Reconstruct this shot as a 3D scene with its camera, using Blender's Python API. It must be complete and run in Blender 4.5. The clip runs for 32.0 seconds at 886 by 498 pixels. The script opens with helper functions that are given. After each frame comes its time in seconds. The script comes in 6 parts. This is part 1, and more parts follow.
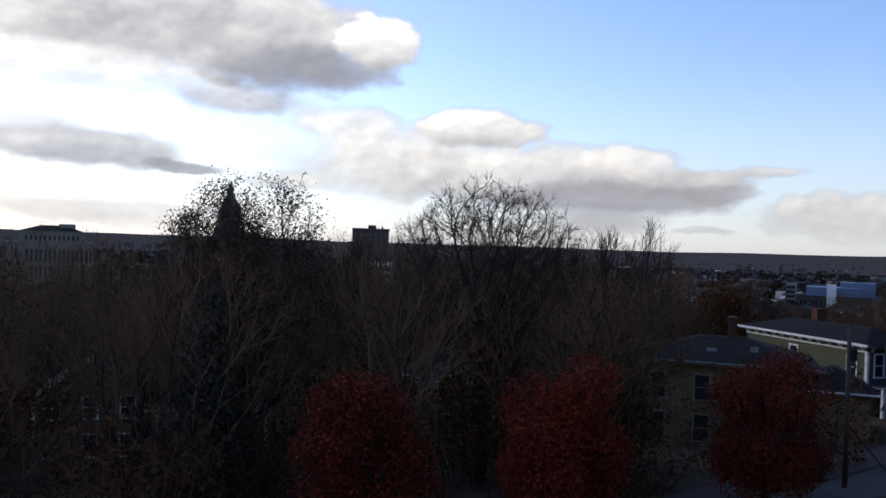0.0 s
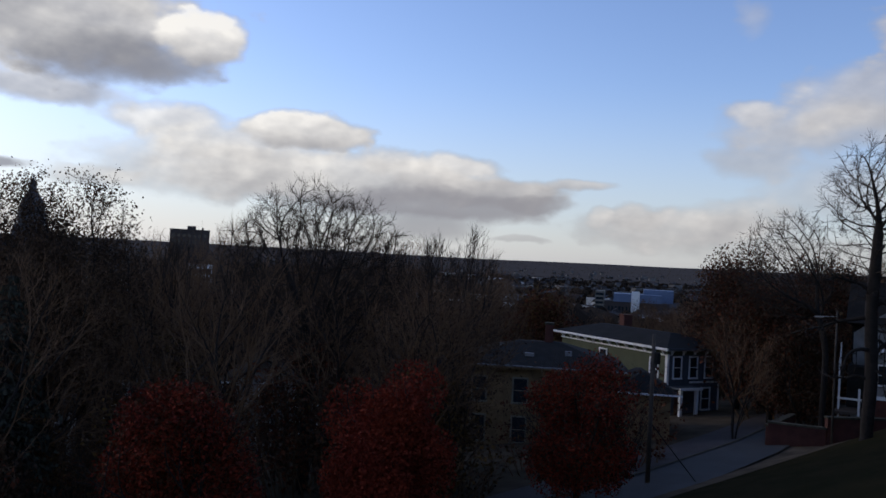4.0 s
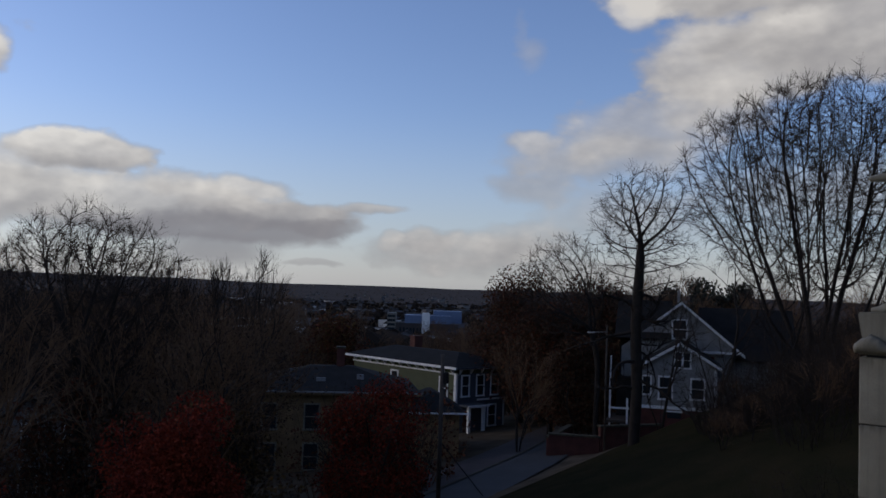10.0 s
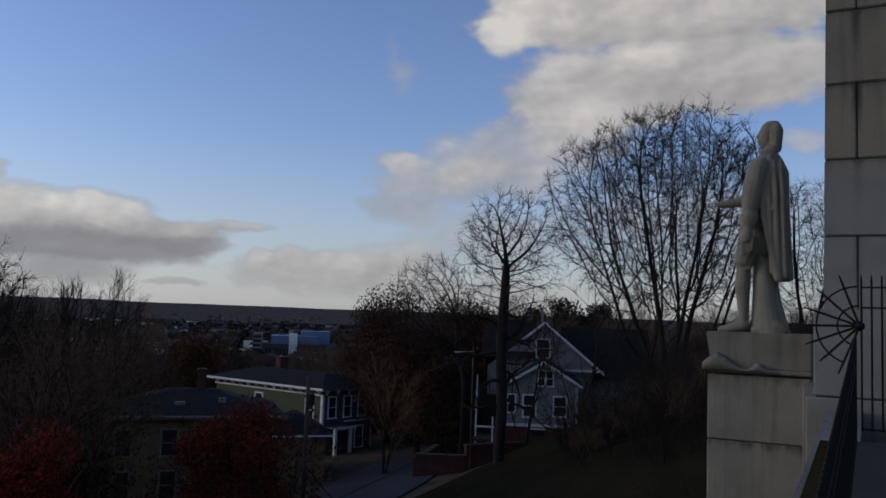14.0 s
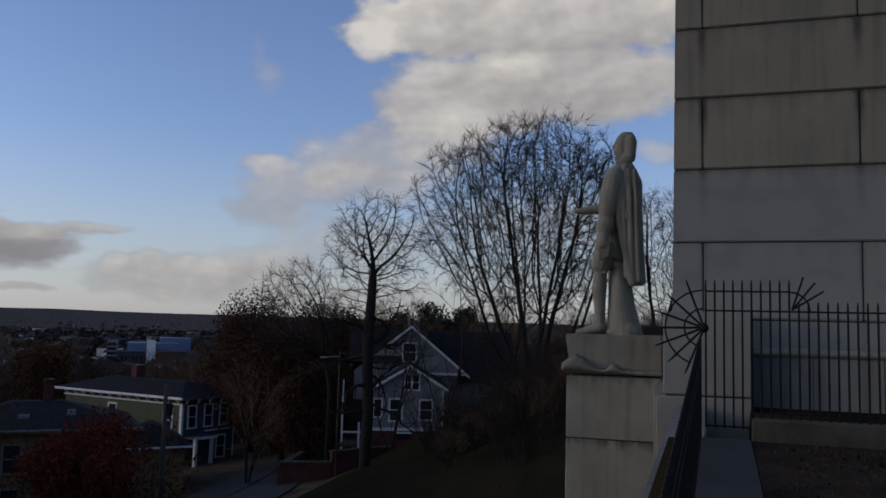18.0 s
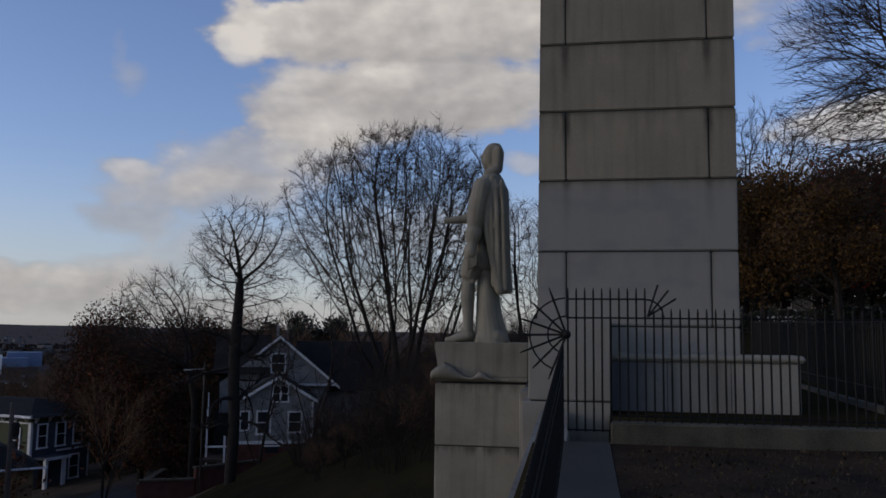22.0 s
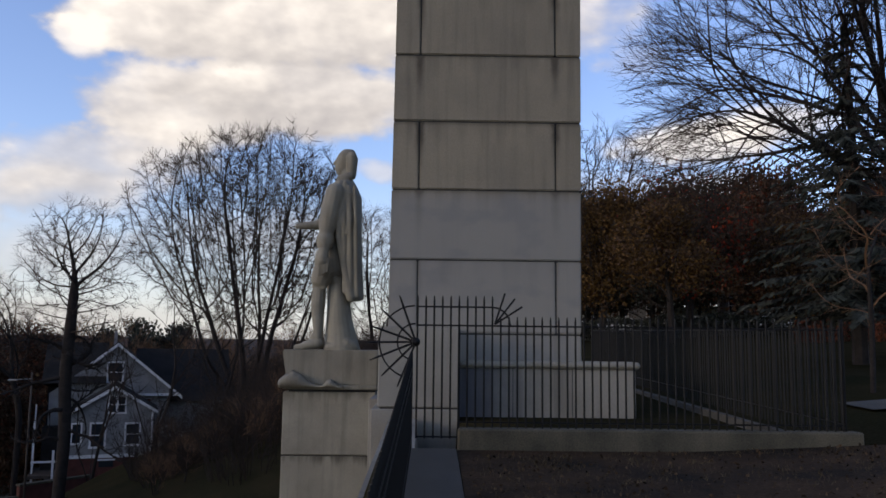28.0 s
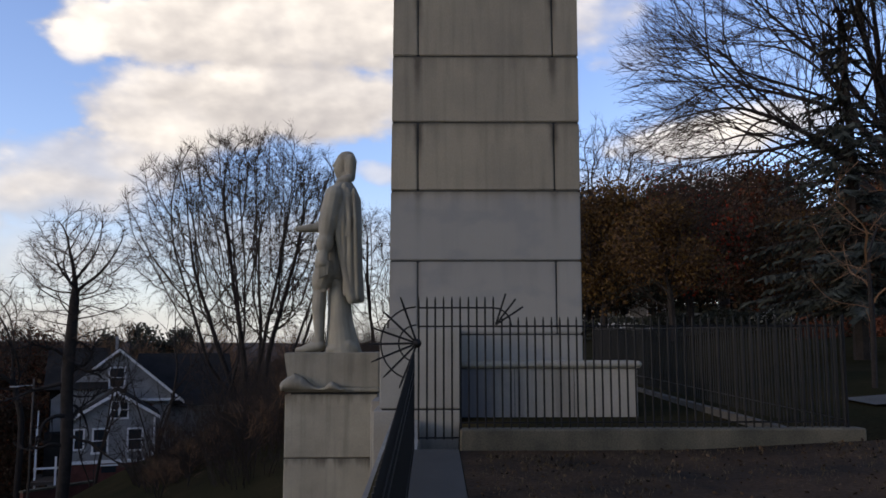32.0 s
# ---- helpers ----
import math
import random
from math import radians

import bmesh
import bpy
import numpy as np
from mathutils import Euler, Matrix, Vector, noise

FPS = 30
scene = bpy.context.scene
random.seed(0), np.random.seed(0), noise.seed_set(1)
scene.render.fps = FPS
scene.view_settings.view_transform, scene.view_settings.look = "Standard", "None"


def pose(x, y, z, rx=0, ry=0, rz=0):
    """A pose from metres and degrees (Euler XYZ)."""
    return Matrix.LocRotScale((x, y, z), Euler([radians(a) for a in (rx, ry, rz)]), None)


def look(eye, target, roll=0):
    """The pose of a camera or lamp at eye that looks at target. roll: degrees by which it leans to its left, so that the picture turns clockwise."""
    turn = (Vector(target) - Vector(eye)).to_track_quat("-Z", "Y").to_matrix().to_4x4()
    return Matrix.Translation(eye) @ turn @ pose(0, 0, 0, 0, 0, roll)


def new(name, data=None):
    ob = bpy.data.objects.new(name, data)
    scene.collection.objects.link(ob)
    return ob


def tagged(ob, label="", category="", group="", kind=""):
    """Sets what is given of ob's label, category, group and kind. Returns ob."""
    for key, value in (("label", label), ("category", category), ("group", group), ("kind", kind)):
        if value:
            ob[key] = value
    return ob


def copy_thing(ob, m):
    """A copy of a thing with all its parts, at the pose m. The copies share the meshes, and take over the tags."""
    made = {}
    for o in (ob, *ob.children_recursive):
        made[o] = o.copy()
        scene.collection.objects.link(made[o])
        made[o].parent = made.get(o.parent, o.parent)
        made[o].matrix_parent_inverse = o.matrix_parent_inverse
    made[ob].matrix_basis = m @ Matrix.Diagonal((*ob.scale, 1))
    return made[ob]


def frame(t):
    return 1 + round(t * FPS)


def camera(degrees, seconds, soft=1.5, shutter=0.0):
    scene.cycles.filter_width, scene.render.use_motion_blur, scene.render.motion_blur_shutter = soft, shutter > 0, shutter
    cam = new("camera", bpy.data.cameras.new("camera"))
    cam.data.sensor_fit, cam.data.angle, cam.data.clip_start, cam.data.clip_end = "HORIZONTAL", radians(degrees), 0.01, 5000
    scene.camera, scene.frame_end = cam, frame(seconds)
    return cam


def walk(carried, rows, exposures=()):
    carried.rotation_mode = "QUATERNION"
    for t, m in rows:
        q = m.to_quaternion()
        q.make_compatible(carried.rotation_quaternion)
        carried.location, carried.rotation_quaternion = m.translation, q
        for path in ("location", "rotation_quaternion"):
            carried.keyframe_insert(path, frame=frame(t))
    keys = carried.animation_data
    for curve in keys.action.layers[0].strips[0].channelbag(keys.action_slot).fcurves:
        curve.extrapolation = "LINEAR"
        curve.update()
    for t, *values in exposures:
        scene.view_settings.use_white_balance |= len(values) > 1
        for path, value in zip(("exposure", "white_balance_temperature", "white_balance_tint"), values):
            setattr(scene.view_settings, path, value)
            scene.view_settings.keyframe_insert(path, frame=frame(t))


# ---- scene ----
cam = camera(55.86, 32.0, soft=1.6)
# seconds, place of the eye, heading, pitch and roll in degrees
ROWS = [
    (0.0, 0.001, 0.000, 1.751, 62.23, -0.07, -1.97),
    (0.5, -0.032, -0.012, 1.775, 61.08, -0.03, -2.41),
    (1.0, -0.020, 0.012, 1.771, 59.66, 0.07, -2.43),
    (1.5, -0.077, 0.013, 1.779, 58.18, 0.26, -2.21),
    (2.0, -0.116, 0.038, 1.782, 56.75, 0.48, -2.54),
    (2.5, -0.182, 0.048, 1.788, 54.88, 0.66, -2.93),
    (3.0, -0.224, 0.062, 1.786, 53.46, 0.69, -2.75),
    (3.5, -0.259, 0.060, 1.777, 51.80, 0.73, -2.89),
    (5.5, -0.353, 0.169, 1.821, 46.85, 1.26, -2.38),
    (6.0, -0.336, 0.207, 1.836, 45.59, 1.69, -2.25),
    (6.5, -0.305, 0.223, 1.843, 44.26, 1.89, -2.20),
    (7.0, -0.254, 0.172, 1.816, 43.29, 2.16, -2.26),
    (7.5, -0.264, 0.178, 1.814, 42.33, 2.68, -2.10),
    (8.0, -0.266, 0.179, 1.818, 41.16, 2.98, -1.93),
    (8.5, -0.262, 0.218, 1.798, 39.96, 2.94, -1.96),
    (9.0, -0.264, 0.228, 1.801, 38.88, 2.89, -1.92),
    (9.5, -0.276, 0.229, 1.797, 37.43, 2.96, -2.03),
    (10.0, -0.327, 0.247, 1.805, 36.21, 2.96, -1.98),
    (10.5, -0.348, 0.293, 1.802, 35.26, 2.92, -1.93),
    (11.0, -0.381, 0.359, 1.805, 33.94, 2.98, -1.96),
    (11.5, -0.416, 0.405, 1.804, 33.05, 3.21, -1.89),
    (12.0, -0.356, 0.367, 1.805, 32.27, 3.38, -1.51),
    (12.5, -0.337, 0.363, 1.810, 31.36, 3.64, -1.52),
    (13.0, -0.353, 0.380, 1.805, 30.27, 4.09, -1.86),
    (13.5, -0.329, 0.404, 1.818, 28.87, 4.53, -2.02),
    (14.0, -0.359, 0.437, 1.814, 27.32, 4.62, -1.92),
    (14.5, -0.349, 0.455, 1.823, 26.23, 4.63, -1.81),
    (16.5, -0.351, 0.511, 1.823, 21.50, 4.91, -1.52),
    (17.0, -0.330, 0.506, 1.818, 20.56, 4.81, -1.54),
    (17.5, -0.335, 0.513, 1.827, 19.37, 4.77, -1.31),
    (18.0, -0.343, 0.521, 1.826, 18.25, 5.17, -1.40),
    (18.5, -0.351, 0.557, 1.833, 17.19, 5.46, -1.32),
    (19.0, -0.349, 0.581, 1.829, 16.33, 5.57, -1.15),
    (19.5, -0.342, 0.595, 1.825, 15.46, 5.73, -1.03),
    (20.0, -0.344, 0.574, 1.826, 14.37, 5.78, -1.05),
    (20.5, -0.336, 0.605, 1.823, 13.29, 5.86, -1.04),
    (21.0, -0.331, 0.599, 1.822, 12.13, 6.04, -1.04),
    (21.5, -0.322, 0.590, 1.818, 10.76, 6.04, -0.95),
    (22.0, -0.313, 0.589, 1.830, 9.43, 5.94, -0.68),
    (22.5, -0.299, 0.617, 1.827, 8.24, 6.07, -0.66),
    (23.0, -0.305, 0.598, 1.828, 7.18, 6.41, -0.61),
    (23.5, -0.302, 0.592, 1.824, 5.89, 6.57, -0.41),
    (24.0, -0.292, 0.625, 1.826, 4.33, 6.40, -0.05),
    (24.5, -0.288, 0.646, 1.825, 2.84, 6.43, 0.03),
    (25.0, -0.290, 0.673, 1.828, 1.68, 6.53, -0.30),
    (25.5, -0.310, 0.673, 1.824, 0.72, 6.56, -0.37),
    (26.0, -0.310, 0.692, 1.828, -0.12, 6.60, -0.53),
    (26.5, -0.296, 0.691, 1.834, -0.55, 6.47, -0.63),
    (28.5, -0.298, 0.635, 1.827, -0.71, 6.58, -0.64),
    (29.0, -0.288, 0.647, 1.826, -0.59, 6.21, -0.43),
    (29.5, -0.296, 0.643, 1.830, -0.47, 6.05, -0.28),
    (30.0, -0.297, 0.633, 1.832, -0.30, 6.02, -0.30),
    (30.5, -0.298, 0.624, 1.830, -0.37, 5.54, -0.19),
    (31.0, -0.313, 0.633, 1.829, -0.72, 5.71, -0.13),
    (31.5, -0.298, 0.650, 1.834, -0.81, 6.38, 0.03),
    (32.0, -0.299, 0.634, 1.831, -0.69, 6.62, 0.12),
]
EXPOSURES = [(0.0, 0.60, 6500, 10), (3.0, 0.36, 6500, 10), (7.0, -0.05, 6500, 10), (13.0, -0.15, 6500, 10), (17.0, -0.15, 6550, 10), (21.0, -0.12, 6700, 11), (23.0, 0.0, 6750, 11), (26.0, 0.53, 6950, 12), (32.0, 0.72, 7050, 12)]
walk(cam, [(t, pose(x, y, z, 0, 0, yaw) @ pose(0, 0, 0, 90 + pitch) @ pose(0, 0, 0, 0, 0, -roll))
           for t, x, y, z, yaw, pitch, roll in ROWS], EXPOSURES)

# ---- world, sun ----
SUN_AZ, SUN_EL = 114.0, 14.0          # degrees left of the monument's axis, degrees up
world = bpy.data.worlds.new("sky")
scene.world = world
world.use_nodes = True
wn, wl = world.node_tree.nodes, world.node_tree.links
wn.clear()


def wmath(op, a, b=None, c=None):
    n = wn.new("ShaderNodeMath")
    n.operation = op
    for i, v in enumerate((a, b, c)):
        if v is None:
            continue
        if isinstance(v, (int, float)):
            n.inputs[i].default_value = v
        else:
            wl.new(v, n.inputs[i])
    return n.outputs[0]


def wmap(v, lo, hi, a=0.0, b=1.0):
    n = wn.new("ShaderNodeMapRange")
    n.interpolation_type = "SMOOTHSTEP"
    wl.new(v, n.inputs[0])
    for i, x in enumerate((lo, hi, a, b)):
        n.inputs[i + 1].default_value = x
    return n.outputs[0]


def wmix(f, a, b):
    n = wn.new("ShaderNodeMix")
    n.data_type = "RGBA"
    if isinstance(f, (int, float)):
        n.inputs[0].default_value = f
    else:
        wl.new(f, n.inputs[0])
    for i, v in ((6, a), (7, b)):
        if isinstance(v, tuple):
            n.inputs[i].default_value = (*v, 1)
        else:
            wl.new(v, n.inputs[i])
    return n.outputs[2]


sky = wn.new("ShaderNodeTexSky")
sky.sky_type = "NISHITA"
sky.sun_disc = False
sky.sun_elevation, sky.sun_rotation = radians(SUN_EL), radians(-SUN_AZ)
sky.air_density, sky.dust_density, sky.ozone_density = 1.0, 0.6, 2.0
skyvec = wn.new("ShaderNodeTexCoord").outputs["Generated"]
stretch = wn.new("ShaderNodeMapping")
stretch.inputs["Scale"].default_value = (1.0, 1.0, 1.7)
wl.new(skyvec, stretch.inputs[0])


def cloud_noise(scale, detail, rough, shift=(0, 0, 0)):
    n = wn.new("ShaderNodeTexNoise")
    n.inputs["Scale"].default_value, n.inputs["Detail"].default_value, n.inputs["Roughness"].default_value = scale, detail, rough
    m = wn.new("ShaderNodeMapping")
    m.inputs["Location"].default_value = shift
    wl.new(stretch.outputs[0], m.inputs[0])
    wl.new(m.outputs[0], n.inputs["Vector"])
    return n


warp = cloud_noise(11.0, 5.0, 0.55)
sepn = wn.new("ShaderNodeSeparateColor")
wl.new(warp.outputs["Color"], sepn.inputs[0])
sepv = wn.new("ShaderNodeSeparateXYZ")
wl.new(skyvec, sepv.inputs[0])
az = wmath("MULTIPLY", wmath("ARCTAN2", wmath("MULTIPLY", sepv.outputs[0], -1.0), sepv.outputs[1]), 57.2958)
el = wmath("MULTIPLY", wmath("ARCSINE", sepv.outputs[2]), 57.2958)
azw = wmath("ADD", az, wmath("MULTIPLY", wmath("SUBTRACT", sepn.outputs[0], 0.5), 3.0))
elw = wmath("ADD", el, wmath("MULTIPLY", wmath("SUBTRACT", sepn.outputs[1], 0.5), 1.6))
# clouds: heading, height, half width, half height in degrees, cover, lightness, its rise to the top, softness
LOW_STREAKS = [  # thin grey layers low towards the sun
    (86.2, 1.8, 6.8, 0.9, 0.55, 0.64, 0.2, 0.5), (73.3, 4.2, 3.4, 0.8, 0.6, 0.82, 0.26, 0.5), (80.4, 1.4, 7, 0.8, 0.4, 0.91, 0.13, 0.6), (85.6, 5.5, 7.8, 1.6, 0.9, 0.6, 0.44, 0.35),
    (89.2, 6.8, 4.6, 1, 0.7, 0.71, 0.39, 0.5), (79.5, 4.7, 2.6, 0.6, 0.85, 0.23, 0.26, 0.4), (97.4, 5.2, 6.7, 2.5, 0.9, 0.64, 0.39, 0.4), (45.1, 1.6, 2.5, 0.3, 0.55, 0.53, 0.13, 0.5),
]
LONG_BANK = [  # the long flat-based bank over the valley
    (65.7, 5.3, 9.2, 2.3, 0.8, 0.95, 0.2, 0.55), (57.9, 5.1, 12.5, 2.1, 0.9, 0.76, 0.39, 0.4), (47.4, 4.9, 6.8, 1.3, 0.95, 0.58, 0.45, 0.35), (41.8, 5.5, 3.2, 0.5, 0.8, 0.69, 0.39, 0.5),
    (51, 3.7, 8.9, 1.3, 0.9, 0.14, 0.26, 0.4), (51.7, 2.2, 4.5, 1.3, 0.75, 0.19, 0.13, 0.6), (44.5, 4.1, 3.5, 0.7, 0.85, 0.14, 0.26, 0.4), (49.6, 6.6, 3.5, 1, 0.9, 0.98, 0.39, 0.45),
    (54.1, 6.5, 3.4, 1.1, 0.75, 0.89, 0.39, 0.5), (68.8, 8.3, 4.6, 1.3, 0.85, 0.95, 0.33, 0.5), (64.2, 7, 6.5, 1.4, 0.8, 0.89, 0.33, 0.5), (60.3, 8.2, 4.6, 1.4, 0.97, 0.91, 0.65, 0.28),
    (59.9, 7.4, 3.7, 0.5, 0.5, 0.58, 0.26, 0.6),
]
TALL_HEAP = [  # the large grey heap above it
    (79.8, 14.2, 14.6, 4.1, 0.97, 0.71, 0.26, 0.3), (94.9, 13, 11, 4.3, 0.97, 0.71, 0.26, 0.4), (85.8, 10.6, 8.1, 1.7, 0.8, 0.97, 0.13, 0.6), (76.4, 9.5, 5.4, 1.2, 0.85, 0.69, 0.39, 0.5),
    (72.8, 11.6, 6.3, 1.8, 0.85, 0.22, 0.39, 0.5), (82.2, 13.6, 8.8, 1.7, 0.6, 0.56, 0.13, 0.7), (69.7, 11.8, 4.2, 1.5, 0.8, 0.23, 0.39, 0.5), (66.9, 13.5, 3.1, 2, 0.97, 0.91, 0.72, 0.3),
    (71.4, 15.3, 2.3, 1.4, 0.5, 0.8, 0.39, 0.6),
]
FAR_PINK = [  # small pinkish heaps and wisps low in the north-west
    (34.9, 2.8, 7.3, 1.5, 0.8, 0.69, 0.33, 0.5), (30.6, 3.5, 5, 1.5, 0.6, 0.78, 0.26, 0.6), (37.2, 3.5, 2.3, 0.9, 0.7, 0.78, 0.39, 0.5), (39.6, 3.4, 1, 0.8, 0.55, 0.98, 0.52, 0.5),
    (27.1, 1.7, 11.3, 1, 0.45, 0.84, 0.13, 0.7), (30.4, 16.3, 1.3, 1.2, 0.4, 0.91, 0.13, 0.9), (31.3, 17.7, 0.5, 1.6, 0.18, 0.91, 0.13, 1),
]
TORN_ARM = [  # torn arm of the great white heap
    (25.1, 9.6, 7.6, 1.8, 0.62, 0.76, 0.26, 0.6), (30.3, 7.2, 3.3, 1.3, 0.6, 0.71, 0.26, 0.6), (22.9, 11.2, 5.8, 2.3, 0.7, 0.78, 0.26, 0.6), (30.1, 10.3, 1.9, 0.9, 0.7, 0.93, 0.39, 0.6),
    (28.1, 8.7, 4.1, 1.5, 0.4, 0.69, 0.13, 0.7), (25.7, 10, 1.9, 0.9, 0.5, 0.93, 0.26, 0.7),
]
WHITE_HEAP = [  # the great white heap behind the monument
    (16.7, 15.4, 7.2, 3.6, 0.95, 0.82, 0.26, 0.35), (9.7, 16.6, 9.9, 3.3, 0.97, 0.71, 0.26, 0.3), (18.4, 12.7, 4.9, 2.5, 0.8, 0.82, 0.2, 0.5), (13.1, 17.7, 2.3, 1.4, 0.6, 1.07, 0.26, 0.8),
    (8.1, 15.5, 7.7, 1.5, 0.6, 0.56, 0.26, 0.7), (18, 20.2, 8.2, 2.5, 0.98, 0.95, 0.52, 0.28), (9.8, 21.3, 12.6, 3.2, 0.98, 0.84, 0.39, 0.3), (15, 19.1, 7.4, 0.9, 0.6, 0.64, 0.26, 0.7),
    (23.5, 19, 2.2, 1.6, 0.85, 1.07, 0.26, 0.45), (12.6, 25.5, 13.6, 3.7, 0.98, 0.86, 0.26, 0.3), (-1.3, 22.3, 14.2, 3.9, 0.9, 0.86, 0.39, 0.5),
]
VEILS = [  # thin light veils and the heaps beyond the park
    (3.8, 11.8, 2.3, 0.9, 0.6, 0.98, 0.26, 0.6), (11, 7.1, 9.7, 2.3, 0.5, 0.93, 0.13, 0.7), (24.2, 5.5, 6.4, 2.1, 0.5, 0.91, 0.13, 0.7), (-13.9, 18.9, 2.3, 1.1, 0.35, 0.86, 0.26, 0.9),
    (-18.2, 13.4, 6.1, 1.7, 0.9, 0.98, 0.45, 0.45), (-22.4, 14.3, 5.1, 1.4, 0.8, 0.93, 0.45, 0.5), (-20.2, 9.8, 4.2, 1.8, 0.75, 0.93, 0.26, 0.6), (-14.8, 9.7, 9.5, 2.6, 0.5, 0.89, 0.13, 0.7),
]
BEHIND = [(140, 24, 34, 9, 0.9, 0.6, 0.2, 0.5), (-80, 26, 30, 8, 0.9, 0.6, 0.2, 0.5), (180, 40, 40, 9, 0.9, 0.6, 0.2, 0.5)]


def wvec(op, a, b, c=None):
    n = wn.new("ShaderNodeVectorMath")
    n.operation = op
    for i, v in enumerate((a, b, c)):
        if v is None:
            continue
        if isinstance(v, tuple):
            n.inputs[i].default_value = v
        else:
            wl.new(v, n.inputs[i])
    return n.outputs["Value"] if op == "DOT_PRODUCT" else n.outputs[0]


def wblend(f, a, b):
    n = wn.new("ShaderNodeMix")
    for i, v in ((0, f), (2, a), (3, b)):
        if isinstance(v, (int, float)):
            n.inputs[i].default_value = v
        else:
            wl.new(v, n.inputs[i])
    return n.outputs[0]


fine = cloud_noise(17.0, 7.0, 0.55)
broad = cloud_noise(7.0, 4.0, 0.5)
# the same billows a little towards the light: their difference is the relief
sv = Vector((-math.sin(radians(SUN_AZ)), math.cos(radians(SUN_AZ)), 0.9)).normalized() * 0.014
lean = cloud_noise(13.0, 4.0, 0.45, sv)
flat = cloud_noise(13.0, 4.0, 0.45)
relief = wmath("SUBTRACT", lean.outputs["Fac"], flat.outputs["Fac"])
heap = wn.new("ShaderNodeTexVoronoi")      # rounded heads of the billows
heap.feature = "SMOOTH_F1"
heap.inputs["Scale"].default_value, heap.inputs["Detail"].default_value, heap.inputs["Roughness"].default_value = 24.0, 2.0, 0.5
wl.new(stretch.outputs[0], heap.inputs["Vector"])
ragged = wmath("ADD", wmath("MULTIPLY", wmath("SUBTRACT", 0.5, fine.outputs["Fac"]), 1.35), wmath("ADD", wmath("MULTIPLY", wmath("SUBTRACT", 0.5, broad.outputs["Fac"]), 0.7), wmath("MULTIPLY", wmath("SUBTRACT", heap.outputs["Distance"], 0.40), 0.65)))
billow = wmath("ADD", wmath("MULTIPLY", relief, -1.0), wmath("ADD", wmath("MULTIPLY", wmath("SUBTRACT", fine.outputs["Fac"], 0.5), 0.16), wmath("MULTIPLY", wmath("SUBTRACT", 0.42, heap.outputs["Distance"]), 0.15)))
place = wn.new("ShaderNodeCombineXYZ")
wl.new(azw, place.inputs[0]), wl.new(elw, place.inputs[1])
cover, light = None, None
for a0, e0, ra, re, peak, tone0, rise, soft in BEHIND + VEILS + LOW_STREAKS + LONG_BANK + TALL_HEAP + FAR_PINK + TORN_ARM + WHITE_HEAP:
    w = wvec("MULTIPLY_ADD", place.outputs[0], (1 / ra, 1 / re, 0.0), (-a0 / ra, -e0 / re, 0.0))
    d = wmath("MULTIPLY", wvec("DOT_PRODUCT", w, w), wmath("MULTIPLY_ADD", ragged, 1.0 + 0.6 * soft, 1.0))
    f = wmap(d, 1.0 + soft, 1.0 - 1.6 * soft, 0.0, peak)
    t = wmath("ADD", wvec("DOT_PRODUCT", w, (0.0, rise * 0.55, 0.0)), tone0)
    cover = f if cover is None else wblend(f, cover, 1.0)
    light = t if light is None else wblend(f, light, t)
light = wmath("ADD", light, billow)
light.node.use_clamp = True
light = wmath("POWER", light, 1.9)
# towards the sun the haze is whiter
sunward = wmap(az, 30.0, 95.0)
haze = wmath("MULTIPLY", wmap(el, 13.0, -1.0), wmath("ADD", 0.62, wmath("MULTIPLY", sunward, 0.24)))
tone = wn.new("ShaderNodeVectorMath")
tone.operation = "MULTIPLY"
wl.new(sky.outputs[0], tone.inputs[0])
SKY_GAIN = 0.143
tone.inputs[1].default_value = (SKY_GAIN * 1.0, SKY_GAIN, SKY_GAIN * 1.28)
clear = wmix(haze, tone.outputs[0], wmix(sunward, (0.46, 0.50, 0.57), (0.55, 0.60, 0.67)))
lit = wmix(sunward, (0.70, 0.672, 0.642), (0.86, 0.84, 0.80))
grey = wmix(sunward, (0.27, 0.265, 0.285), (0.19, 0.20, 0.24))
cloud = wmix(light, grey, lit)
final = wmix(cover, clear, cloud)
bg = wn.new("ShaderNodeBackground")
bg.inputs[1].default_value = 1.0
wl.new(final, bg.inputs[0])
wo = wn.new("ShaderNodeOutputWorld")
wl.new(bg.outputs[0], wo.inputs[0])
sun = new("sun", bpy.data.lights.new("sun", "SUN"))
sun.data.energy, sun.data.angle, sun.data.color = 0.4, radians(12), (1.0, 0.9, 0.76)
sa, se = radians(SUN_AZ), radians(SUN_EL)
sun.matrix_world = look((-math.sin(sa) * 50 * math.cos(se), math.cos(sa) * 50 * math.cos(se), 50 * math.sin(se)), (0, 0, 0))


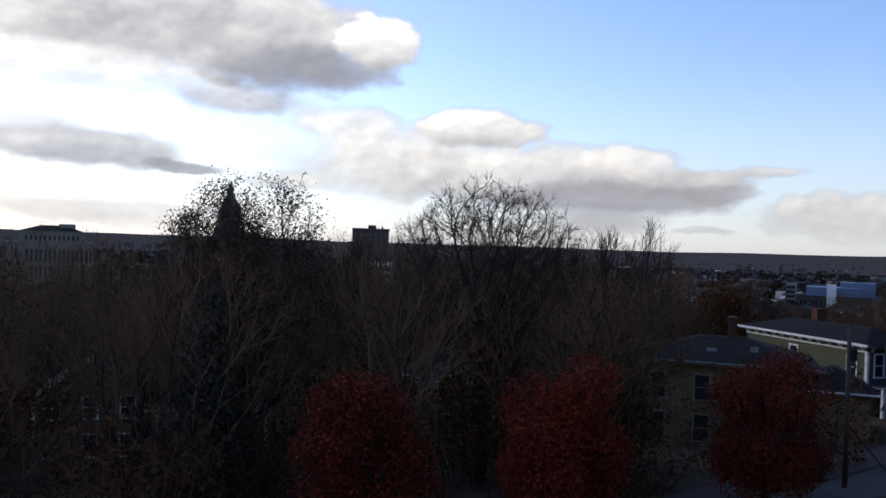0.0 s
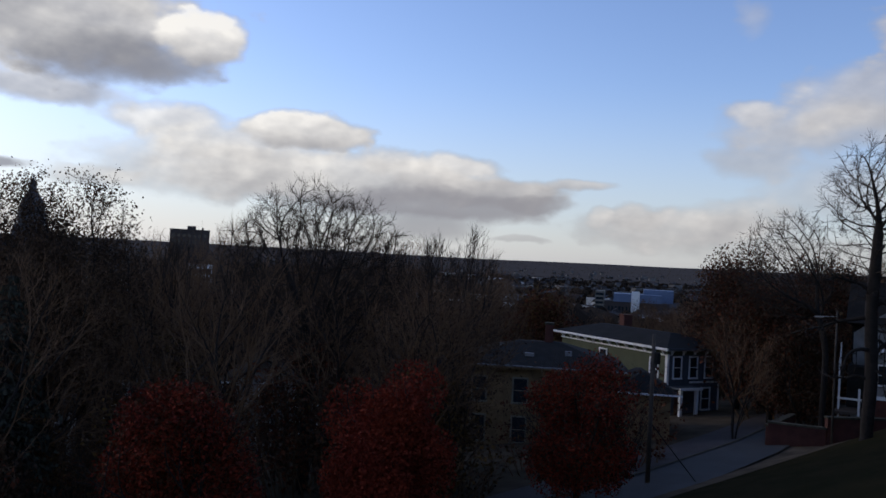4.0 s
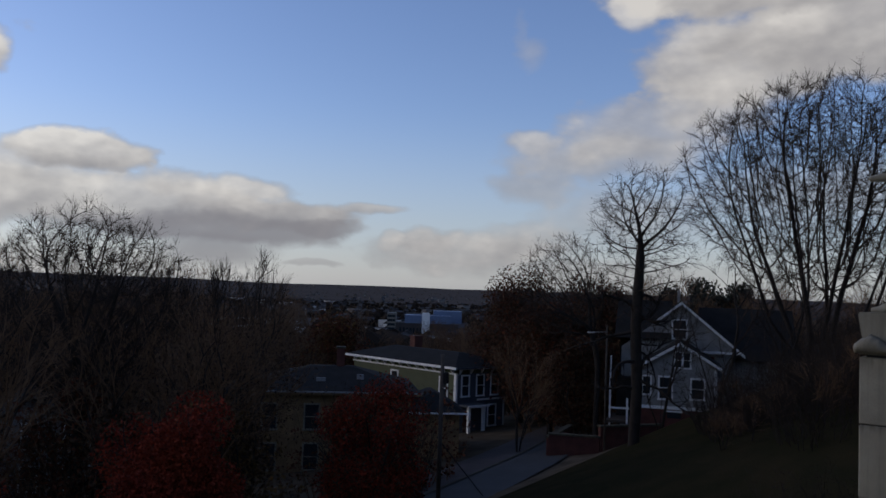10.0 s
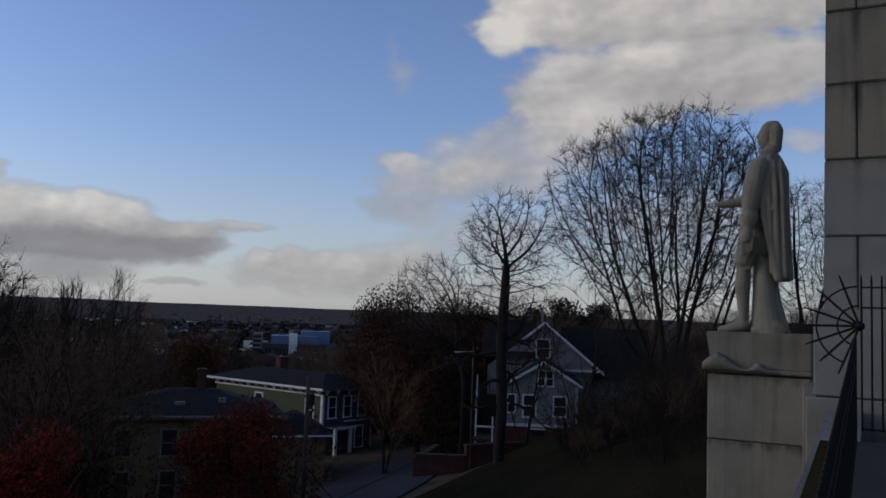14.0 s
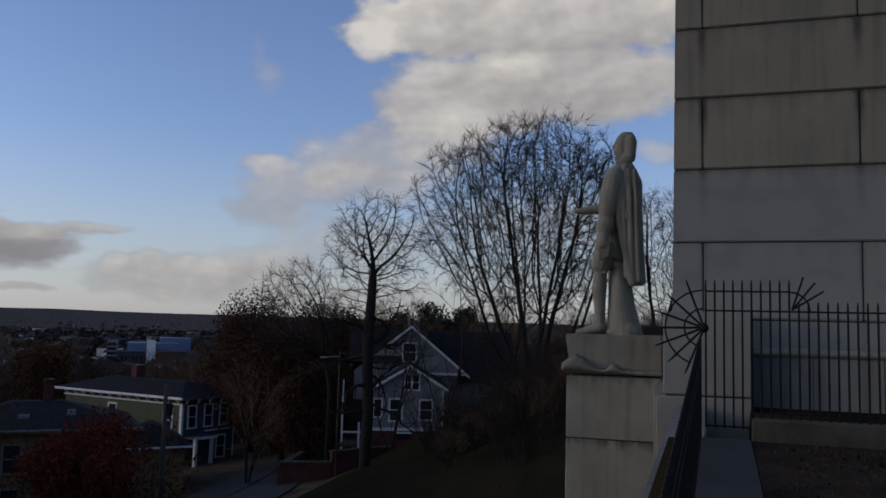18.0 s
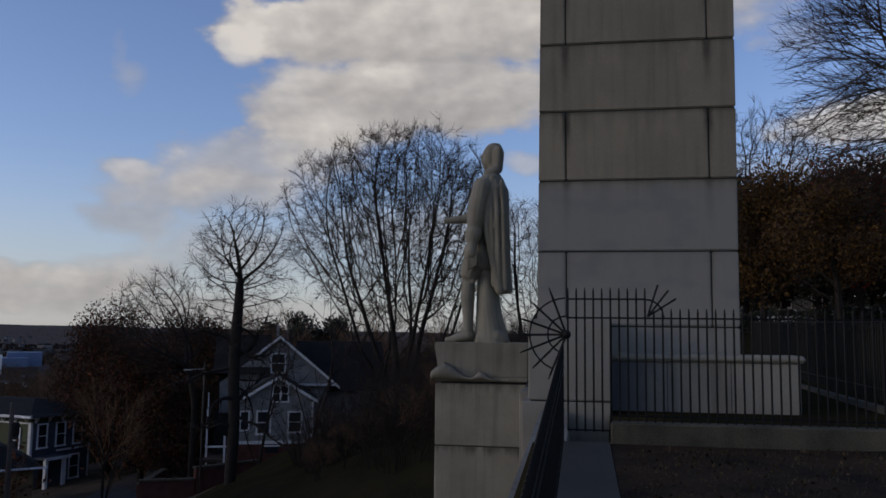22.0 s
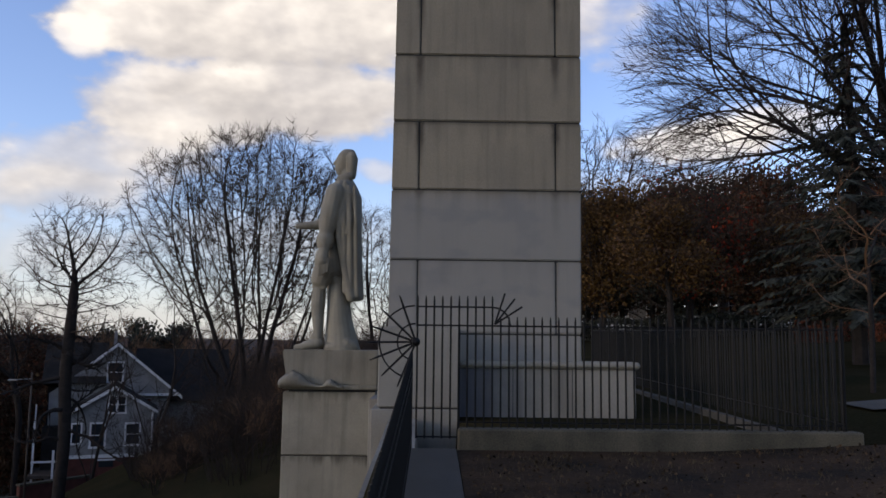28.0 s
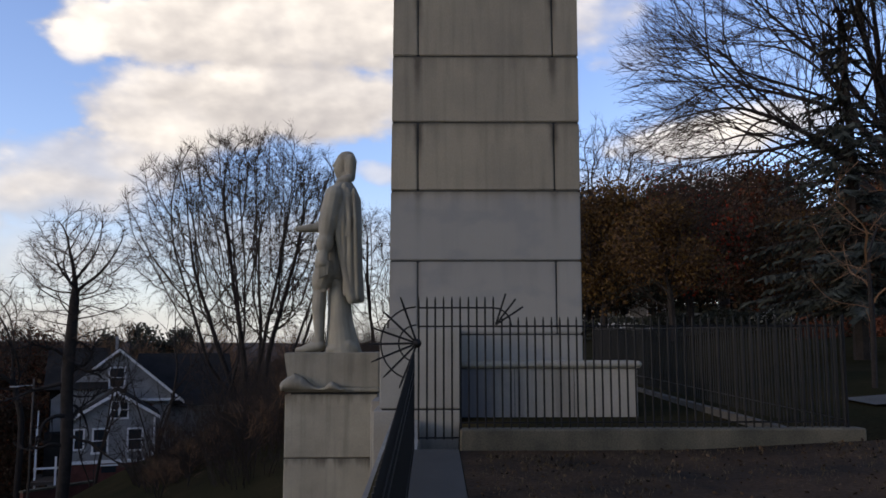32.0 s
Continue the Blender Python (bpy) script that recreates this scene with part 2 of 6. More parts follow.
# ---- materials ----
def material(name, base, rough=0.8, vary=0.25, scale=4.0, fine=40.0, bump=0.3, metal=0.0, second=None, island=False, obj=0.0, streak=0.0, spec=0.3):
    """A surface with two scales of colour variation and fine relief, in metres."""
    m = bpy.data.materials.new(name)
    m.use_nodes = True
    n, l = m.node_tree.nodes, m.node_tree.links
    b = n["Principled BSDF"]
    b.inputs["Roughness"].default_value, b.inputs["Metallic"].default_value = rough, metal
    b.inputs["Specular IOR Level"].default_value = spec
    co = n.new("ShaderNodeTexCoord")
    src = co.outputs["Object"]
    n1, n2 = n.new("ShaderNodeTexNoise"), n.new("ShaderNodeTexNoise")
    n1.inputs["Scale"].default_value, n1.inputs["Detail"].default_value = scale, 6
    n2.inputs["Scale"].default_value, n2.inputs["Detail"].default_value = fine, 4
    l.new(src, n1.inputs["Vector"]), l.new(src, n2.inputs["Vector"])
    second = second or tuple(c * (1 - vary) for c in base)
    mix = n.new("ShaderNodeMix")
    mix.data_type = "RGBA"
    ramp = n.new("ShaderNodeMapRange")
    ramp.inputs[1].default_value, ramp.inputs[2].default_value = 0.35, 0.68
    l.new(n1.outputs["Fac"], ramp.inputs[0]), l.new(ramp.outputs[0], mix.inputs[0])
    mix.inputs[6].default_value, mix.inputs[7].default_value = (*base, 1), (*second, 1)
    hsv = n.new("ShaderNodeHueSaturation")
    l.new(mix.outputs[2], hsv.inputs["Color"])
    val = n.new("ShaderNodeMapRange")
    val.inputs[1].default_value, val.inputs[2].default_value = 0.3, 0.7
    val.inputs[3].default_value, val.inputs[4].default_value = 1 - vary * 0.6, 1 + vary * 0.6
    l.new(n2.outputs["Fac"], val.inputs[0])
    out = val.outputs[0]
    if island or obj:
        rnd = n.new("ShaderNodeNewGeometry").outputs["Random Per Island"] if island else n.new("ShaderNodeObjectInfo").outputs["Random"]
        k = n.new("ShaderNodeMapRange")
        amount = obj or 0.5
        k.inputs[3].default_value, k.inputs[4].default_value = 1 - amount, 1 + amount
        l.new(rnd, k.inputs[0])
        mu = n.new("ShaderNodeMath")
        mu.operation = "MULTIPLY"
        l.new(out, mu.inputs[0]), l.new(k.outputs[0], mu.inputs[1])
        out = mu.outputs[0]
    if streak:
        mp = n.new("ShaderNodeMapping")
        mp.inputs["Scale"].default_value = (2.6, 2.6, 0.16)
        l.new(co.outputs["Object"], mp.inputs[0])
        n3 = n.new("ShaderNodeTexNoise")
        n3.inputs["Scale"].default_value, n3.inputs["Detail"].default_value = 2.2, 5
        l.new(mp.outputs[0], n3.inputs["Vector"])
        k3 = n.new("ShaderNodeMapRange")
        k3.inputs[1].default_value, k3.inputs[2].default_value, k3.inputs[3].default_value, k3.inputs[4].default_value = 0.5, 0.72, 1.0, 1 - streak
        l.new(n3.outputs["Fac"], k3.inputs[0])
        m3 = n.new("ShaderNodeMath")
        m3.operation = "MULTIPLY"
        l.new(out, m3.inputs[0]), l.new(k3.outputs[0], m3.inputs[1])
        out = m3.outputs[0]
    l.new(out, hsv.inputs["Value"])
    l.new(hsv.outputs[0], b.inputs["Base Color"])
    if bump:
        bp = n.new("ShaderNodeBump")
        bp.inputs["Strength"].default_value, bp.inputs["Distance"].default_value = bump, 0.02
        l.new(n2.outputs["Fac"], bp.inputs["Height"]), l.new(bp.outputs[0], b.inputs["Normal"])
    return m


def glass(name, tint=(0.02, 0.025, 0.03)):
    m = bpy.data.materials.new(name)
    m.use_nodes = True
    b = m.node_tree.nodes["Principled BSDF"]
    b.inputs["Base Color"].default_value, b.inputs["Roughness"].default_value = (*tint, 1), 0.06
    b.inputs["Specular IOR Level"].default_value = 0.5
    return m


M_GRANITE = material("granite", (0.25, 0.228, 0.185), 0.75, 0.22, 0.7, 60, 0.15, streak=0.32, obj=0.05, second=(0.185, 0.168, 0.135))
M_GRANITE_PALE = material("pale_granite", (0.258, 0.236, 0.180), 0.8, 0.2, 1.3, 70, 0.2, second=(0.195, 0.175, 0.134), streak=0.28)
M_JOINT = material("stained_joint", (0.03, 0.03, 0.028), 0.9, 0.3, 3, 40, 0.2)
M_IRON = material("black_iron", (0.008, 0.0075, 0.007), 0.55, 0.4, 6, 60, 0.2, spec=0.18)
M_GRASS = material("dry_lawn", (0.020, 0.019, 0.010), 0.95, 0.5, 0.6, 25, 0.8, second=(0.030, 0.024, 0.013), spec=0.0)
M_SOIL = material("leaf_litter", (0.052, 0.030, 0.015), 0.95, 0.6, 1.4, 22, 1.0, second=(0.016, 0.011, 0.007), spec=0.1)
M_WOODS = material("wooded_ground", (0.110, 0.082, 0.056), 0.95, 0.5, 0.02, 0.6, 0.6, second=(0.058, 0.048, 0.034), spec=0.0)
M_CONCRETE = material("weathered_concrete", (0.100, 0.085, 0.056), 0.9, 0.45, 1.8, 50, 0.4, second=(0.046, 0.042, 0.028), streak=0.25)
M_WALK = material("concrete_walk", (0.066, 0.061, 0.050), 0.9, 0.25, 1.1, 60, 0.3)
M_ASPHALT = material("asphalt", (0.052, 0.050, 0.047), 0.85, 0.25, 0.5, 30, 0.3)
M_PAVE = material("brick_pavement", (0.060, 0.048, 0.044), 0.9, 0.3, 0.8, 20, 0.3)
M_BARK = material("grey_bark", (0.027, 0.022, 0.019), 0.9, 0.4, 3, 25, 0.6, spec=0.15)
M_TWIG = material("twig_bark", (0.040, 0.030, 0.024), 0.9, 0.3, 2, 20, 0.0, spec=0.1)
M_WHITE = material("white_paint", (0.72, 0.71, 0.69), 0.6, 0.12, 2, 30, 0.1)
M_GREYSIDING = material("grey_siding", (0.255, 0.25, 0.245), 0.75, 0.3, 1.2, 20, 0.15)
M_GREEN = material("olive_siding", (0.064, 0.074, 0.037), 0.7, 0.15, 1.0, 20, 0.15)
M_BLUEGREY = material("slate_blue_siding", (0.075, 0.082, 0.095), 0.7, 0.15, 1.0, 20, 0.15)
M_TAN = material("tan_masonry", (0.25, 0.158, 0.075), 0.85, 0.35, 1.3, 15, 0.4, second=(0.155, 0.10, 0.05))
M_SLATE = material("slate_roof", (0.022, 0.021, 0.020), 0.9, 0.3, 1.2, 12, 0.4, obj=0.15, spec=0.1)
M_BRICK = material("red_brick", (0.10, 0.035, 0.026), 0.85, 0.35, 1.5, 20, 0.4)
M_GLASS = glass("window_glass")
M_STRAW = material("withered_grass", (0.105, 0.078, 0.040), 0.9, 0.4, 2, 12, 0.0, island=True, spec=0.1)
# copy of twig_bark, its colour lightened to brighten the woods of the slope
M_TWIG_LIGHTENED = material("lightened_twig_bark", (0.150, 0.088, 0.050), 0.9, 0.3, 2, 20, 0.0, spec=0.1)
M_BRUSH = material("brush_stems", (0.038, 0.029, 0.023), 0.9, 0.3, 2, 20, 0.0, spec=0.1)
M_RED = material("red_leaves", (0.220, 0.032, 0.013), 0.8, 0.5, 0.5, 8, 0.0, second=(0.125, 0.017, 0.010), island=True, spec=0.1)
M_RUST = material("rust_leaves", (0.105, 0.033, 0.014), 0.8, 0.5, 0.5, 8, 0.0, second=(0.044, 0.014, 0.008), island=True, spec=0.1)
M_OCHRE = material("ochre_leaves", (0.110, 0.060, 0.017), 0.8, 0.5, 0.4, 8, 0.0, second=(0.056, 0.033, 0.013), island=True, spec=0.1)
M_DRY = material("dry_leaves", (0.080, 0.048, 0.029), 0.85, 0.5, 0.5, 8, 0.0, island=True, spec=0.1)
M_NEEDLE = material("dark_needles", (0.052, 0.054, 0.040), 0.85, 0.4, 1.0, 8, 0.0, island=True, spec=0.1)
M_LITTER = material("fallen_leaf", (0.055, 0.036, 0.021), 0.85, 0.5, 1.0, 9, 0.0, island=True, obj=0.9, spec=0.1)
M_WOOD = material("weathered_pole", (0.075, 0.060, 0.048), 0.85, 0.3, 2, 20, 0.3)

M_HAZY_RIDGE = material("ridge_woods", (0.03, 0.028, 0.03), 0.95, 0.3, 0.01, 0.1, 0.0, spec=0.0)
# faint bluish emission stands in for the haze before the far ridge
rb = M_HAZY_RIDGE.node_tree.nodes["Principled BSDF"]
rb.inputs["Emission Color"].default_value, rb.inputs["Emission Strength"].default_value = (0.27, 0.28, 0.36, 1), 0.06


def stained_granite(joints):
    """Pale granite with dark drips that hang below the given joints."""
    m = material("stained_granite", (0.275, 0.252, 0.195), 0.8, 0.2, 1.3, 70, 0.2, second=(0.208, 0.188, 0.145), streak=0.28)
    n, l = m.node_tree.nodes, m.node_tree.links
    b = n["Principled BSDF"]
    base = b.inputs["Base Color"].links[0].from_socket
    co = n.new("ShaderNodeTexCoord")
    sp = n.new("ShaderNodeSeparateXYZ")
    l.new(co.outputs["Object"], sp.inputs[0])
    mp = n.new("ShaderNodeMapping")
    mp.inputs["Scale"].default_value = (7.0, 1.0, 0.5)
    l.new(co.outputs["Object"], mp.inputs[0])
    t = n.new("ShaderNodeTexNoise")
    t.inputs["Scale"].default_value, t.inputs["Detail"].default_value = 1.0, 5.0
    l.new(mp.outputs[0], t.inputs["Vector"])
    for z0, reach, power in joints:
        down = n.new("ShaderNodeMapRange")          # 1 at the joint, 0 at the drips' lowest reach, 0 above
        l.new(sp.outputs[2], down.inputs[0])
        down.inputs[1].default_value, down.inputs[2].default_value = z0 - reach, z0
        below = n.new("ShaderNodeMath")
        below.operation = "LESS_THAN"
        l.new(sp.outputs[2], below.inputs[0])
        below.inputs[1].default_value = z0 + 0.002
        k = n.new("ShaderNodeMath")
        k.operation = "MULTIPLY_ADD"
        l.new(t.outputs["Fac"], k.inputs[0])
        k.inputs[1].default_value = 2.6
        l.new(down.outputs[0], k.inputs[2])
        r = n.new("ShaderNodeMapRange")
        r.interpolation_type = "SMOOTHSTEP"
        l.new(k.outputs[0], r.inputs[0])
        r.inputs[1].default_value, r.inputs[2].default_value, r.inputs[4].default_value = 1.75, 2.7, power
        f = n.new("ShaderNodeMath")
        f.operation = "MULTIPLY"
        l.new(r.outputs[0], f.inputs[0])
        l.new(below.outputs[0], f.inputs[1])
        mx = n.new("ShaderNodeMix")
        mx.data_type = "RGBA"
        l.new(f.outputs[0], mx.inputs[0])
        l.new(base, mx.inputs[6])
        mx.inputs[7].default_value = (0.05, 0.042, 0.03, 1)
        base = mx.outputs[2]
    l.new(base, b.inputs["Base Color"])
    return m


M_STAINED = stained_granite(((-0.655, 0.34, 0.8), (0.76, 0.30, 0.45)))


def pier_granite():
    """Granite ashlar with dark water stains below the joints and paler, cleaned courses near the foot."""
    m = material("pier_granite", (0.245, 0.206, 0.142), 0.78, 0.2, 0.8, 55, 0.15, second=(0.200, 0.170, 0.121), streak=0.22)
    n, l = m.node_tree.nodes, m.node_tree.links
    b = n["Principled BSDF"]
    base = b.inputs["Base Color"].links[0].from_socket

    def op(kind, a, c=None):
        k = n.new("ShaderNodeMath")
        k.operation = kind
        for i, v in enumerate((a, c)):
            if v is None:
                continue
            if isinstance(v, (int, float)):
                k.inputs[i].default_value = v
            else:
                l.new(v, k.inputs[i])
        return k.outputs[0]

    def ramp(v, lo, hi, a=0.0, c=1.0):
        k = n.new("ShaderNodeMapRange")
        k.interpolation_type = "SMOOTHSTEP"
        l.new(v, k.inputs[0])
        for i, x in enumerate((lo, hi, a, c)):
            k.inputs[i + 1].default_value = x
        return k.outputs[0]

    def cloudy(scale, sx=1.0, sz=1.0, detail=6):
        co = n.new("ShaderNodeTexCoord")
        mp = n.new("ShaderNodeMapping")
        mp.inputs["Scale"].default_value = (sx, 1.0, sz)
        l.new(co.outputs["Object"], mp.inputs[0])
        t = n.new("ShaderNodeTexNoise")
        t.inputs["Scale"].default_value, t.inputs["Detail"].default_value = scale, detail
        l.new(mp.outputs[0], t.inputs["Vector"])
        return t.outputs["Fac"]

    co = n.new("ShaderNodeTexCoord")
    sp = n.new("ShaderNodeSeparateXYZ")
    l.new(co.outputs["Object"], sp.inputs[0])
    x, z = sp.outputs[0], sp.outputs[2]
    level = op("FRACT", op("DIVIDE", op("SUBTRACT", z, 3.49), 1.386))
    columns = cloudy(1.0, 4.0, 0.25)
    # drips hanging from each joint, longer where the columns of noise are strong
    drip = ramp(op("ADD", level, op("MULTIPLY", op("SUBTRACT", columns, 0.5), 1.5)), 0.72, 1.12)
    high = ramp(z, 4.6, 5.0)
    side = op("MINIMUM", op("ABSOLUTE", op("SUBTRACT", x, -0.596)), op("ABSOLUTE", op("SUBTRACT", x, 2.12)))
    seep = op("MULTIPLY", ramp(op("ADD", side, op("MULTIPLY", op("SUBTRACT", cloudy(3.0), 0.5), 0.12)), 0.13, 0.0), ramp(level, 0.15, 0.95))
    rim = ramp(level, 0.93, 1.0)
    stain = op("MINIMUM", op("ADD", op("ADD", op("MULTIPLY", drip, 0.24), op("MULTIPLY", seep, 0.8)), op("MULTIPLY", rim, 0.4)), 0.85)
    stain = op("MULTIPLY", stain, op("ADD", 0.35, op("MULTIPLY", high, 0.65)))
    blotch = ramp(cloudy(1.6, 0.7, 1.2, 8), 0.5, 0.66)
    low = op("SUBTRACT", 1.0, high)

    def mix(f, a, c):
        k = n.new("ShaderNodeMix")
        k.data_type = "RGBA"
        l.new(f, k.inputs[0]), l.new(a, k.inputs[6])
        k.inputs[7].default_value = (*c, 1)
        return k.outputs[2]

    col = mix(op("MULTIPLY", low, 0.75), base, (0.235, 0.223, 0.197))
    col = mix(op("MULTIPLY", op("MULTIPLY", low, blotch), 0.5), col, (0.175, 0.168, 0.155))
    col = mix(stain, col, (0.055, 0.044, 0.030))
    l.new(col, b.inputs["Base Color"])
    return m


M_PIER = pier_granite()


def blue_end_granite():
    """Granite that turns dark blue-grey towards its western end, fading along the wall."""
    m = material("blue_end_granite", (0.25, 0.228, 0.185), 0.75, 0.22, 0.7, 60, 0.15, streak=0.32, second=(0.185, 0.168, 0.135))
    n, l = m.node_tree.nodes, m.node_tree.links
    b = n["Principled BSDF"]
    base = b.inputs["Base Color"].links[0].from_socket
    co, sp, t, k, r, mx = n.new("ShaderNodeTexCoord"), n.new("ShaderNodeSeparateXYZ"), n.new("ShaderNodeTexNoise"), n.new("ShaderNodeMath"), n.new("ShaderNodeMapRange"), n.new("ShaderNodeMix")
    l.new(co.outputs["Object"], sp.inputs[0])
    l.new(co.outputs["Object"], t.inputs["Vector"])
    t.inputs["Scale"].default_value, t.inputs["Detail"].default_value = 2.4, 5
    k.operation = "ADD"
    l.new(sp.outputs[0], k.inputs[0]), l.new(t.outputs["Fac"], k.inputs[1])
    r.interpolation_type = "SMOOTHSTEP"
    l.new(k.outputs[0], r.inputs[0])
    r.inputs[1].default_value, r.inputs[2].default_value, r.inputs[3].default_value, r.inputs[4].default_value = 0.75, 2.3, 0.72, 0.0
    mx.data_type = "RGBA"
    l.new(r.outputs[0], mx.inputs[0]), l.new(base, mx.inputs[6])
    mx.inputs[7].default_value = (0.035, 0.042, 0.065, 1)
    l.new(mx.outputs[2], b.inputs["Base Color"])
    return m


M_BLUE_END = blue_end_granite()


# ---- mesh helpers ----
def mesh_object(name, verts, faces, mat, parent=None, label="", smooth=False):
    me = bpy.data.meshes.new(name)
    me.from_pydata([tuple(v) for v in verts], [], faces)
    me.update()
    if mat:
        me.materials.append(mat)
    if smooth:
        me.polygons.foreach_set("use_smooth", [True] * len(me.polygons))
    ob = new(name, me)
    if parent:
        ob.parent = parent
    return tagged(ob, label)


def part(name, bm, mat, parent=None, label="", smooth=False):
    me = bpy.data.meshes.new(name)
    bm.normal_update()
    bm.to_mesh(me)
    bm.free()
    me.materials.append(mat)
    if smooth:
        me.polygons.foreach_set("use_smooth", [True] * len(me.polygons))
    ob = new(name, me)
    if parent:
        ob.parent = parent
    return tagged(ob, label)


def empty(name, m, label, category, group="", kind=""):
    e = new(name)
    e.matrix_world = m
    return tagged(e, label, category, group, kind)


def box(bm, x0, x1, y0, y1, z0, z1, bevel=0.0):
    vs = [bm.verts.new((x, y, z)) for z in (z0, z1) for y in (y0, y1) for x in (x0, x1)]
    fs = [bm.faces.new([vs[i] for i in q]) for q in ((0, 2, 3, 1), (4, 5, 7, 6), (0, 1, 5, 4), (2, 6, 7, 3), (0, 4, 6, 2), (1, 3, 7, 5))]
    if bevel:
        bmesh.ops.bevel(bm, geom=list({e for f in fs for e in f.edges}), offset=bevel, segments=1, affect="EDGES")
    return vs


def boxpart(name, dims, mat, parent=None, label="", bevel=0.0):
    bm = bmesh.new()
    box(bm, *dims, bevel=bevel)
    return part(name, bm, mat, parent, label)


def prism(bm, pts, axis, a, b):
    """A polygon given in the two other axes, drawn out along axis from a to b."""
    def put(p, q):
        return (q, *p) if axis == 0 else (p[0], q, p[1]) if axis == 1 else (*p, q)
    lo, hi = [bm.verts.new(put(p, a)) for p in pts], [bm.verts.new(put(p, b)) for p in pts]
    n = len(pts)
    bm.faces.new(lo), bm.faces.new(hi[::-1])
    for i in range(n):
        bm.faces.new((lo[i], hi[i], hi[(i + 1) % n], lo[(i + 1) % n]))
    bmesh.ops.recalc_face_normals(bm, faces=bm.faces)


def tube(pts, radii, sides, verts, faces, cap=True):
    """Adds a tapered tube through pts to the lists."""
    base = len(verts)
    n = len(pts)
    for i, (p, r) in enumerate(zip(pts, radii)):
        d = (pts[min(i + 1, n - 1)] - pts[max(i - 1, 0)])
        d = d.normalized() if d.length > 1e-9 else Vector((0, 0, 1))
        a = d.orthogonal().normalized() if i == 0 else (a - d * a.dot(d)).normalized()
        b = d.cross(a)
        for k in range(sides):
            w = 2 * math.pi * k / sides
            verts.append(p + (a * math.cos(w) + b * math.sin(w)) * r)
    for i in range(n - 1):
        for k in range(sides):
            k2 = (k + 1) % sides
            faces.append((base + i * sides + k, base + i * sides + k2, base + (i + 1) * sides + k2, base + (i + 1) * sides + k))
    if cap:
        faces.append(tuple(base + k for k in reversed(range(sides))))
        faces.append(tuple(base + (n - 1) * sides + k for k in range(sides)))


def rod(name, p, q, r, mat, parent=None, sides=6, r2=None, label=""):
    v, f = [], []
    tube([Vector(p), Vector(q)], [r, r if r2 is None else r2], sides, v, f)
    return mesh_object(name, v, f, mat, parent, label, smooth=sides > 7)


# ---- ground ----
US = (0.0, 1.0, 10.0, 24.0, 34.0, 43.0, 60.0, 120.0, 300.0, 700.0, 2400.0, 4900.0)
ZS = (-4.2, -4.5, -6.5, -9.3, -10.8, -11.9, -14.5, -22.0, -35.0, -40.0, -40.0, 16.0)


def slope(y):
    """Height of the sloping terrace at its western edge."""
    return 0.0445 * min(max(y, -6.0), 12.0) + 0.012 * min(max(y - 12.0, 0.0), 60.0)


def ground_z(x, y):
    u = -x
    if x < 0.14 and u < 0.95 and 11.45 < y < 26:
        return -0.8
    if u < 0.95:
        r = max(0.0, x - 3.0)
        far = max(0.0, y - 12.0)
        if 0.14 < x < 4.9 and 11.46 < y < 24:  # the fenced plot lies a little lower
            return slope(y) - 0.10 + 0.010 * min(far, 60.0)
        return slope(y) + 0.05 * min(r, 60.0) + 0.016 * min(far, 60.0) + 0.06 * min(max(far - 65.0, 0.0), 90.0)
    r = math.hypot(x, y)
    z = float(np.interp(u, US, ZS)) + 0.03 * (min(max(y, -20), 90) - 20) * max(0.0, 1 - max(0.0, u - 60) / 200)
    if y > 24 and u < 24:                      # north of the monument the park bank falls gently
        w = min(1.0, (y - 24) / 12.0)
        top = slope(y)
        bend = float(np.interp(y, (24, 38, 50), (0.5, 0.5, 1.0)))
        z = z + (top + (z - top) * (u / 24.0) ** bend - z) * w
    if r > 2600:
        z = max(z, -40 + (r - 2600) / 2200 * 58)
    if r > 400:
        z += 2.5 * noise.noise((x / 500, y / 500, 3.0)) * min(1.0, (r - 400) / 600) * (3.0 if r > 3200 else 1.0)
    return z


def grid_lines(marks):
    out = []
    for (a, n), (b, _) in zip(marks, marks[1:]):
        out += [a + (b - a) * i / n for i in range(n)]
    return out + [marks[-1][0]]


gx = grid_lines([(-4950, 22), (-1200, 22), (-240, 24), (-60, 30), (-1.15, 1), (-0.93, 1), (0.10, 1), (0.16, 9), (14, 16), (80, 10), (400, 6), (1600, 1)])
gy = grid_lines([(-3000, 8), (-400, 14), (-20, 16), (11.42, 1), (11.47, 30), (90, 26), (350, 20), (1500, 24), (4950, 1)])
gv = [(x, y, ground_z(x, y)) for y in gy for x in gx]
nx = len(gx)
gf = [(j * nx + i, j * nx + i + 1, (j + 1) * nx + i + 1, (j + 1) * nx + i) for j in range(len(gy) - 1) for i in range(nx - 1)]
ground = mesh_object("ground", gv, gf, M_WOODS, smooth=True)
tagged(ground, "dark wooded hillside and valley floor sloping away", "ground", kind="structure")
ground.data.materials.append(M_GRASS)
ground.data.materials.append(M_HAZY_RIDGE)
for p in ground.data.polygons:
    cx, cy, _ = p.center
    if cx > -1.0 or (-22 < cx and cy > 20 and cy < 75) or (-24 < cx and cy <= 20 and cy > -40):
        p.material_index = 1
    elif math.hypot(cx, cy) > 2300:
        # far ground shares the ridge's painted haze
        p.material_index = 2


# ---- trees ----


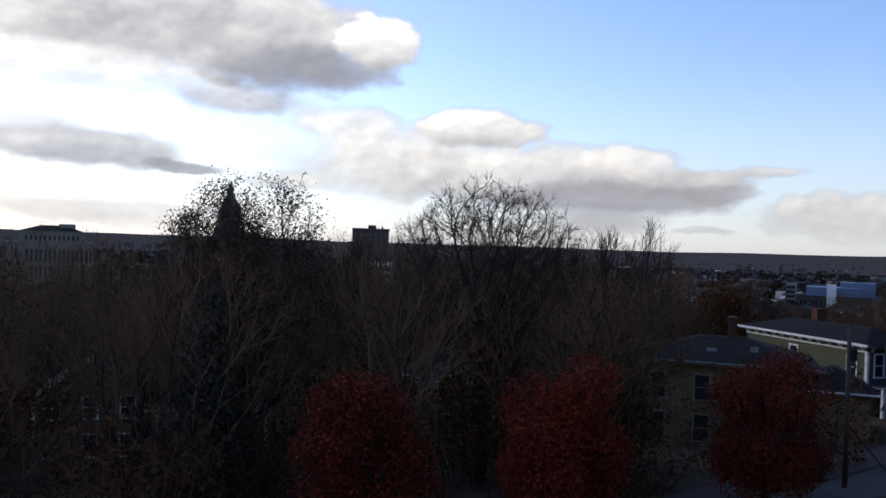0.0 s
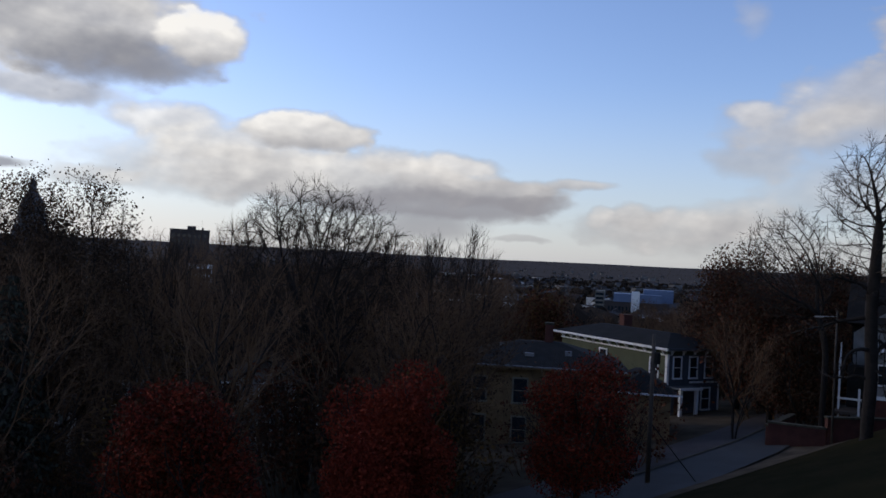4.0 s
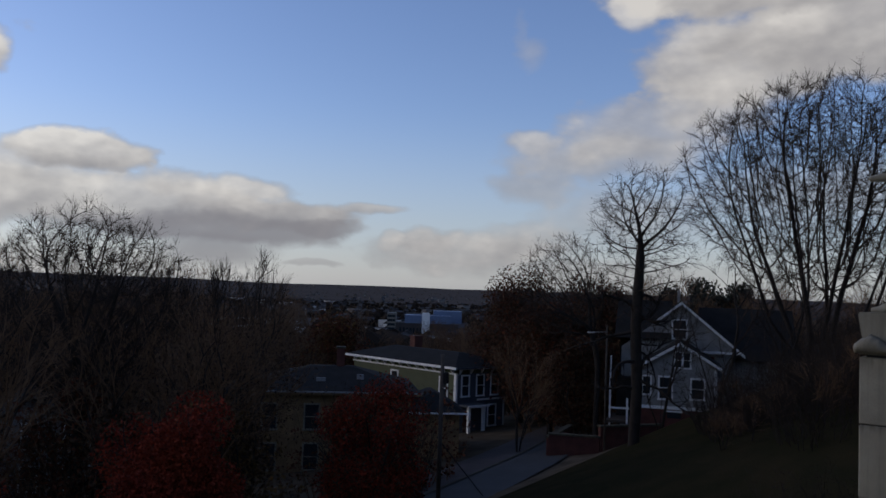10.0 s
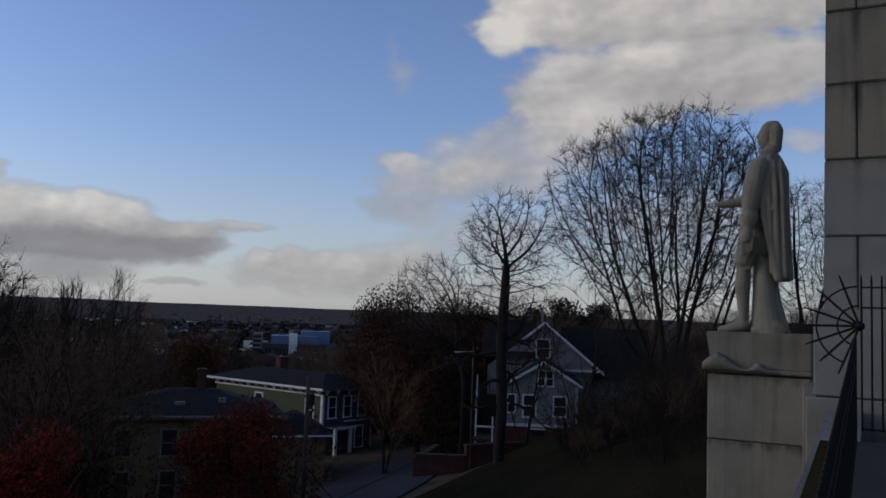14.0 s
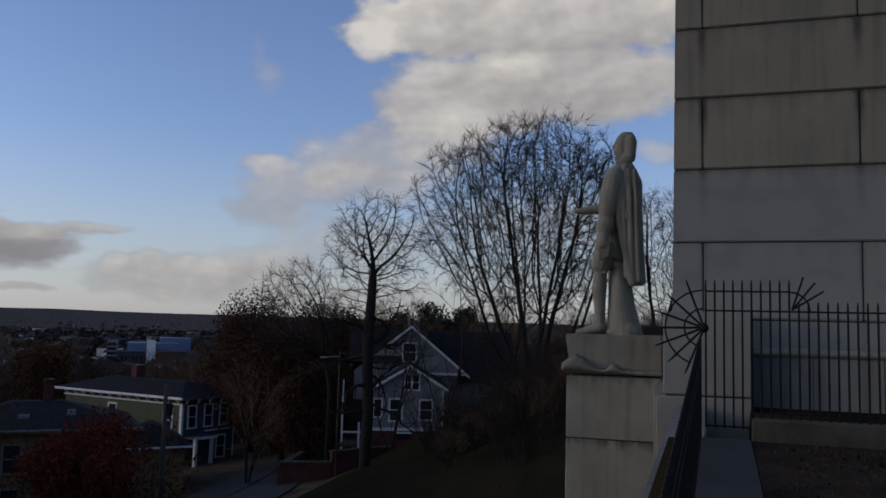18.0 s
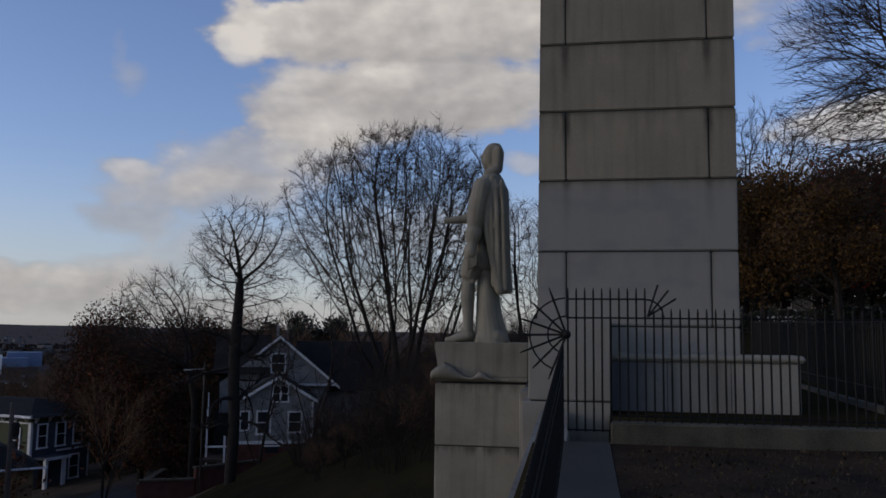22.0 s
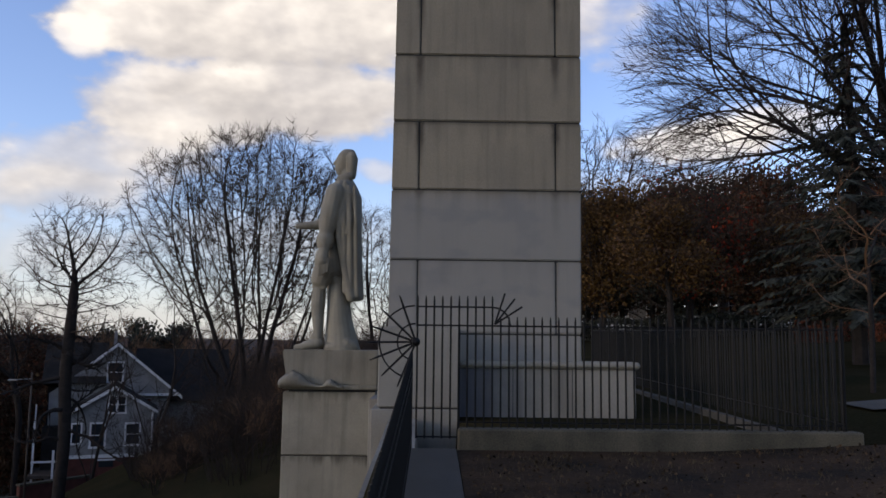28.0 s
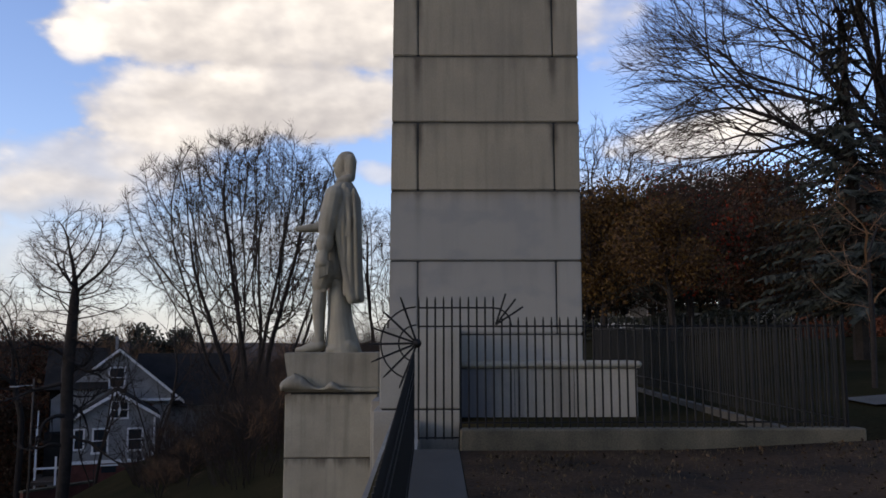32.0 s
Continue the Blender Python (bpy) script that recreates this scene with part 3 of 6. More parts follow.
def grown_skeleton(rng, tips, height, crown_r, crown_base, cz, trunk_r, stems, fork, limbs, lean, reach, shift, shell, wander):
    """Nodes and parents of a leafless tree. A trunk (or a cluster of stems) sends out stub limbs, which then grow
    towards free room inside a domed crown until it is filled."""
    ph = rng.random() * 6
    step = 0.31 * (height / 15) ** 0.5
    marks = []
    while len(marks) < tips:
        u = Vector((rng.gauss(0, 1), rng.gauss(0, 1), rng.gauss(0, 1))).normalized()
        w = math.atan2(u.y, u.x)
        k = (1 + 0.06 * math.sin(3 * w + ph) + 0.05 * math.sin(5 * w + 2 * ph + u.z * 3) + 0.05 * math.sin(9 * w + u.z * 7)) * rng.random() ** shell
        p = Vector((u.x * crown_r * k + shift[0], u.y * crown_r * k + shift[1], cz + u.z * k * ((height - cz) if u.z > 0 else (cz - crown_base))))
        if math.hypot(p.x - shift[0], p.y - shift[1]) < (p.z - fork) * math.tan(lean) * 1.15 + 0.4:
            marks.append(p)
    nodes, parent = [], []

    def add(p, q):
        nodes.append(Vector(p)), parent.append(q)
        return len(nodes) - 1

    def stub(i, d, ln):
        for s in range(max(1, int(ln / step))):
            d = (d + Vector((rng.gauss(0, wander), rng.gauss(0, wander), rng.gauss(0, wander) + 0.015))).normalized()
            i = add(nodes[i] + d * step, i)
        return i

    if stems == 1:
        i = add((0, 0, -0.4), -1)
        top = crown_base + (height - crown_base) * reach
        while nodes[i].z < top:
            k = min(1.0, max(0.0, (nodes[i].z - fork) / max(0.1, cz - fork)))
            i = add((shift[0] * k * k + 0.06 * math.sin(nodes[i].z * 0.9 + ph), shift[1] * k * k + 0.06 * math.sin(nodes[i].z * 0.7 + 2 * ph), nodes[i].z + 0.4), i)
        trunk = list(range(len(nodes)))
        for s in range(limbs):
            q = (s + 0.5) / limbs
            at = min(trunk, key=lambda k: abs(nodes[k].z - fork - (top - fork) * q))
            w, tilt = 2.4 * s + ph, lean * (1 - 0.75 * q) * rng.uniform(0.8, 1.1)
            stub(at, Vector((math.cos(w) * math.sin(tilt), math.sin(w) * math.sin(tilt), math.cos(tilt))), crown_r * 0.35 * (1.1 - 0.6 * q))
    else:
        root = add((0, 0, -0.4), -1)
        for s in range(stems):
            w, tilt = 2.4 * s + ph, lean * math.sqrt((s + 0.4) / stems) * rng.uniform(0.85, 1.05)
            i = add((math.cos(w) * trunk_r * 0.8, math.sin(w) * trunk_r * 0.8, 0.1), root)
            stub(i, Vector((math.cos(w) * math.sin(tilt) + shift[0] * 0.03, math.sin(w) * math.sin(tilt) + shift[1] * 0.03, math.cos(tilt))), height * 0.22)
    marks = np.array([tuple(p) for p in marks])
    far = np.full(len(marks), 1e9)
    near = np.zeros(len(marks), int)
    done, kids = 0, {}
    for turn in range(170):
        new_ = np.array([tuple(p) for p in nodes[done:]])
        d = np.linalg.norm(marks[:, None, :] - new_[None], axis=2)
        j = d.argmin(axis=1)
        best = d[np.arange(len(marks)), j]
        closer = best < far
        near[closer], far[closer] = j[closer] + done, best[closer]
        done = len(nodes)
        keep = far > step * 0.85
        marks, near, far = marks[keep], near[keep], far[keep]
        if not len(marks):
            break
        heads = {}
        for k in np.nonzero(far < crown_r * 0.85)[0]:
            heads.setdefault(int(near[k]), []).append(int(k))
        spent = []
        for i, ks in heads.items():
            q = parent[i]
            old = (nodes[i] - nodes[q]).normalized() if q >= 0 else Vector((0, 0, 1))
            ways = [(Vector(marks[k]) - nodes[i]).normalized() for k in ks]
            first = ways[min(range(len(ks)), key=lambda k: far[ks[k]])]
            for v in (sum(ways, Vector()).normalized(), first):
                g = v + old * 0.35 + Vector((rng.gauss(0, wander), rng.gauss(0, wander), rng.gauss(0, wander) + 0.02))
                p = nodes[i] + g.normalized() * step
                if all((p - nodes[c]).length > step * 0.55 for c in kids.get(i, ())) and g.dot(old) > -0.3 * g.length:
                    kids.setdefault(i, []).append(add(p, i))
                    break
            else:
                spent.append(min(ks, key=lambda k: far[k]))
        if spent:
            keep = np.ones(len(marks), bool)
            keep[spent] = False
            marks, near, far = marks[keep], near[keep], far[keep]
        if len(nodes) == done or not len(marks):
            break
    return nodes, parent


def bare_tree_mesh(seed, height, crown_r, crown_base, trunk_r, stems=1, seg=0.0, limbs=9, most=9000, up=0.10, egg=0.0, flare=0.5, twig=0.013, twigs=3, forks=6, twig_len=0.8, leafy=0, reach=0.3, lean=0.25, spread=0.68, flow=0, mid=0.0, fork=0.0, shift=(0, 0), shell=0.3, wander=0.035):
    """Limb and twig meshes of a leafless tree. Limbs leave the trunk, fork again and again at narrow angles and stop
    at a domed outline; they thicken towards the trunk. leafy adds a few hanging leaves at the twig ends."""
    rng = random.Random(seed)
    cz = crown_base + (height - crown_base) * (0.42 + egg)
    ph = rng.random() * 6
    seg = seg or (height * 0.2 if stems > 1 else (height - crown_base) * 0.24)

    def inside(p):
        if p.z < crown_base:
            return math.hypot(p.x, p.y) < crown_r * 0.9
        w = math.atan2(p.y, p.x)
        k = 1 + 0.07 * math.sin(3 * w + ph) + 0.05 * math.sin(5 * w + 2 * ph) + 0.04 * math.sin(11 * w + p.z * 1.3)
        h = (p.z - cz) / ((height - cz) if p.z > cz else (cz - crown_base) * 1.6)
        return (p.x ** 2 + p.y ** 2) / (crown_r * k) ** 2 + h * h < 1

    nodes, parent, grow = [], [], []
    if flow:
        cz = mid or cz
        nodes, parent = grown_skeleton(rng, flow, height, crown_r, crown_base, cz, trunk_r, stems, fork, limbs, lean, reach, shift, shell, wander)
    elif stems > 1:
        for s in range(stems):
            w = 2.4 * s + rng.uniform(-0.2, 0.2) + ph
            q = math.sqrt((s + 0.3) / stems)
            p = Vector((math.cos(w), math.sin(w), 0)) * trunk_r * 0.8 + Vector((0, 0, -0.4))
            nodes.append(p), parent.append(-1)
            nodes.append(p + Vector((math.cos(w) * 0.15, math.sin(w) * 0.15, 0.25 * height ** 0.5))), parent.append(len(nodes) - 2)
            grow.append((len(nodes) - 1, Vector((math.cos(w) * lean * q, math.sin(w) * lean * q, 1)).normalized(), 0, seg * 1.35))
    else:
        d = Vector((rng.gauss(0, 0.02), rng.gauss(0, 0.02), 1)).normalized()
        top = crown_base + (height - crown_base) * reach
        nodes.append(Vector((0, 0, -0.4))), parent.append(-1)
        turn, bare = rng.random() * 6.28, max(1.0, crown_base * 0.85)
        while nodes[-1].z < top:
            d = (d + Vector((rng.gauss(0, 0.014), rng.gauss(0, 0.014), 0.03))).normalized()
            nodes.append(nodes[-1] + d * 0.45), parent.append(len(nodes) - 2)
        i = len(nodes) - 1
        for s in range(limbs):
            q = s / max(1, limbs - 1)
            turn += 2.4 + rng.gauss(0, 0.15)
            at = i
            while at > 1 and nodes[at].z > top - (top - bare) * (1 - q):
                at -= 1
            tilt = math.acos(1 - spread * (1 - q)) + rng.gauss(0, 0.06)
            grow.append((at, Vector((math.cos(turn) * math.sin(tilt), math.sin(turn) * math.sin(tilt), math.cos(tilt))), 0, seg * (rng.uniform(0.9, 1.2) if s < limbs - 1 else 1.6)))
    k = 0
    while k < len(grow) and len(nodes) < most:
        i, d, level, ln = grow[k]
        k += 1
        n, p, stop = max(2, round(ln / 0.42)), nodes[i], False
        for s in range(n):
            out = Vector((p.x, p.y, max(0.0, p.z - cz) * 0.8)) * (0.10 / crown_r)
            d = (d + Vector((rng.gauss(0, 0.05), rng.gauss(0, 0.05), rng.gauss(0, 0.04) + up * 0.25)) + out * 0.6).normalized()
            p = p + d * ln / n
            if not inside(p):
                stop = True
                break
            nodes.append(p), parent.append(i)
            i = len(nodes) - 1
            if 0 < s < n - 1 and level < forks and rng.random() < (0.20 if level else 0.10):
                a = d.orthogonal().normalized()
                a.rotate(Matrix.Rotation(rng.random() * 6.28, 3, d))
                grow.append((i, (d + a * rng.uniform(0.6, 1.0)).normalized(), level + 2, max(0.7, ln * 0.6)))
        if stop or level > forks:
            continue
        a = d.orthogonal().normalized()
        a.rotate(Matrix.Rotation(rng.random() * 6.28, 3, d))
        ln = max(0.75, ln * rng.uniform(0.7, 0.92))
        grow.append((i, (d + a * rng.uniform(0.14, 0.40)).normalized(), level + 1, ln))
        grow.append((i, (d - a * rng.uniform(0.40, 0.85)).normalized(), level + 1, ln * rng.uniform(0.75, 1.0)))
    n = len(nodes)
    kids = [[] for _ in range(n)]
    for i, p in enumerate(parent):
        if p >= 0:
            kids[p].append(i)
    tips = [0] * n
    for i in range(n - 1, -1, -1):
        tips[i] = max(1, sum(tips[k] for k in kids[i]))
    roots = [i for i in range(n) if parent[i] < 0]
    power = math.log(max(tips[r] for r in roots)) / math.log(max(1.5, trunk_r / (twig * (1.0 if stems == 1 else 1.25))))
    rad = [twig * tips[i] ** (1 / power) for i in range(n)]
    lv, lf, tv, tf, ends = [], [], [], [], []
    for r in roots:                            # root flare
        rad[r] *= 1 + flare
    todo = [(r, None) for r in roots]
    while todo:
        i, frm = todo.pop()
        pts, rr = ([nodes[frm], nodes[i]], [min(rad[frm], rad[i] * 1.15), rad[i]]) if frm is not None else ([nodes[i]], [rad[i]])
        while kids[i]:
            ks = sorted(kids[i], key=lambda c: -tips[c])
            todo += [(c, i) for c in ks[1:]]
            i = ks[0]
            pts.append(nodes[i]), rr.append(rad[i])
        ends.append((pts[-1], (pts[-1] - pts[-2]).normalized()))
        for _ in range(2 if len(pts) > 3 else 0):   # smooth the chain
            pts = [pts[0]] + [(pts[k - 1] + pts[k] * 2 + pts[k + 1]) / 4 for k in range(1, len(pts) - 1)] + [pts[-1]]
        big = rr[0]
        if big > 0.07:
            tube(pts, rr, 7 if big > 0.15 else 5, lv, lf)
        else:
            tube(pts, rr, 4 if big > 0.03 else 3, tv, tf, cap=False)
    thin = [(nodes[i], (nodes[i] - nodes[parent[i]]).normalized()) for i in range(n) if parent[i] >= 0 and rad[i] < twig * 2.6]
    for p, d in thin:
        for k in range(twigs if rng.random() < (0.75 if flow else 0.5) else 0):
            a = d.orthogonal().normalized()
            a.rotate(Matrix.Rotation(rng.random() * 6.28, 3, d))
            rad_ = Vector((p.x, p.y, (p.z - cz) * 1.2 + 0.2 * crown_r)).normalized()
            e = (d * 0.8 + rad_ * 0.3 + a * rng.uniform(0.25, 0.85)).normalized()
            m = p + e * twig_len * rng.uniform(0.3, 0.6)
            q = m + (e + Vector((rng.gauss(0, .12), rng.gauss(0, .12), 0.12))).normalized() * twig_len * rng.uniform(0.25, 0.7)
            tube([p, m, q], [twig * 0.75, twig * 0.55, twig * 0.25], 3, tv, tf, cap=False)
            ends.append((q, e))
    leaves = [], []
    for k in range(leafy):
        if k % 5 == 0:                         # leaves hang on in clusters
            tip, d = rng.choice(ends)
        p = tip + Vector((rng.gauss(0, .38), rng.gauss(0, .38), rng.gauss(-.05, .38)))
        leaf_quad(rng, p, rng.uniform(0.055, 0.12), *leaves)
    return (lv, lf), (tv, tf), leaves


def leaf_quad(rng, p, s, verts, faces):
    a = Vector((rng.gauss(0, 1), rng.gauss(0, 1), rng.gauss(0, 0.8))).normalized()
    b = a.orthogonal().normalized()
    b.rotate(Matrix.Rotation(rng.random() * 6.3, 3, a))
    c = a.cross(b)
    i = len(verts)
    verts.extend((p - b * s, p + c * s * 0.62 + a * s * 0.12, p + b * s * 1.1, p - c * s * 0.62 + a * s * 0.12))
    faces.append((i, i + 1, i + 2, i + 3))


def bare_tree(name, at, label, turn=0.0, size=1.0, leaf_mat=None, group="", twig_mat=None, **kw):
    t = empty(name, pose(*at, 0, 0, turn), label, "tree", group)
    t.scale = (size, size, size)
    (lv, lf), (tv, tf), lq = bare_tree_mesh(**kw)
    mesh_object("trunk", lv, lf, M_BARK, t, smooth=True)
    mesh_object("crown", tv, tf, twig_mat or M_TWIG, t)
    if lq[0]:
        mesh_object("foliage", *lq, leaf_mat or M_DRY, t)
    return t


def leafy_tree(name, at, label, seed, height, radius, base, leaves, size, mat, trunk_r=0.14, group="", lobes=16, egg=0.85, mat2=None, share=0.0):
    """A tree in leaf: trunk, limbs and a crown of many small leaves in uneven clumps."""
    rng = random.Random(seed)
    t = empty(name, pose(*at, 0, 0, rng.random() * 360), label, "tree", group)
    (lv, lf), (tv, tf), _ = bare_tree_mesh(seed, height * 0.96, radius * 0.9, base, trunk_r, most=500, twigs=0, reach=0.4)
    mesh_object("trunk", lv + tv, lf + [tuple(i + len(lv) for i in q) for q in tf], M_BARK, t)
    cz, rz = (height + base) / 2, (height - base) / 2
    clumps = []
    for k in range(lobes):
        w, h = rng.random() * 6.283, rng.uniform(-0.95, 0.88)
        rr = math.sqrt(max(0.12, 1 - h * h * 0.9)) * rng.uniform(0.3, 0.74) * radius * (1 - 0.28 * max(0, h))
        clumps.append((Vector((math.cos(w) * rr, math.sin(w) * rr, cz + h * rz * 0.78)), rng.uniform(0.30, 0.48) * radius))
    sets = ([], []), ([], [])
    for k in range(leaves):
        c, r = rng.choice(clumps)
        d = Vector((rng.gauss(0, 1), rng.gauss(0, 1), rng.gauss(0, egg))).normalized() * r * rng.random() ** 0.45
        v, f = sets[1 if rng.random() < share else 0]
        leaf_quad(rng, c + d, size * rng.uniform(0.6, 1.3), v, f)
    mesh_object("crown", *sets[0], mat, t)
    if mat2:
        mesh_object("crown", *sets[1], mat2, t)
    return t


def conifer(name, at, label, seed, height, radius, base=0.6, whorls=26, fronds=11, card=0.16, gap=0.15):
    rng = random.Random(seed)
    t = empty(name, pose(*at), label, "tree")
    v, f = [], []
    tube([Vector((0, 0, -0.3)), Vector((0.05, 0, height * 0.5)), Vector((0, 0.03, height))], [height * 0.022, height * 0.013, 0.02], 7, v, f)
    nv, nf = [], []
    for k in range(whorls):
        h = base + (height - base) * (k + rng.random() * 0.5) / whorls
        reach = radius * (1 - h / height) ** 0.8 * rng.uniform(0.75, 1.15) + 0.15
        for j in range(max(4, int(fronds * (1 - 0.5 * k / whorls)))):
            if rng.random() < gap:
                continue
            w = rng.random() * 6.283
            out = Vector((math.cos(w), math.sin(w), 0))
            ln = reach * rng.uniform(0.65, 1.1)
            pts = [Vector((0, 0, h)) + out * ln * s + Vector((0, 0, ln * (0.10 * s - 0.38 * s * s) + 0.18 * ln * s ** 3)) for s in (0, 0.35, 0.7, 1.0)]
            tube(pts, [0.035, 0.028, 0.018, 0.006], 3, v, f, cap=False)
            steps = max(4, int(ln / 0.16))
            for s in range(steps):
                q = (s + rng.random()) / steps
                if q < 0.12:
                    continue
                p = Vector((0, 0, h)) + out * ln * q + Vector((0, 0, ln * (0.10 * q - 0.38 * q * q) + 0.18 * ln * q ** 3))
                side = out.cross(Vector((0, 0, 1)))
                for sg in (-1, 1):
                    tip = p + side * sg * rng.uniform(0.15, 0.5) * (1.1 - q * 0.6) * min(1.0, ln * 0.4) + out * rng.uniform(0.0, 0.25) + Vector((0, 0, rng.uniform(-0.32, -0.02)))
                    i = len(nv)
                    nrm = (tip - p).orthogonal().normalized() * card * rng.uniform(0.35, 0.8)
                    nv.extend((p - nrm * 0.5, p + nrm * 0.5, tip + nrm * 0.2, tip - nrm * 0.2))
                    nf.append((i, i + 1, i + 2, i + 3))
    mesh_object("trunk", v, f, M_BARK, t)
    mesh_object("crown", nv, nf, M_NEEDLE, t)
    return t


def thicket(name, at, label, seed, height, radius, stems, leaves, mat, group="", stem_mat=None):
    """A shrub of many thin arching stems with side twigs and small withered leaves."""
    rng = random.Random(seed)
    t = empty(name, pose(*at, 0, 0, rng.random() * 360), label, "shrub", group)
    v, f, lv, lf = [], [], [], []
    for k in range(stems):
        w, rr = rng.random() * 6.283, radius * math.sqrt(rng.random()) * 0.75
        p = Vector((math.cos(w) * rr, math.sin(w) * rr, -0.2))
        d = Vector((math.cos(w) * 0.3, math.sin(w) * 0.3, 1)).normalized()
        ln = height * rng.uniform(0.5, 1.05) * (1 - 0.35 * rr / radius)
        pts = [p]
        for s in range(4):
            d = (d + Vector((rng.gauss(0, .16), rng.gauss(0, .13), 0.02))).normalized()
            pts.append(pts[-1] + d * ln / 4)
        tube(pts, [0.028, 0.022, 0.016, 0.011, 0.005], 3, v, f, cap=False)
        for q in pts[1:]:
            for j in range(3):
                e = Vector((rng.gauss(0, 1), rng.gauss(0, 1), rng.uniform(0.2, 1.2))).normalized()
                m = q + e * ln * rng.uniform(0.08, 0.2)
                tube([q, m], [0.008, 0.004], 3, v, f, cap=False)
                for _ in range(leaves):
                    leaf_quad(rng, q.lerp(m, rng.uniform(0.4, 1.2)) + Vector((rng.gauss(0, .12), rng.gauss(0, .12), rng.gauss(0, .12))), rng.uniform(0.05, 0.1), lv, lf)
    mesh_object("brush", v, f, stem_mat or M_TWIG_LIGHTENED, t)
    if lv:
        mesh_object("foliage", lv, lf, mat, t)
    return t


def on_ground(x, y, dz=0.0):
    return (x, y, ground_z(x, y) + dz)


# ---- terrace: walk, kerb, retaining wall ----
wall = empty("retaining_wall", pose(0, 0, 0), "tall granite retaining wall of the terrace", "wall", kind="structure")
bm = bmesh.new()
prism(bm, [(-6.0, -7.0), (15.4, -7.0), (15.4, slope(15.4) - 0.02), (-6.0, slope(-6) - 0.02)], 0, -1.02, -0.52)
part("wall_face", bm, M_GRANITE, wall)
bm = bmesh.new()
prism(bm, [(-6.0, slope(-6) - 0.18), (11.2, slope(11.2) - 0.18), (11.2, slope(11.2) + 0.06), (-6.0, slope(-6) + 0.06)], 0, -0.62, 0.02)
walkway = part("walkway", bm, M_WALK)
tagged(walkway, "grey concrete walk along the terrace edge", "walkway", kind="structure")
bm = bmesh.new()
box(bm, 0.04, 5.14, 11.24, 11.52, 0.2, 0.795, bevel=0.02)
kerb = part("kerb", bm, M_CONCRETE)
tagged(kerb, "weathered low concrete kerb under the iron fence", "kerb", kind="structure")
bm = bmesh.new()
prism(bm, [(11.52, 0.2), (28.4, 0.3), (28.4, 0.86), (11.52, 0.60)], 0, 4.88, 5.00)
k2 = part("kerb", bm, M_WALK)
tagged(k2, "weathered low concrete kerb running up the lawn", "kerb", kind="structure")
gv2 = [(x, y, ground_z(x, y) + 0.05 + 0.02 * noise.noise((x * 0.6, y * 0.6, 0))) for y in np.linspace(-5.8, 11.2, 40) for x in np.linspace(0.03, 14, 36)]
gf2 = [(j * 36 + i, j * 36 + i + 1, (j + 1) * 36 + i + 1, (j + 1) * 36 + i) for j in range(39) for i in range(35)]
worn = mesh_object("worn_ground", gv2, gf2, M_SOIL, smooth=True)
tagged(worn, "bare trodden earth with fallen leaves and thin grass", "ground", kind="structure")


# fallen leaves on the trodden earth
rgl = random.Random(9)
fv, ff = [], []
for k in range(7000):
    x, y = rgl.uniform(0.1, 8.0), rgl.uniform(4.0, 11.2)
    if rgl.random() > 0.35 + 0.6 * noise.noise((x * 0.5, y * 0.5, 4.0)):
        continue
    leaf_quad(rgl, Vector((x, y, ground_z(x, y) + 0.06)), rgl.uniform(0.014, 0.032), fv, ff)
litter = mesh_object("fallen_leaves", fv, ff, M_LITTER)
tagged(litter, "brown and pale fallen leaves strewn over bare earth", "leaves", kind="stuff")
# withered grass standing in tufts on the trodden earth
bv, bf = [], []
for k in range(900):
    x, y = rgl.uniform(0.15, 8.5), rgl.uniform(5.0, 11.1)
    if noise.noise((x * 0.45, y * 0.45, 9.0)) < -0.05:
        continue
    for j in range(rgl.randint(5, 11)):
        p = Vector((x + rgl.gauss(0, 0.07), y + rgl.gauss(0, 0.07), 0))
        p.z = ground_z(p.x, p.y) + 0.04
        w, h = rgl.random() * 6.28, rgl.uniform(0.03, 0.075)
        a = Vector((math.cos(w), math.sin(w), 0)) * 0.004
        i = len(bv)
        bv += [p - a, p + a, p + Vector((rgl.gauss(0, 0.03), rgl.gauss(0, 0.03), h))]
        bf.append((i, i + 1, i + 2))
tufts = mesh_object("withered_grass", bv, bf, M_STRAW)
tagged(tufts, "short withered brown grass in thin tufts", "grass", kind="stuff")
path = [(x, 13.6 + 0.22 * x) for x in range(7, 40, 3)]
pv = [(x, y + d, ground_z(x, y + d) + 0.05) for x, y in path for d in (-0.6, 0.6)]
pf = [(2 * i, 2 * i + 2, 2 * i + 3, 2 * i + 1) for i in range(len(path) - 1)]
tagged(mesh_object("footpath", pv, pf, M_WALK), "pale concrete footpath across the lawn", "path", kind="structure")

# ---- the monument ----
monument = empty("monument", pose(0, 0, 0), "tall pale granite monument pier on a stepped base", "monument")
CX, PY = 0.76, 16.95
JOINTS = (1.2, 2.05, 3.49, 4.887, 6.275, 7.645, 9.02, 10.4, 11.8)


def left_edge(z):
    return -1.145 + 0.0095 * (z - 3.49)


def right_edge(z):
    return 2.618 + 0.004 * (z - 3.49)


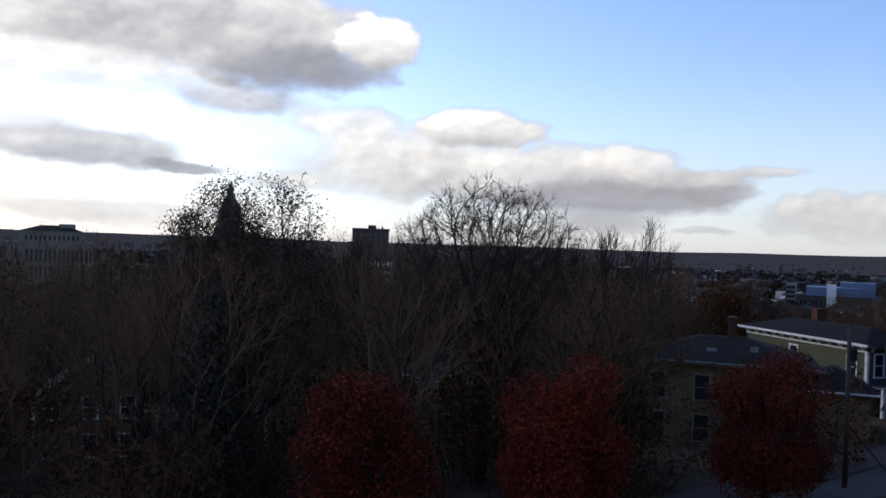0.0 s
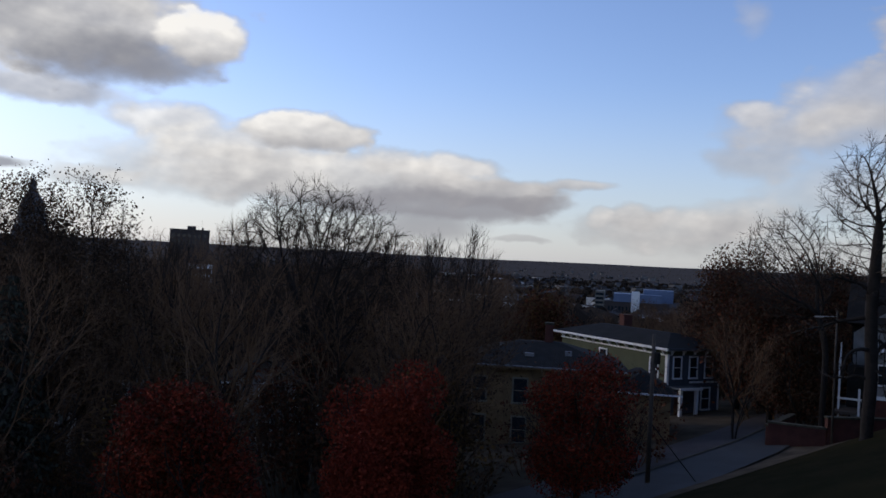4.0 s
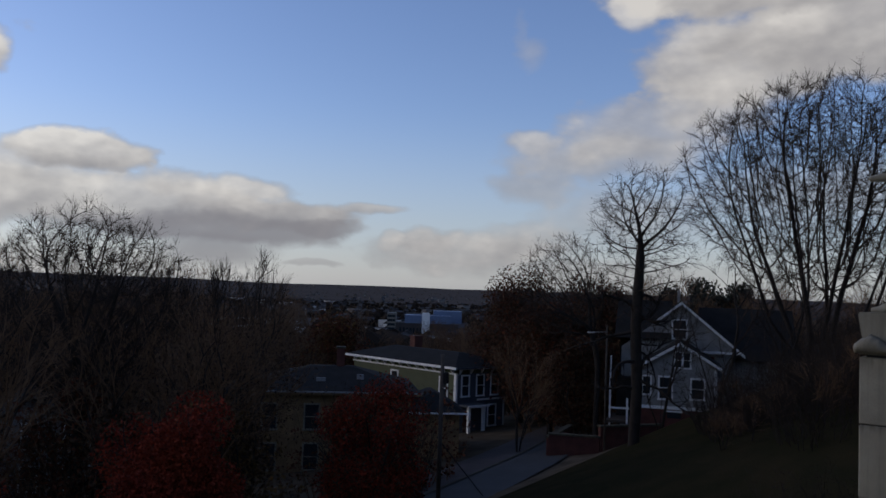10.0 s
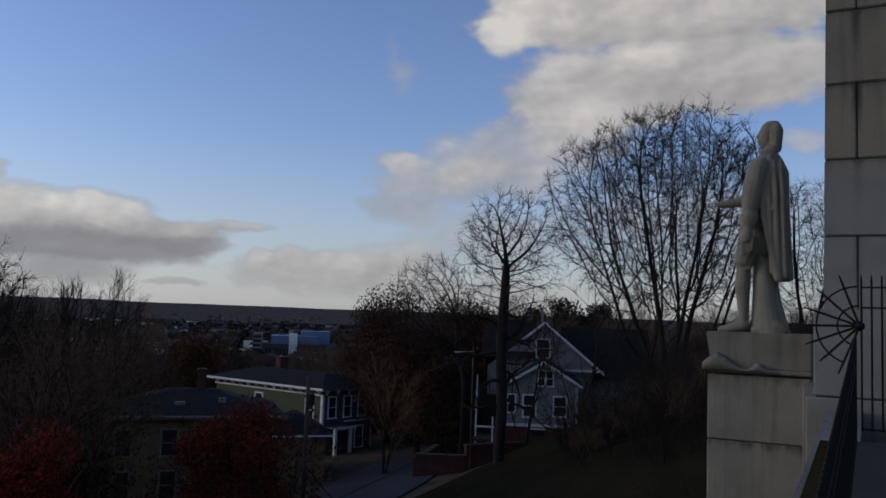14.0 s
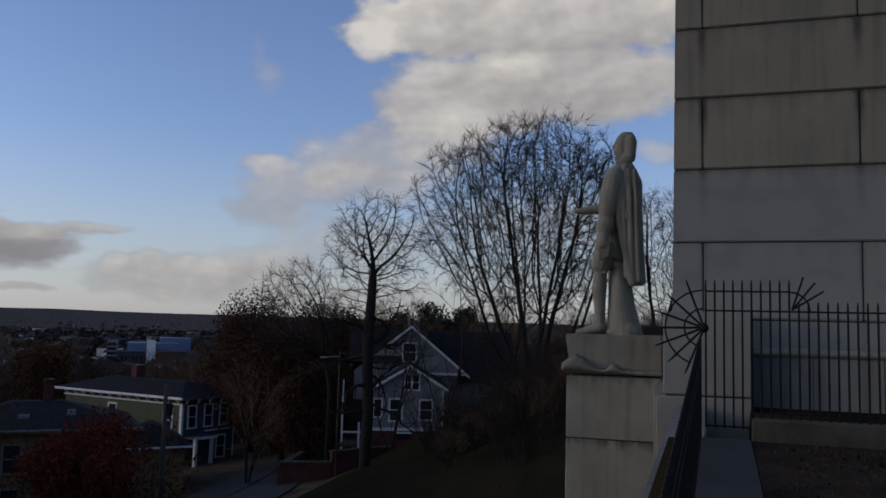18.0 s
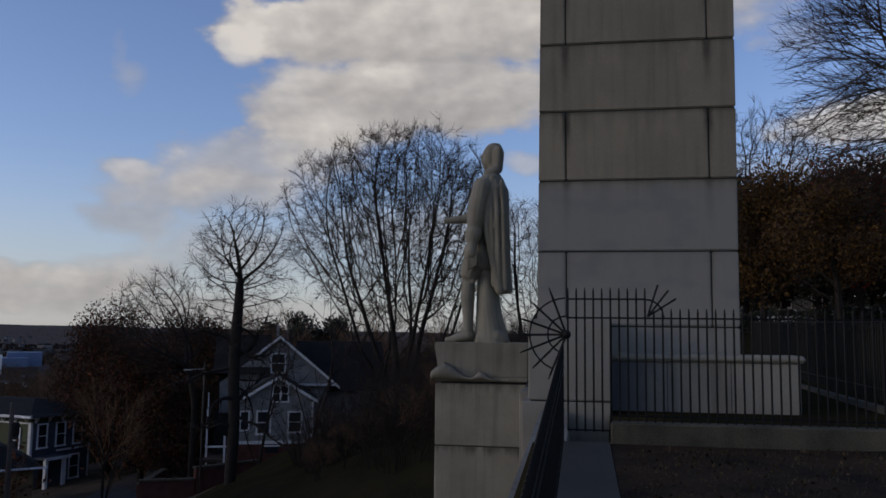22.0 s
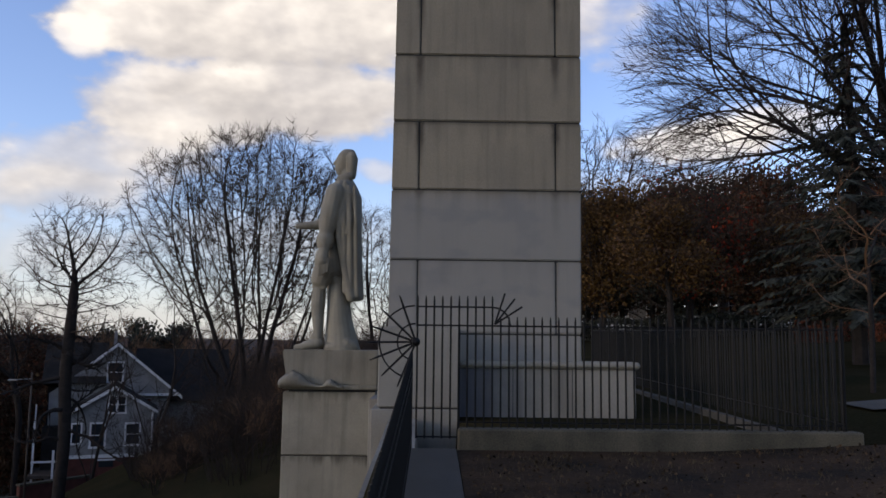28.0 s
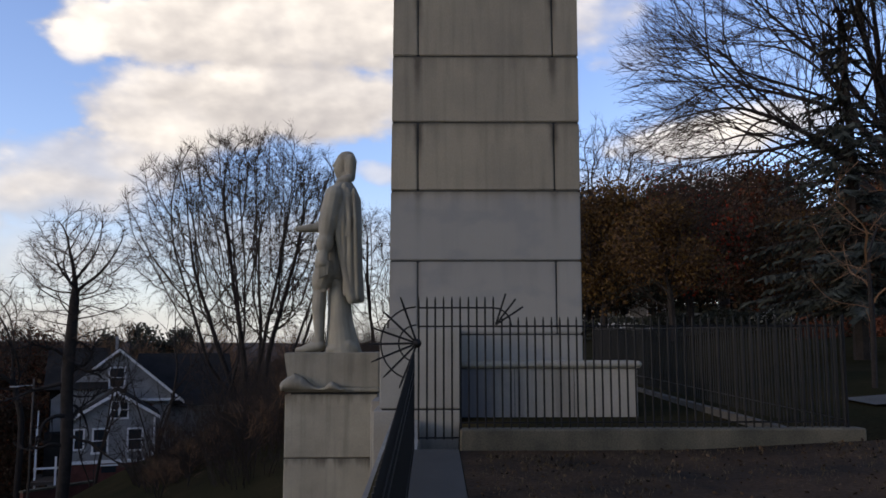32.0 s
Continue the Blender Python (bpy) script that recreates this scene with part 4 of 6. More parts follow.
bm = bmesh.new()
vs = box(bm, 0, 1, 0, 1, 0, 1)
for v in vs:
    z = -1.0 if v.co.z < 0.5 else 11.78
    v.co = (left_edge(z) + 0.03 if v.co.x < 0.5 else right_edge(z) - 0.03, PY + 0.035 + v.co.y * 1.75, z)
part("core", bm, M_JOINT, monument)
for n, (z0, z1) in enumerate(zip(JOINTS, JOINTS[1:])):
    cuts = [None, None] if n in (0, 2, 4, 6) else [None, -0.596, 2.12, None]
    for a, b in zip(cuts, cuts[1:]):
        bm = bmesh.new()
        vv = []
        for z in (z0 + 0.014, z1 - 0.014):
            xa = left_edge(z) if a is None else a + 0.011
            xb = right_edge(z) if b is None else b - 0.011
            vv += [bm.verts.new(p) for p in ((xa, PY, z), (xb, PY, z), (xb, PY + 1.8, z), (xa, PY + 1.8, z))]
        for q in ((0, 3, 2, 1), (4, 5, 6, 7), (0, 1, 5, 4), (1, 2, 6, 5), (2, 3, 7, 6), (3, 0, 4, 7)):
            bm.faces.new([vv[i] for i in q])
        bmesh.ops.bevel(bm, geom=list(bm.edges), offset=0.02, segments=2, affect="EDGES")
        part("stone_block", bm, M_PIER, monument)
# end block of the base that stands forward, and the low wall beside it
boxpart("base_block", (-1.24, 0.19, 15.5, 17.1, 0.735, 2.15), M_GRANITE, monument, bevel=0.02)
boxpart("base_block", (-1.36, 0.19, 15.48, 17.1, -5.0, 0.71), M_GRANITE, monument, bevel=0.02)
boxpart("base_joint", (-1.2, 0.17, 15.53, 17.0, 0.70, 0.745), M_JOINT, monument)
boxpart("base_block", (-1.30, 0.10, 17.1, 24.0, -5.0, 0.70), M_GRANITE, monument, bevel=0.02)
low = empty("low_wall", pose(0, 0, 0), "low granite parapet with a rounded cap beside the pier", "wall")
boxpart("body", (0.2, 3.48, 16.22, 16.95, 0.2, 1.42), M_BLUE_END, low, bevel=0.015)
bm = bmesh.new()
box(bm, 0.2, 3.56, 16.14, 16.98, 1.42, 1.55, bevel=0.045)
part("cap", bm, M_GRANITE_PALE, low)
for x in (1.2, 2.3):
    boxpart("joint", (x, x + 0.012, 16.214, 16.3, 0.3, 1.42), M_JOINT, low)

# ---- statue and its pedestal ----
ped = empty("pedestal", pose(0, 0, 0), "stepped pale granite pedestal with streaks below the joints", "pedestal")
bm = bmesh.new()
v0 = box(bm, -3.54, -1.5, 19.645, 21.7, 0.90, 1.69)
for v in v0:
    if v.co.z > 1.4 and v.co.x < -3:
        v.co.x -= 0.12
    if v.co.z > 1.4 and v.co.y < 20:
        v.co.y -= 0.03
bmesh.ops.bevel(bm, geom=list(bm.edges), offset=0.03, segments=2, affect="EDGES")
part("top_block", bm, M_GRANITE_PALE, ped)
bm = bmesh.new()
box(bm, -3.64, -1.5, 19.60, 21.8, 0.81, 0.91, bevel=0.025)
part("ledge", bm, M_GRANITE_PALE, ped)
boxpart("joint", (-3.5, -1.56, 19.70, 21.6, 0.72, 0.82), M_JOINT, ped)
boxpart("body", (-3.62, -1.54, 19.65, 21.7, -0.635, 0.755), M_STAINED, ped, bevel=0.02)
boxpart("joint", (-3.58, -1.6, 19.69, 21.6, -0.67, -0.62), M_JOINT, ped)
boxpart("body", (-3.62, -1.5, 19.64, 21.7, -2.15, -0.655), M_STAINED, ped, bevel=0.02)
boxpart("body", (-3.62, -1.4, 19.64, 21.7, -6.5, -2.17), M_GRANITE_PALE, ped, bevel=0.02)
boxpart("side_block", (-1.6, -0.9, 18.3, 21.7, -6.5, 0.70), M_GRANITE, ped, bevel=0.02)
bm = bmesh.new()
rows = []
for i in range(29):                            # a rough ridge of rock along the ledge's front
    f_ = i / 28
    x = -3.70 + 1.42 * f_
    hgt = 0.05 + 0.33 * math.exp(-((f_ - 0.22) / 0.24) ** 2) + 0.16 * math.exp(-((f_ - 0.80) / 0.09) ** 2) + 0.03 * noise.noise((i * 0.7, 2.0, 0))
    dep = 0.10 + 0.16 * hgt / 0.4 + 0.03 * noise.noise((i * 0.5, 5.0, 0))
    rows.append([bm.verts.new((x + 0.03 * noise.noise((i, j, 1.0)), 19.60 - dep * math.sin(math.pi * j / 8) + 0.02 * noise.noise((i * 0.8, j * 0.9, 3.0)), 0.84 + hgt * (1 - math.cos(math.pi * j / 8)) / 2 * (1 + 0.12 * noise.noise((i * 0.6, j * 0.5, 7.0))))) for j in range(9)])
for p, q in zip(rows, rows[1:]):
    for j in range(8):
        bm.faces.new((p[j], q[j], q[j + 1], p[j + 1]))
bm.faces.new(rows[0]), bm.faces.new(rows[-1][::-1])
for i in range(28):
    bm.faces.new((rows[i][0], rows[i][8], rows[i + 1][8], rows[i + 1][0]))
bmesh.ops.recalc_face_normals(bm, faces=bm.faces)
part("carving", bm, M_GRANITE_PALE, ped, "rough carved rock form", smooth=True)


def statue_mesh():
    """A draped standing figure as one fused, smooth shape."""
    bm = bmesh.new()

    def ring_loft(rows, n=20):
        loops = []
        for x, y, z, a, b, w in rows:
            c, s = math.cos(w), math.sin(w)
            loops.append([bm.verts.new((x + a * math.cos(t) * c - b * math.sin(t) * s, y + a * math.cos(t) * s + b * math.sin(t) * c, z)) for t in [2 * math.pi * i / n for i in range(n)]])
        for p, q in zip(loops, loops[1:]):
            for i in range(n):
                bm.faces.new((p[i], p[(i + 1) % n], q[(i + 1) % n], q[i]))
        bm.faces.new(loops[0][::-1]), bm.faces.new(loops[-1])

    def capsule(p, q, r1, r2, n=12):
        p, q = Vector(p), Vector(q)
        d = (q - p).normalized()
        a = d.orthogonal().normalized()
        b = d.cross(a)
        loops = []
        for s, off in ((p, -0.9), (p, -0.6), (p, 0.0), (q, 0.0), (q, 0.6), (q, 0.9)):
            r = (r1 if s is p else r2)
            k = math.sqrt(max(0.02, 1 - off * off))
            c = s + d * off * r
            loops.append([bm.verts.new(c + (a * math.cos(t) + b * math.sin(t)) * r * k) for t in [2 * math.pi * i / n for i in range(n)]])
        for u, v in zip(loops, loops[1:]):
            for i in range(n):
                bm.faces.new((u[i], u[(i + 1) % n], v[(i + 1) % n], v[i]))
        bm.faces.new(loops[0][::-1]), bm.faces.new(loops[-1])

    y = 20.65
    # tunic from the chest to the hips
    ring_loft([(-2.70, y, 3.42, 0.36, 0.46, 0), (-2.70, y, 3.62, 0.38, 0.50, 0), (-2.72, y, 4.0, 0.33, 0.46, 0), (-2.72, y, 4.25, 0.31, 0.44, 0), (-2.70, y, 4.7, 0.36, 0.50, 0), (-2.64, y, 5.1, 0.38, 0.58, 0), (-2.58, y, 5.45, 0.33, 0.60, 0), (-2.50, y, 5.68, 0.22, 0.46, 0), (-2.42, y, 5.86, 0.15, 0.18, 0)])
    # cloak over the shoulders and down the back
    ring_loft([(-2.12, y - 0.02, 2.86, 0.12, 0.44, 0.12), (-2.20, y - 0.02, 3.4, 0.17, 0.54, 0.08), (-2.26, y, 4.1, 0.21, 0.62, 0), (-2.27, y, 4.9, 0.24, 0.70, 0), (-2.30, y, 5.35, 0.26, 0.72, 0), (-2.38, y, 5.62, 0.22, 0.56, 0), (-2.40, y, 5.78, 0.14, 0.30, 0)])
    # the cloak's front edge, folded back from the near shoulder
    capsule((-2.52, y - 0.52, 5.55), (-2.47, y - 0.68, 4.9), 0.12, 0.09)
    capsule((-2.47, y - 0.68, 4.9), (-2.50, y - 0.66, 4.32), 0.09, 0.07)
    capsule((-2.50, y - 0.64, 4.32), (-2.20, y - 0.50, 2.92), 0.08, 0.12)
    capsule((-2.36, y - 0.62, 4.2), (-2.12, y - 0.46, 2.95), 0.08, 0.10)
    capsule((-2.38, y - 0.60, 5.6), (-2.30, y - 0.70, 4.4), 0.06, 0.06)
    # near arm hanging, hand on the hip
    capsule((-2.62, y - 0.62, 5.36), (-2.72, y - 0.70, 4.75), 0.23, 0.21)
    capsule((-2.72, y - 0.70, 4.75), (-2.80, y - 0.66, 4.32), 0.20, 0.17)
    capsule((-2.80, y - 0.68, 4.26), (-2.82, y - 0.68, 4.16), 0.205, 0.20)
    capsule((-2.83, y - 0.72, 4.05), (-2.85, y - 0.76, 3.78), 0.115, 0.135)
    capsule((-2.97, y - 0.74, 3.92), (-3.00, y - 0.74, 3.66), 0.045, 0.038, 8)
    for k in range(4):
        capsule((-2.93 + 0.07 * k, y - 0.79, 3.76), (-2.92 + 0.062 * k, y - 0.74, 3.40 + 0.03 * k), 0.042, 0.034, 8)
    # far arm held forward, palm down
    capsule((-2.6, y + 0.5, 5.35), (-2.82, y + 0.55, 4.85), 0.2, 0.17)
    capsule((-2.82, y + 0.5, 4.82), (-3.12, y + 0.40, 4.74), 0.18, 0.14)
    capsule((-3.12, y + 0.38, 4.73), (-3.40, y + 0.33, 4.70), 0.11, 0.10)
    capsule((-3.40, y + 0.33, 4.70), (-3.62, y + 0.30, 4.68), 0.095, 0.07)
    # skirt of the tunic, breeches gathered at the knee
    ring_loft([(-2.74, y - 0.02, 3.48, 0.37, 0.50, 0), (-2.73, y - 0.02, 3.56, 0.38, 0.50, 0), (-2.72, y, 3.7, 0.35, 0.48, 0)])
    capsule((-2.82, y - 0.30, 3.66), (-2.92, y - 0.32, 3.36), 0.28, 0.25)
    capsule((-2.56, y + 0.22, 3.62), (-2.66, y + 0.26, 3.25), 0.25, 0.22)
    capsule((-2.60, y - 0.22, 3.35), (-2.44, y - 0.20, 3.22), 0.16, 0.12)
    # garters below the knees
    capsule((-3.08, y - 0.33, 3.16), (-2.84, y - 0.42, 3.14), 0.06, 0.06, 8)
    # legs in stockings, shoes
    capsule((-2.96, y - 0.28, 3.20), (-2.99, y - 0.28, 2.70), 0.155, 0.175)
    capsule((-2.99, y - 0.28, 2.70), (-2.96, y - 0.28, 1.98), 0.165, 0.11)
    capsule((-2.68, y + 0.24, 3.1), (-2.70, y + 0.2, 2.0), 0.17, 0.12)
    capsule((-2.95, y - 0.28, 1.86), (-3.28, y - 0.30, 1.78), 0.13, 0.10)
    capsule((-3.28, y - 0.30, 1.76), (-3.46, y - 0.31, 1.74), 0.09, 0.07)
    capsule((-3.05, y - 0.28, 2.0), (-3.00, y - 0.28, 1.94), 0.10, 0.11, 8)
    capsule((-2.98, y + 0.2, 1.82), (-3.22, y + 0.2, 1.76), 0.11, 0.09)
    # tapering stump that carries the weight
    ring_loft([(-2.42, y - 0.06, 1.62, 0.46, 0.46, 0), (-2.44, y - 0.06, 1.9, 0.39, 0.42, 0), (-2.50, y - 0.06, 2.4, 0.31, 0.38, 0), (-2.54, y - 0.04, 3.0, 0.25, 0.34, 0), (-2.54, y, 3.4, 0.23, 0.32, 0)])
    capsule((-2.30, y - 0.34, 1.86), (-2.16, y - 0.30, 1.78), 0.15, 0.14)
    capsule((-2.52, y - 0.40, 1.92), (-2.42, y - 0.42, 1.98), 0.07, 0.05, 8)
    capsule((-2.70, y - 0.36, 1.76), (-2.45, y - 0.38, 1.78), 0.10, 0.12)
    # neck, head, long hair, beard
    capsule((-2.42, y, 5.75), (-2.42, y, 6.05), 0.15, 0.14)
    ring_loft([(-2.49, y, 5.94, 0.09, 0.09, 0), (-2.49, y, 6.04, 0.155, 0.14, 0), (-2.47, y, 6.16, 0.20, 0.175, 0), (-2.44, y, 6.30, 0.225, 0.20, 0), (-2.41, y, 6.43, 0.215, 0.19, 0), (-2.39, y, 6.53, 0.13, 0.12, 0)])
    capsule((-2.65, y, 6.29), (-2.71, y, 6.19), 0.035, 0.045, 8)
    capsule((-2.63, y, 6.09), (-2.60, y, 5.93), 0.09, 0.06, 8)
    capsule((-2.62, y, 6.345), (-2.63, y, 6.33), 0.05, 0.05, 8)
    for dy in (-0.16, -0.06, 0.06, 0.16):
        capsule((-2.30, y + dy, 5.92), (-2.28, y + dy, 6.34), 0.095, 0.115, 10)
    capsule((-2.33, y - 0.17, 6.02), (-2.36, y - 0.18, 6.3), 0.075, 0.07, 8)
    capsule((-2.52, y - 0.34, 5.74), (-2.34, y - 0.30, 5.80), 0.10, 0.12)
    # folds down the cloak, at its near side and its back
    for x0, x1, z1, r in ((-2.44, -2.34, 3.05, 0.05), (-2.30, -2.20, 2.92, 0.06), (-2.16, -2.06, 2.95, 0.05)):
        capsule((x0, y - 0.62, 5.50), (x0 + 0.06, y - 0.74, 4.70), r * 0.8, r, 8)
        capsule((x0 + 0.06, y - 0.74, 4.70), (x1, y - 0.52, z1), r, r * 1.3, 8)
    for k in range(7):
        yy = y - 0.60 + k * 0.2
        capsule((-2.09 - 0.10 * ((k - 3) / 3) ** 2, yy, 5.25), (-2.03 - 0.03 * (k % 2), y + (yy - y) * 0.72, 2.95), 0.04, 0.065, 8)
    return bm


statue = part("statue", statue_mesh(), M_GRANITE_PALE, smooth=True)
tagged(statue, "weathered pale granite statue of a standing cloaked figure", "statue")
rm = statue.modifiers.new("fuse", "REMESH")
rm.mode, rm.voxel_size, rm.use_smooth_shade = "VOXEL", 0.019, True
sm = statue.modifiers.new("soften", "SMOOTH")
sm.factor, sm.iterations = 0.4, 1

# ---- iron fence ----
FY = 11.38
fence = empty("iron_fence", pose(0, 0, 0), "black wrought-iron picket fence on the kerb with spiked fans", "fence")


def picket(x, y, z0, z1, parent, r=0.0128):
    v, f = [], []
    tube([Vector((x, y, z0)), Vector((x, y, z1 - 0.06)), Vector((x, y, z1))], [r, r, r * 0.45], 5, v, f)
    return mesh_object("picket", v, f, M_IRON, parent)


n = 0
while True:
    x = -0.483 + 0.1065 * n
    if x > 4.97:
        break
    z0 = 0.66 if x < 0.06 else 0.795
    picket(x, FY, z0, 2.46 if x < 0.52 else 2.20, fence)
    n += 1


def rail(pts, parent, r=0.011, name="rail"):
    v, f = [], []
    tube([Vector(p) for p in pts], [r] * len(pts), 6, v, f)
    return mesh_object(name, v, f, M_IRON, parent)


rail([(-0.483, FY, 2.08), (4.98, FY, 2.08)], fence)
rail([(-0.483, FY, 2.318), (0.47, FY, 2.318)] + [(0.47 + 0.235 * math.sin(a), FY, 2.083 + 0.235 * math.cos(a)) for a in (0.3, 0.6, 0.9, 1.2, 1.57)], fence)
rail([(0.05, FY, 0.865), (4.98, FY, 0.865)], fence)
rail([(-0.483, FY, 0.68), (0.05, FY, 0.68)], fence)
boxpart("post", (4.962, 4.988, FY - 0.013, FY + 0.013, 0.78, 2.22), M_IRON, fence)
boxpart("post", (0.035, 0.065, FY - 0.015, FY + 0.015, 0.55, 2.1), M_IRON, fence)
HUB = Vector((-0.503, FY, 1.865))
for a in (110, 137, 161, 181, 202, 225, 248):
    d = Vector((math.cos(radians(a)), 0, math.sin(radians(a))))
    v, f = [], []
    tube([HUB + d * 0.02, HUB + d * 0.52, HUB + d * (0.63 if 105 < a < 210 else 0.61)], [0.015, 0.015, 0.008], 5, v, f)
    mesh_object("spoke", v, f, M_IRON, fence)
for rr, a0, a1 in ((0.465, 92, 250), (0.235, 92, 262)):
    rail([HUB + Vector((math.cos(radians(a)), 0, math.sin(radians(a)))) * rr for a in range(a0, a1 + 1, 12)], fence, 0.0105, "arc")
bm = bmesh.new()
bmesh.ops.create_icosphere(bm, subdivisions=2, radius=0.06)
bmesh.ops.translate(bm, vec=HUB, verts=bm.verts)
part("hub", bm, M_IRON, fence)
for a in (72, 52, 33):
    d = Vector((math.cos(radians(a)), 0, math.sin(radians(a))))
    rail([Vector((0.505, FY, 2.10)), Vector((0.505, FY, 2.10)) + d * 0.42], fence, 0.0125, "spoke")
side = empty("iron_fence", pose(0, 0, 0), "black wrought-iron picket fence running up the lawn", "fence")
n = 0
while n < 136:
    y = FY + 0.11 + n * 0.125
    zb = 0.70 + (y - 11.5) * 0.017
    picket(4.98, y, zb - 0.02, zb + 1.42, side, 0.0125)
    n += 1
rail([(4.98, FY, 2.08), (4.98, FY + 17, 2.08 + 0.017 * 17)], side)
rail([(4.98, FY, 0.88), (4.98, FY + 17, 0.88 + 0.017 * 17)], side)
edge = empty("iron_fence", pose(0, 0, 0), "black wrought-iron picket fence along the terrace edge", "fence")
n = 0
while n < 110:
    y = FY - 0.1 - n * 0.112
    picket(-0.545, y, slope(y) + 0.04, slope(y) + 0.90 + 0.0034 * (110 - n), edge, 0.014)
    n += 1
for h in (1.02, 0.9, 0.16):
    rail([(-0.545, FY, slope(FY) + h + 0.05), (-0.545, -1.4, slope(-1.4) + h * 0.78)], edge, 0.016)


# ---- street ----
def ribbon(name, left, right, mat, label, category, lift):
    n = 40
    v, f = [], []
    for i in range(n):
        s = i / (n - 1) * (len(left) - 1)
        k = min(int(s), len(left) - 2)
        w = s - k
        a = Vector(left[k]).lerp(Vector(left[k + 1]), w)
        b = Vector(right[k]).lerp(Vector(right[k + 1]), w)
        for j in range(5):
            q = a.lerp(b, j / 4)
            v.append((q.x, q.y, max(ground_z(q.x, q.y), ground_z(a.x, a.y) * (1 - j / 4) + ground_z(b.x, b.y) * j / 4) + lift))
    for i in range(n - 1):
        for j in range(4):
            f.append((i * 5 + j, i * 5 + j + 1, (i + 1) * 5 + j + 1, (i + 1) * 5 + j))
    return tagged(mesh_object(name, v, f, mat, smooth=True), label, category, kind="structure")


ribbon("road", [(-27, -30), (-27.2, 20), (-28.2, 38), (-30.2, 51), (-34.0, 66), (-40, 90)], [(-22.5, -30), (-22.7, 20), (-23.9, 38), (-25.6, 48), (-29.4, 62), (-36, 90)], M_ASPHALT, "narrow grey asphalt street running downhill past the houses", "street", 0.10)
ribbon("pavement", [(-29.4, -30), (-29.8, 20), (-31.5, 38), (-33.5, 51), (-36.4, 66), (-42.4, 90)], [(-27.1, -30), (-27.3, 20), (-28.3, 38), (-30.3, 51), (-34.1, 66), (-40.1, 90)], M_PAVE, "brick-coloured pavement beside the street", "pavement", 0.15)
ribbon("kerb", [(-27.1, -30), (-27.3, 20), (-28.3, 38), (-30.3, 51), (-34.1, 66), (-40.1, 90)], [(-26.9, -30), (-27.1, 20), (-28.1, 38), (-30.1, 51), (-33.9, 66), (-39.9, 90)], M_CONCRETE, "pale granite kerb edging of the street", "kerb", 0.16)


# ---- houses ----
def window(parent, x, y, z, w, h, facing, trim=0.12, paint=None):
    """A sash window on a wall facing -y ("s") or +x ("e") of its house; x, y, z is the middle of its sill."""
    e = new("window")
    e.parent = parent
    e.location = (x, y, z)
    e.rotation_euler = (0, 0, 0 if facing == "s" else radians(90))
    boxpart("pane", (-w / 2, w / 2, -0.01, 0.05, 0, h), M_GLASS, e)
    for nm, d in (("frame", (-w / 2 - trim, -w / 2, -0.07, 0.04, -trim, h + trim)), ("frame", (w / 2, w / 2 + trim, -0.07, 0.04, -trim, h + trim)),
                  ("frame", (-w / 2, w / 2, -0.07, 0.04, h, h + trim)), ("sill", (-w / 2 - trim * 1.3, w / 2 + trim * 1.3, -0.12, 0.04, -trim * 1.1, 0)),
                  ("frame", (-w / 2, w / 2, -0.04, 0.03, h * 0.5 - 0.03, h * 0.5 + 0.03))):
        boxpart(nm, d, paint or M_WHITE, e)
    return e


def gable_roof(parent, x0, x1, y0, y1, z, rise, mat, over=0.35, thick=0.18):
    """Two slopes with the ridge along y."""
    xm = (x0 + x1) / 2
    k = rise / (xm - x0)
    for sg in (-1, 1):
        bm = bmesh.new()
        xe = x0 - over if sg < 0 else x1 + over
        ze = z - over * k
        prism(bm, [(xe, ze), (xm, z + rise), (xm, z + rise + thick), (xe, ze + thick)], 1, y0 - over, y1 + over)
        part("roof", bm, mat, parent)


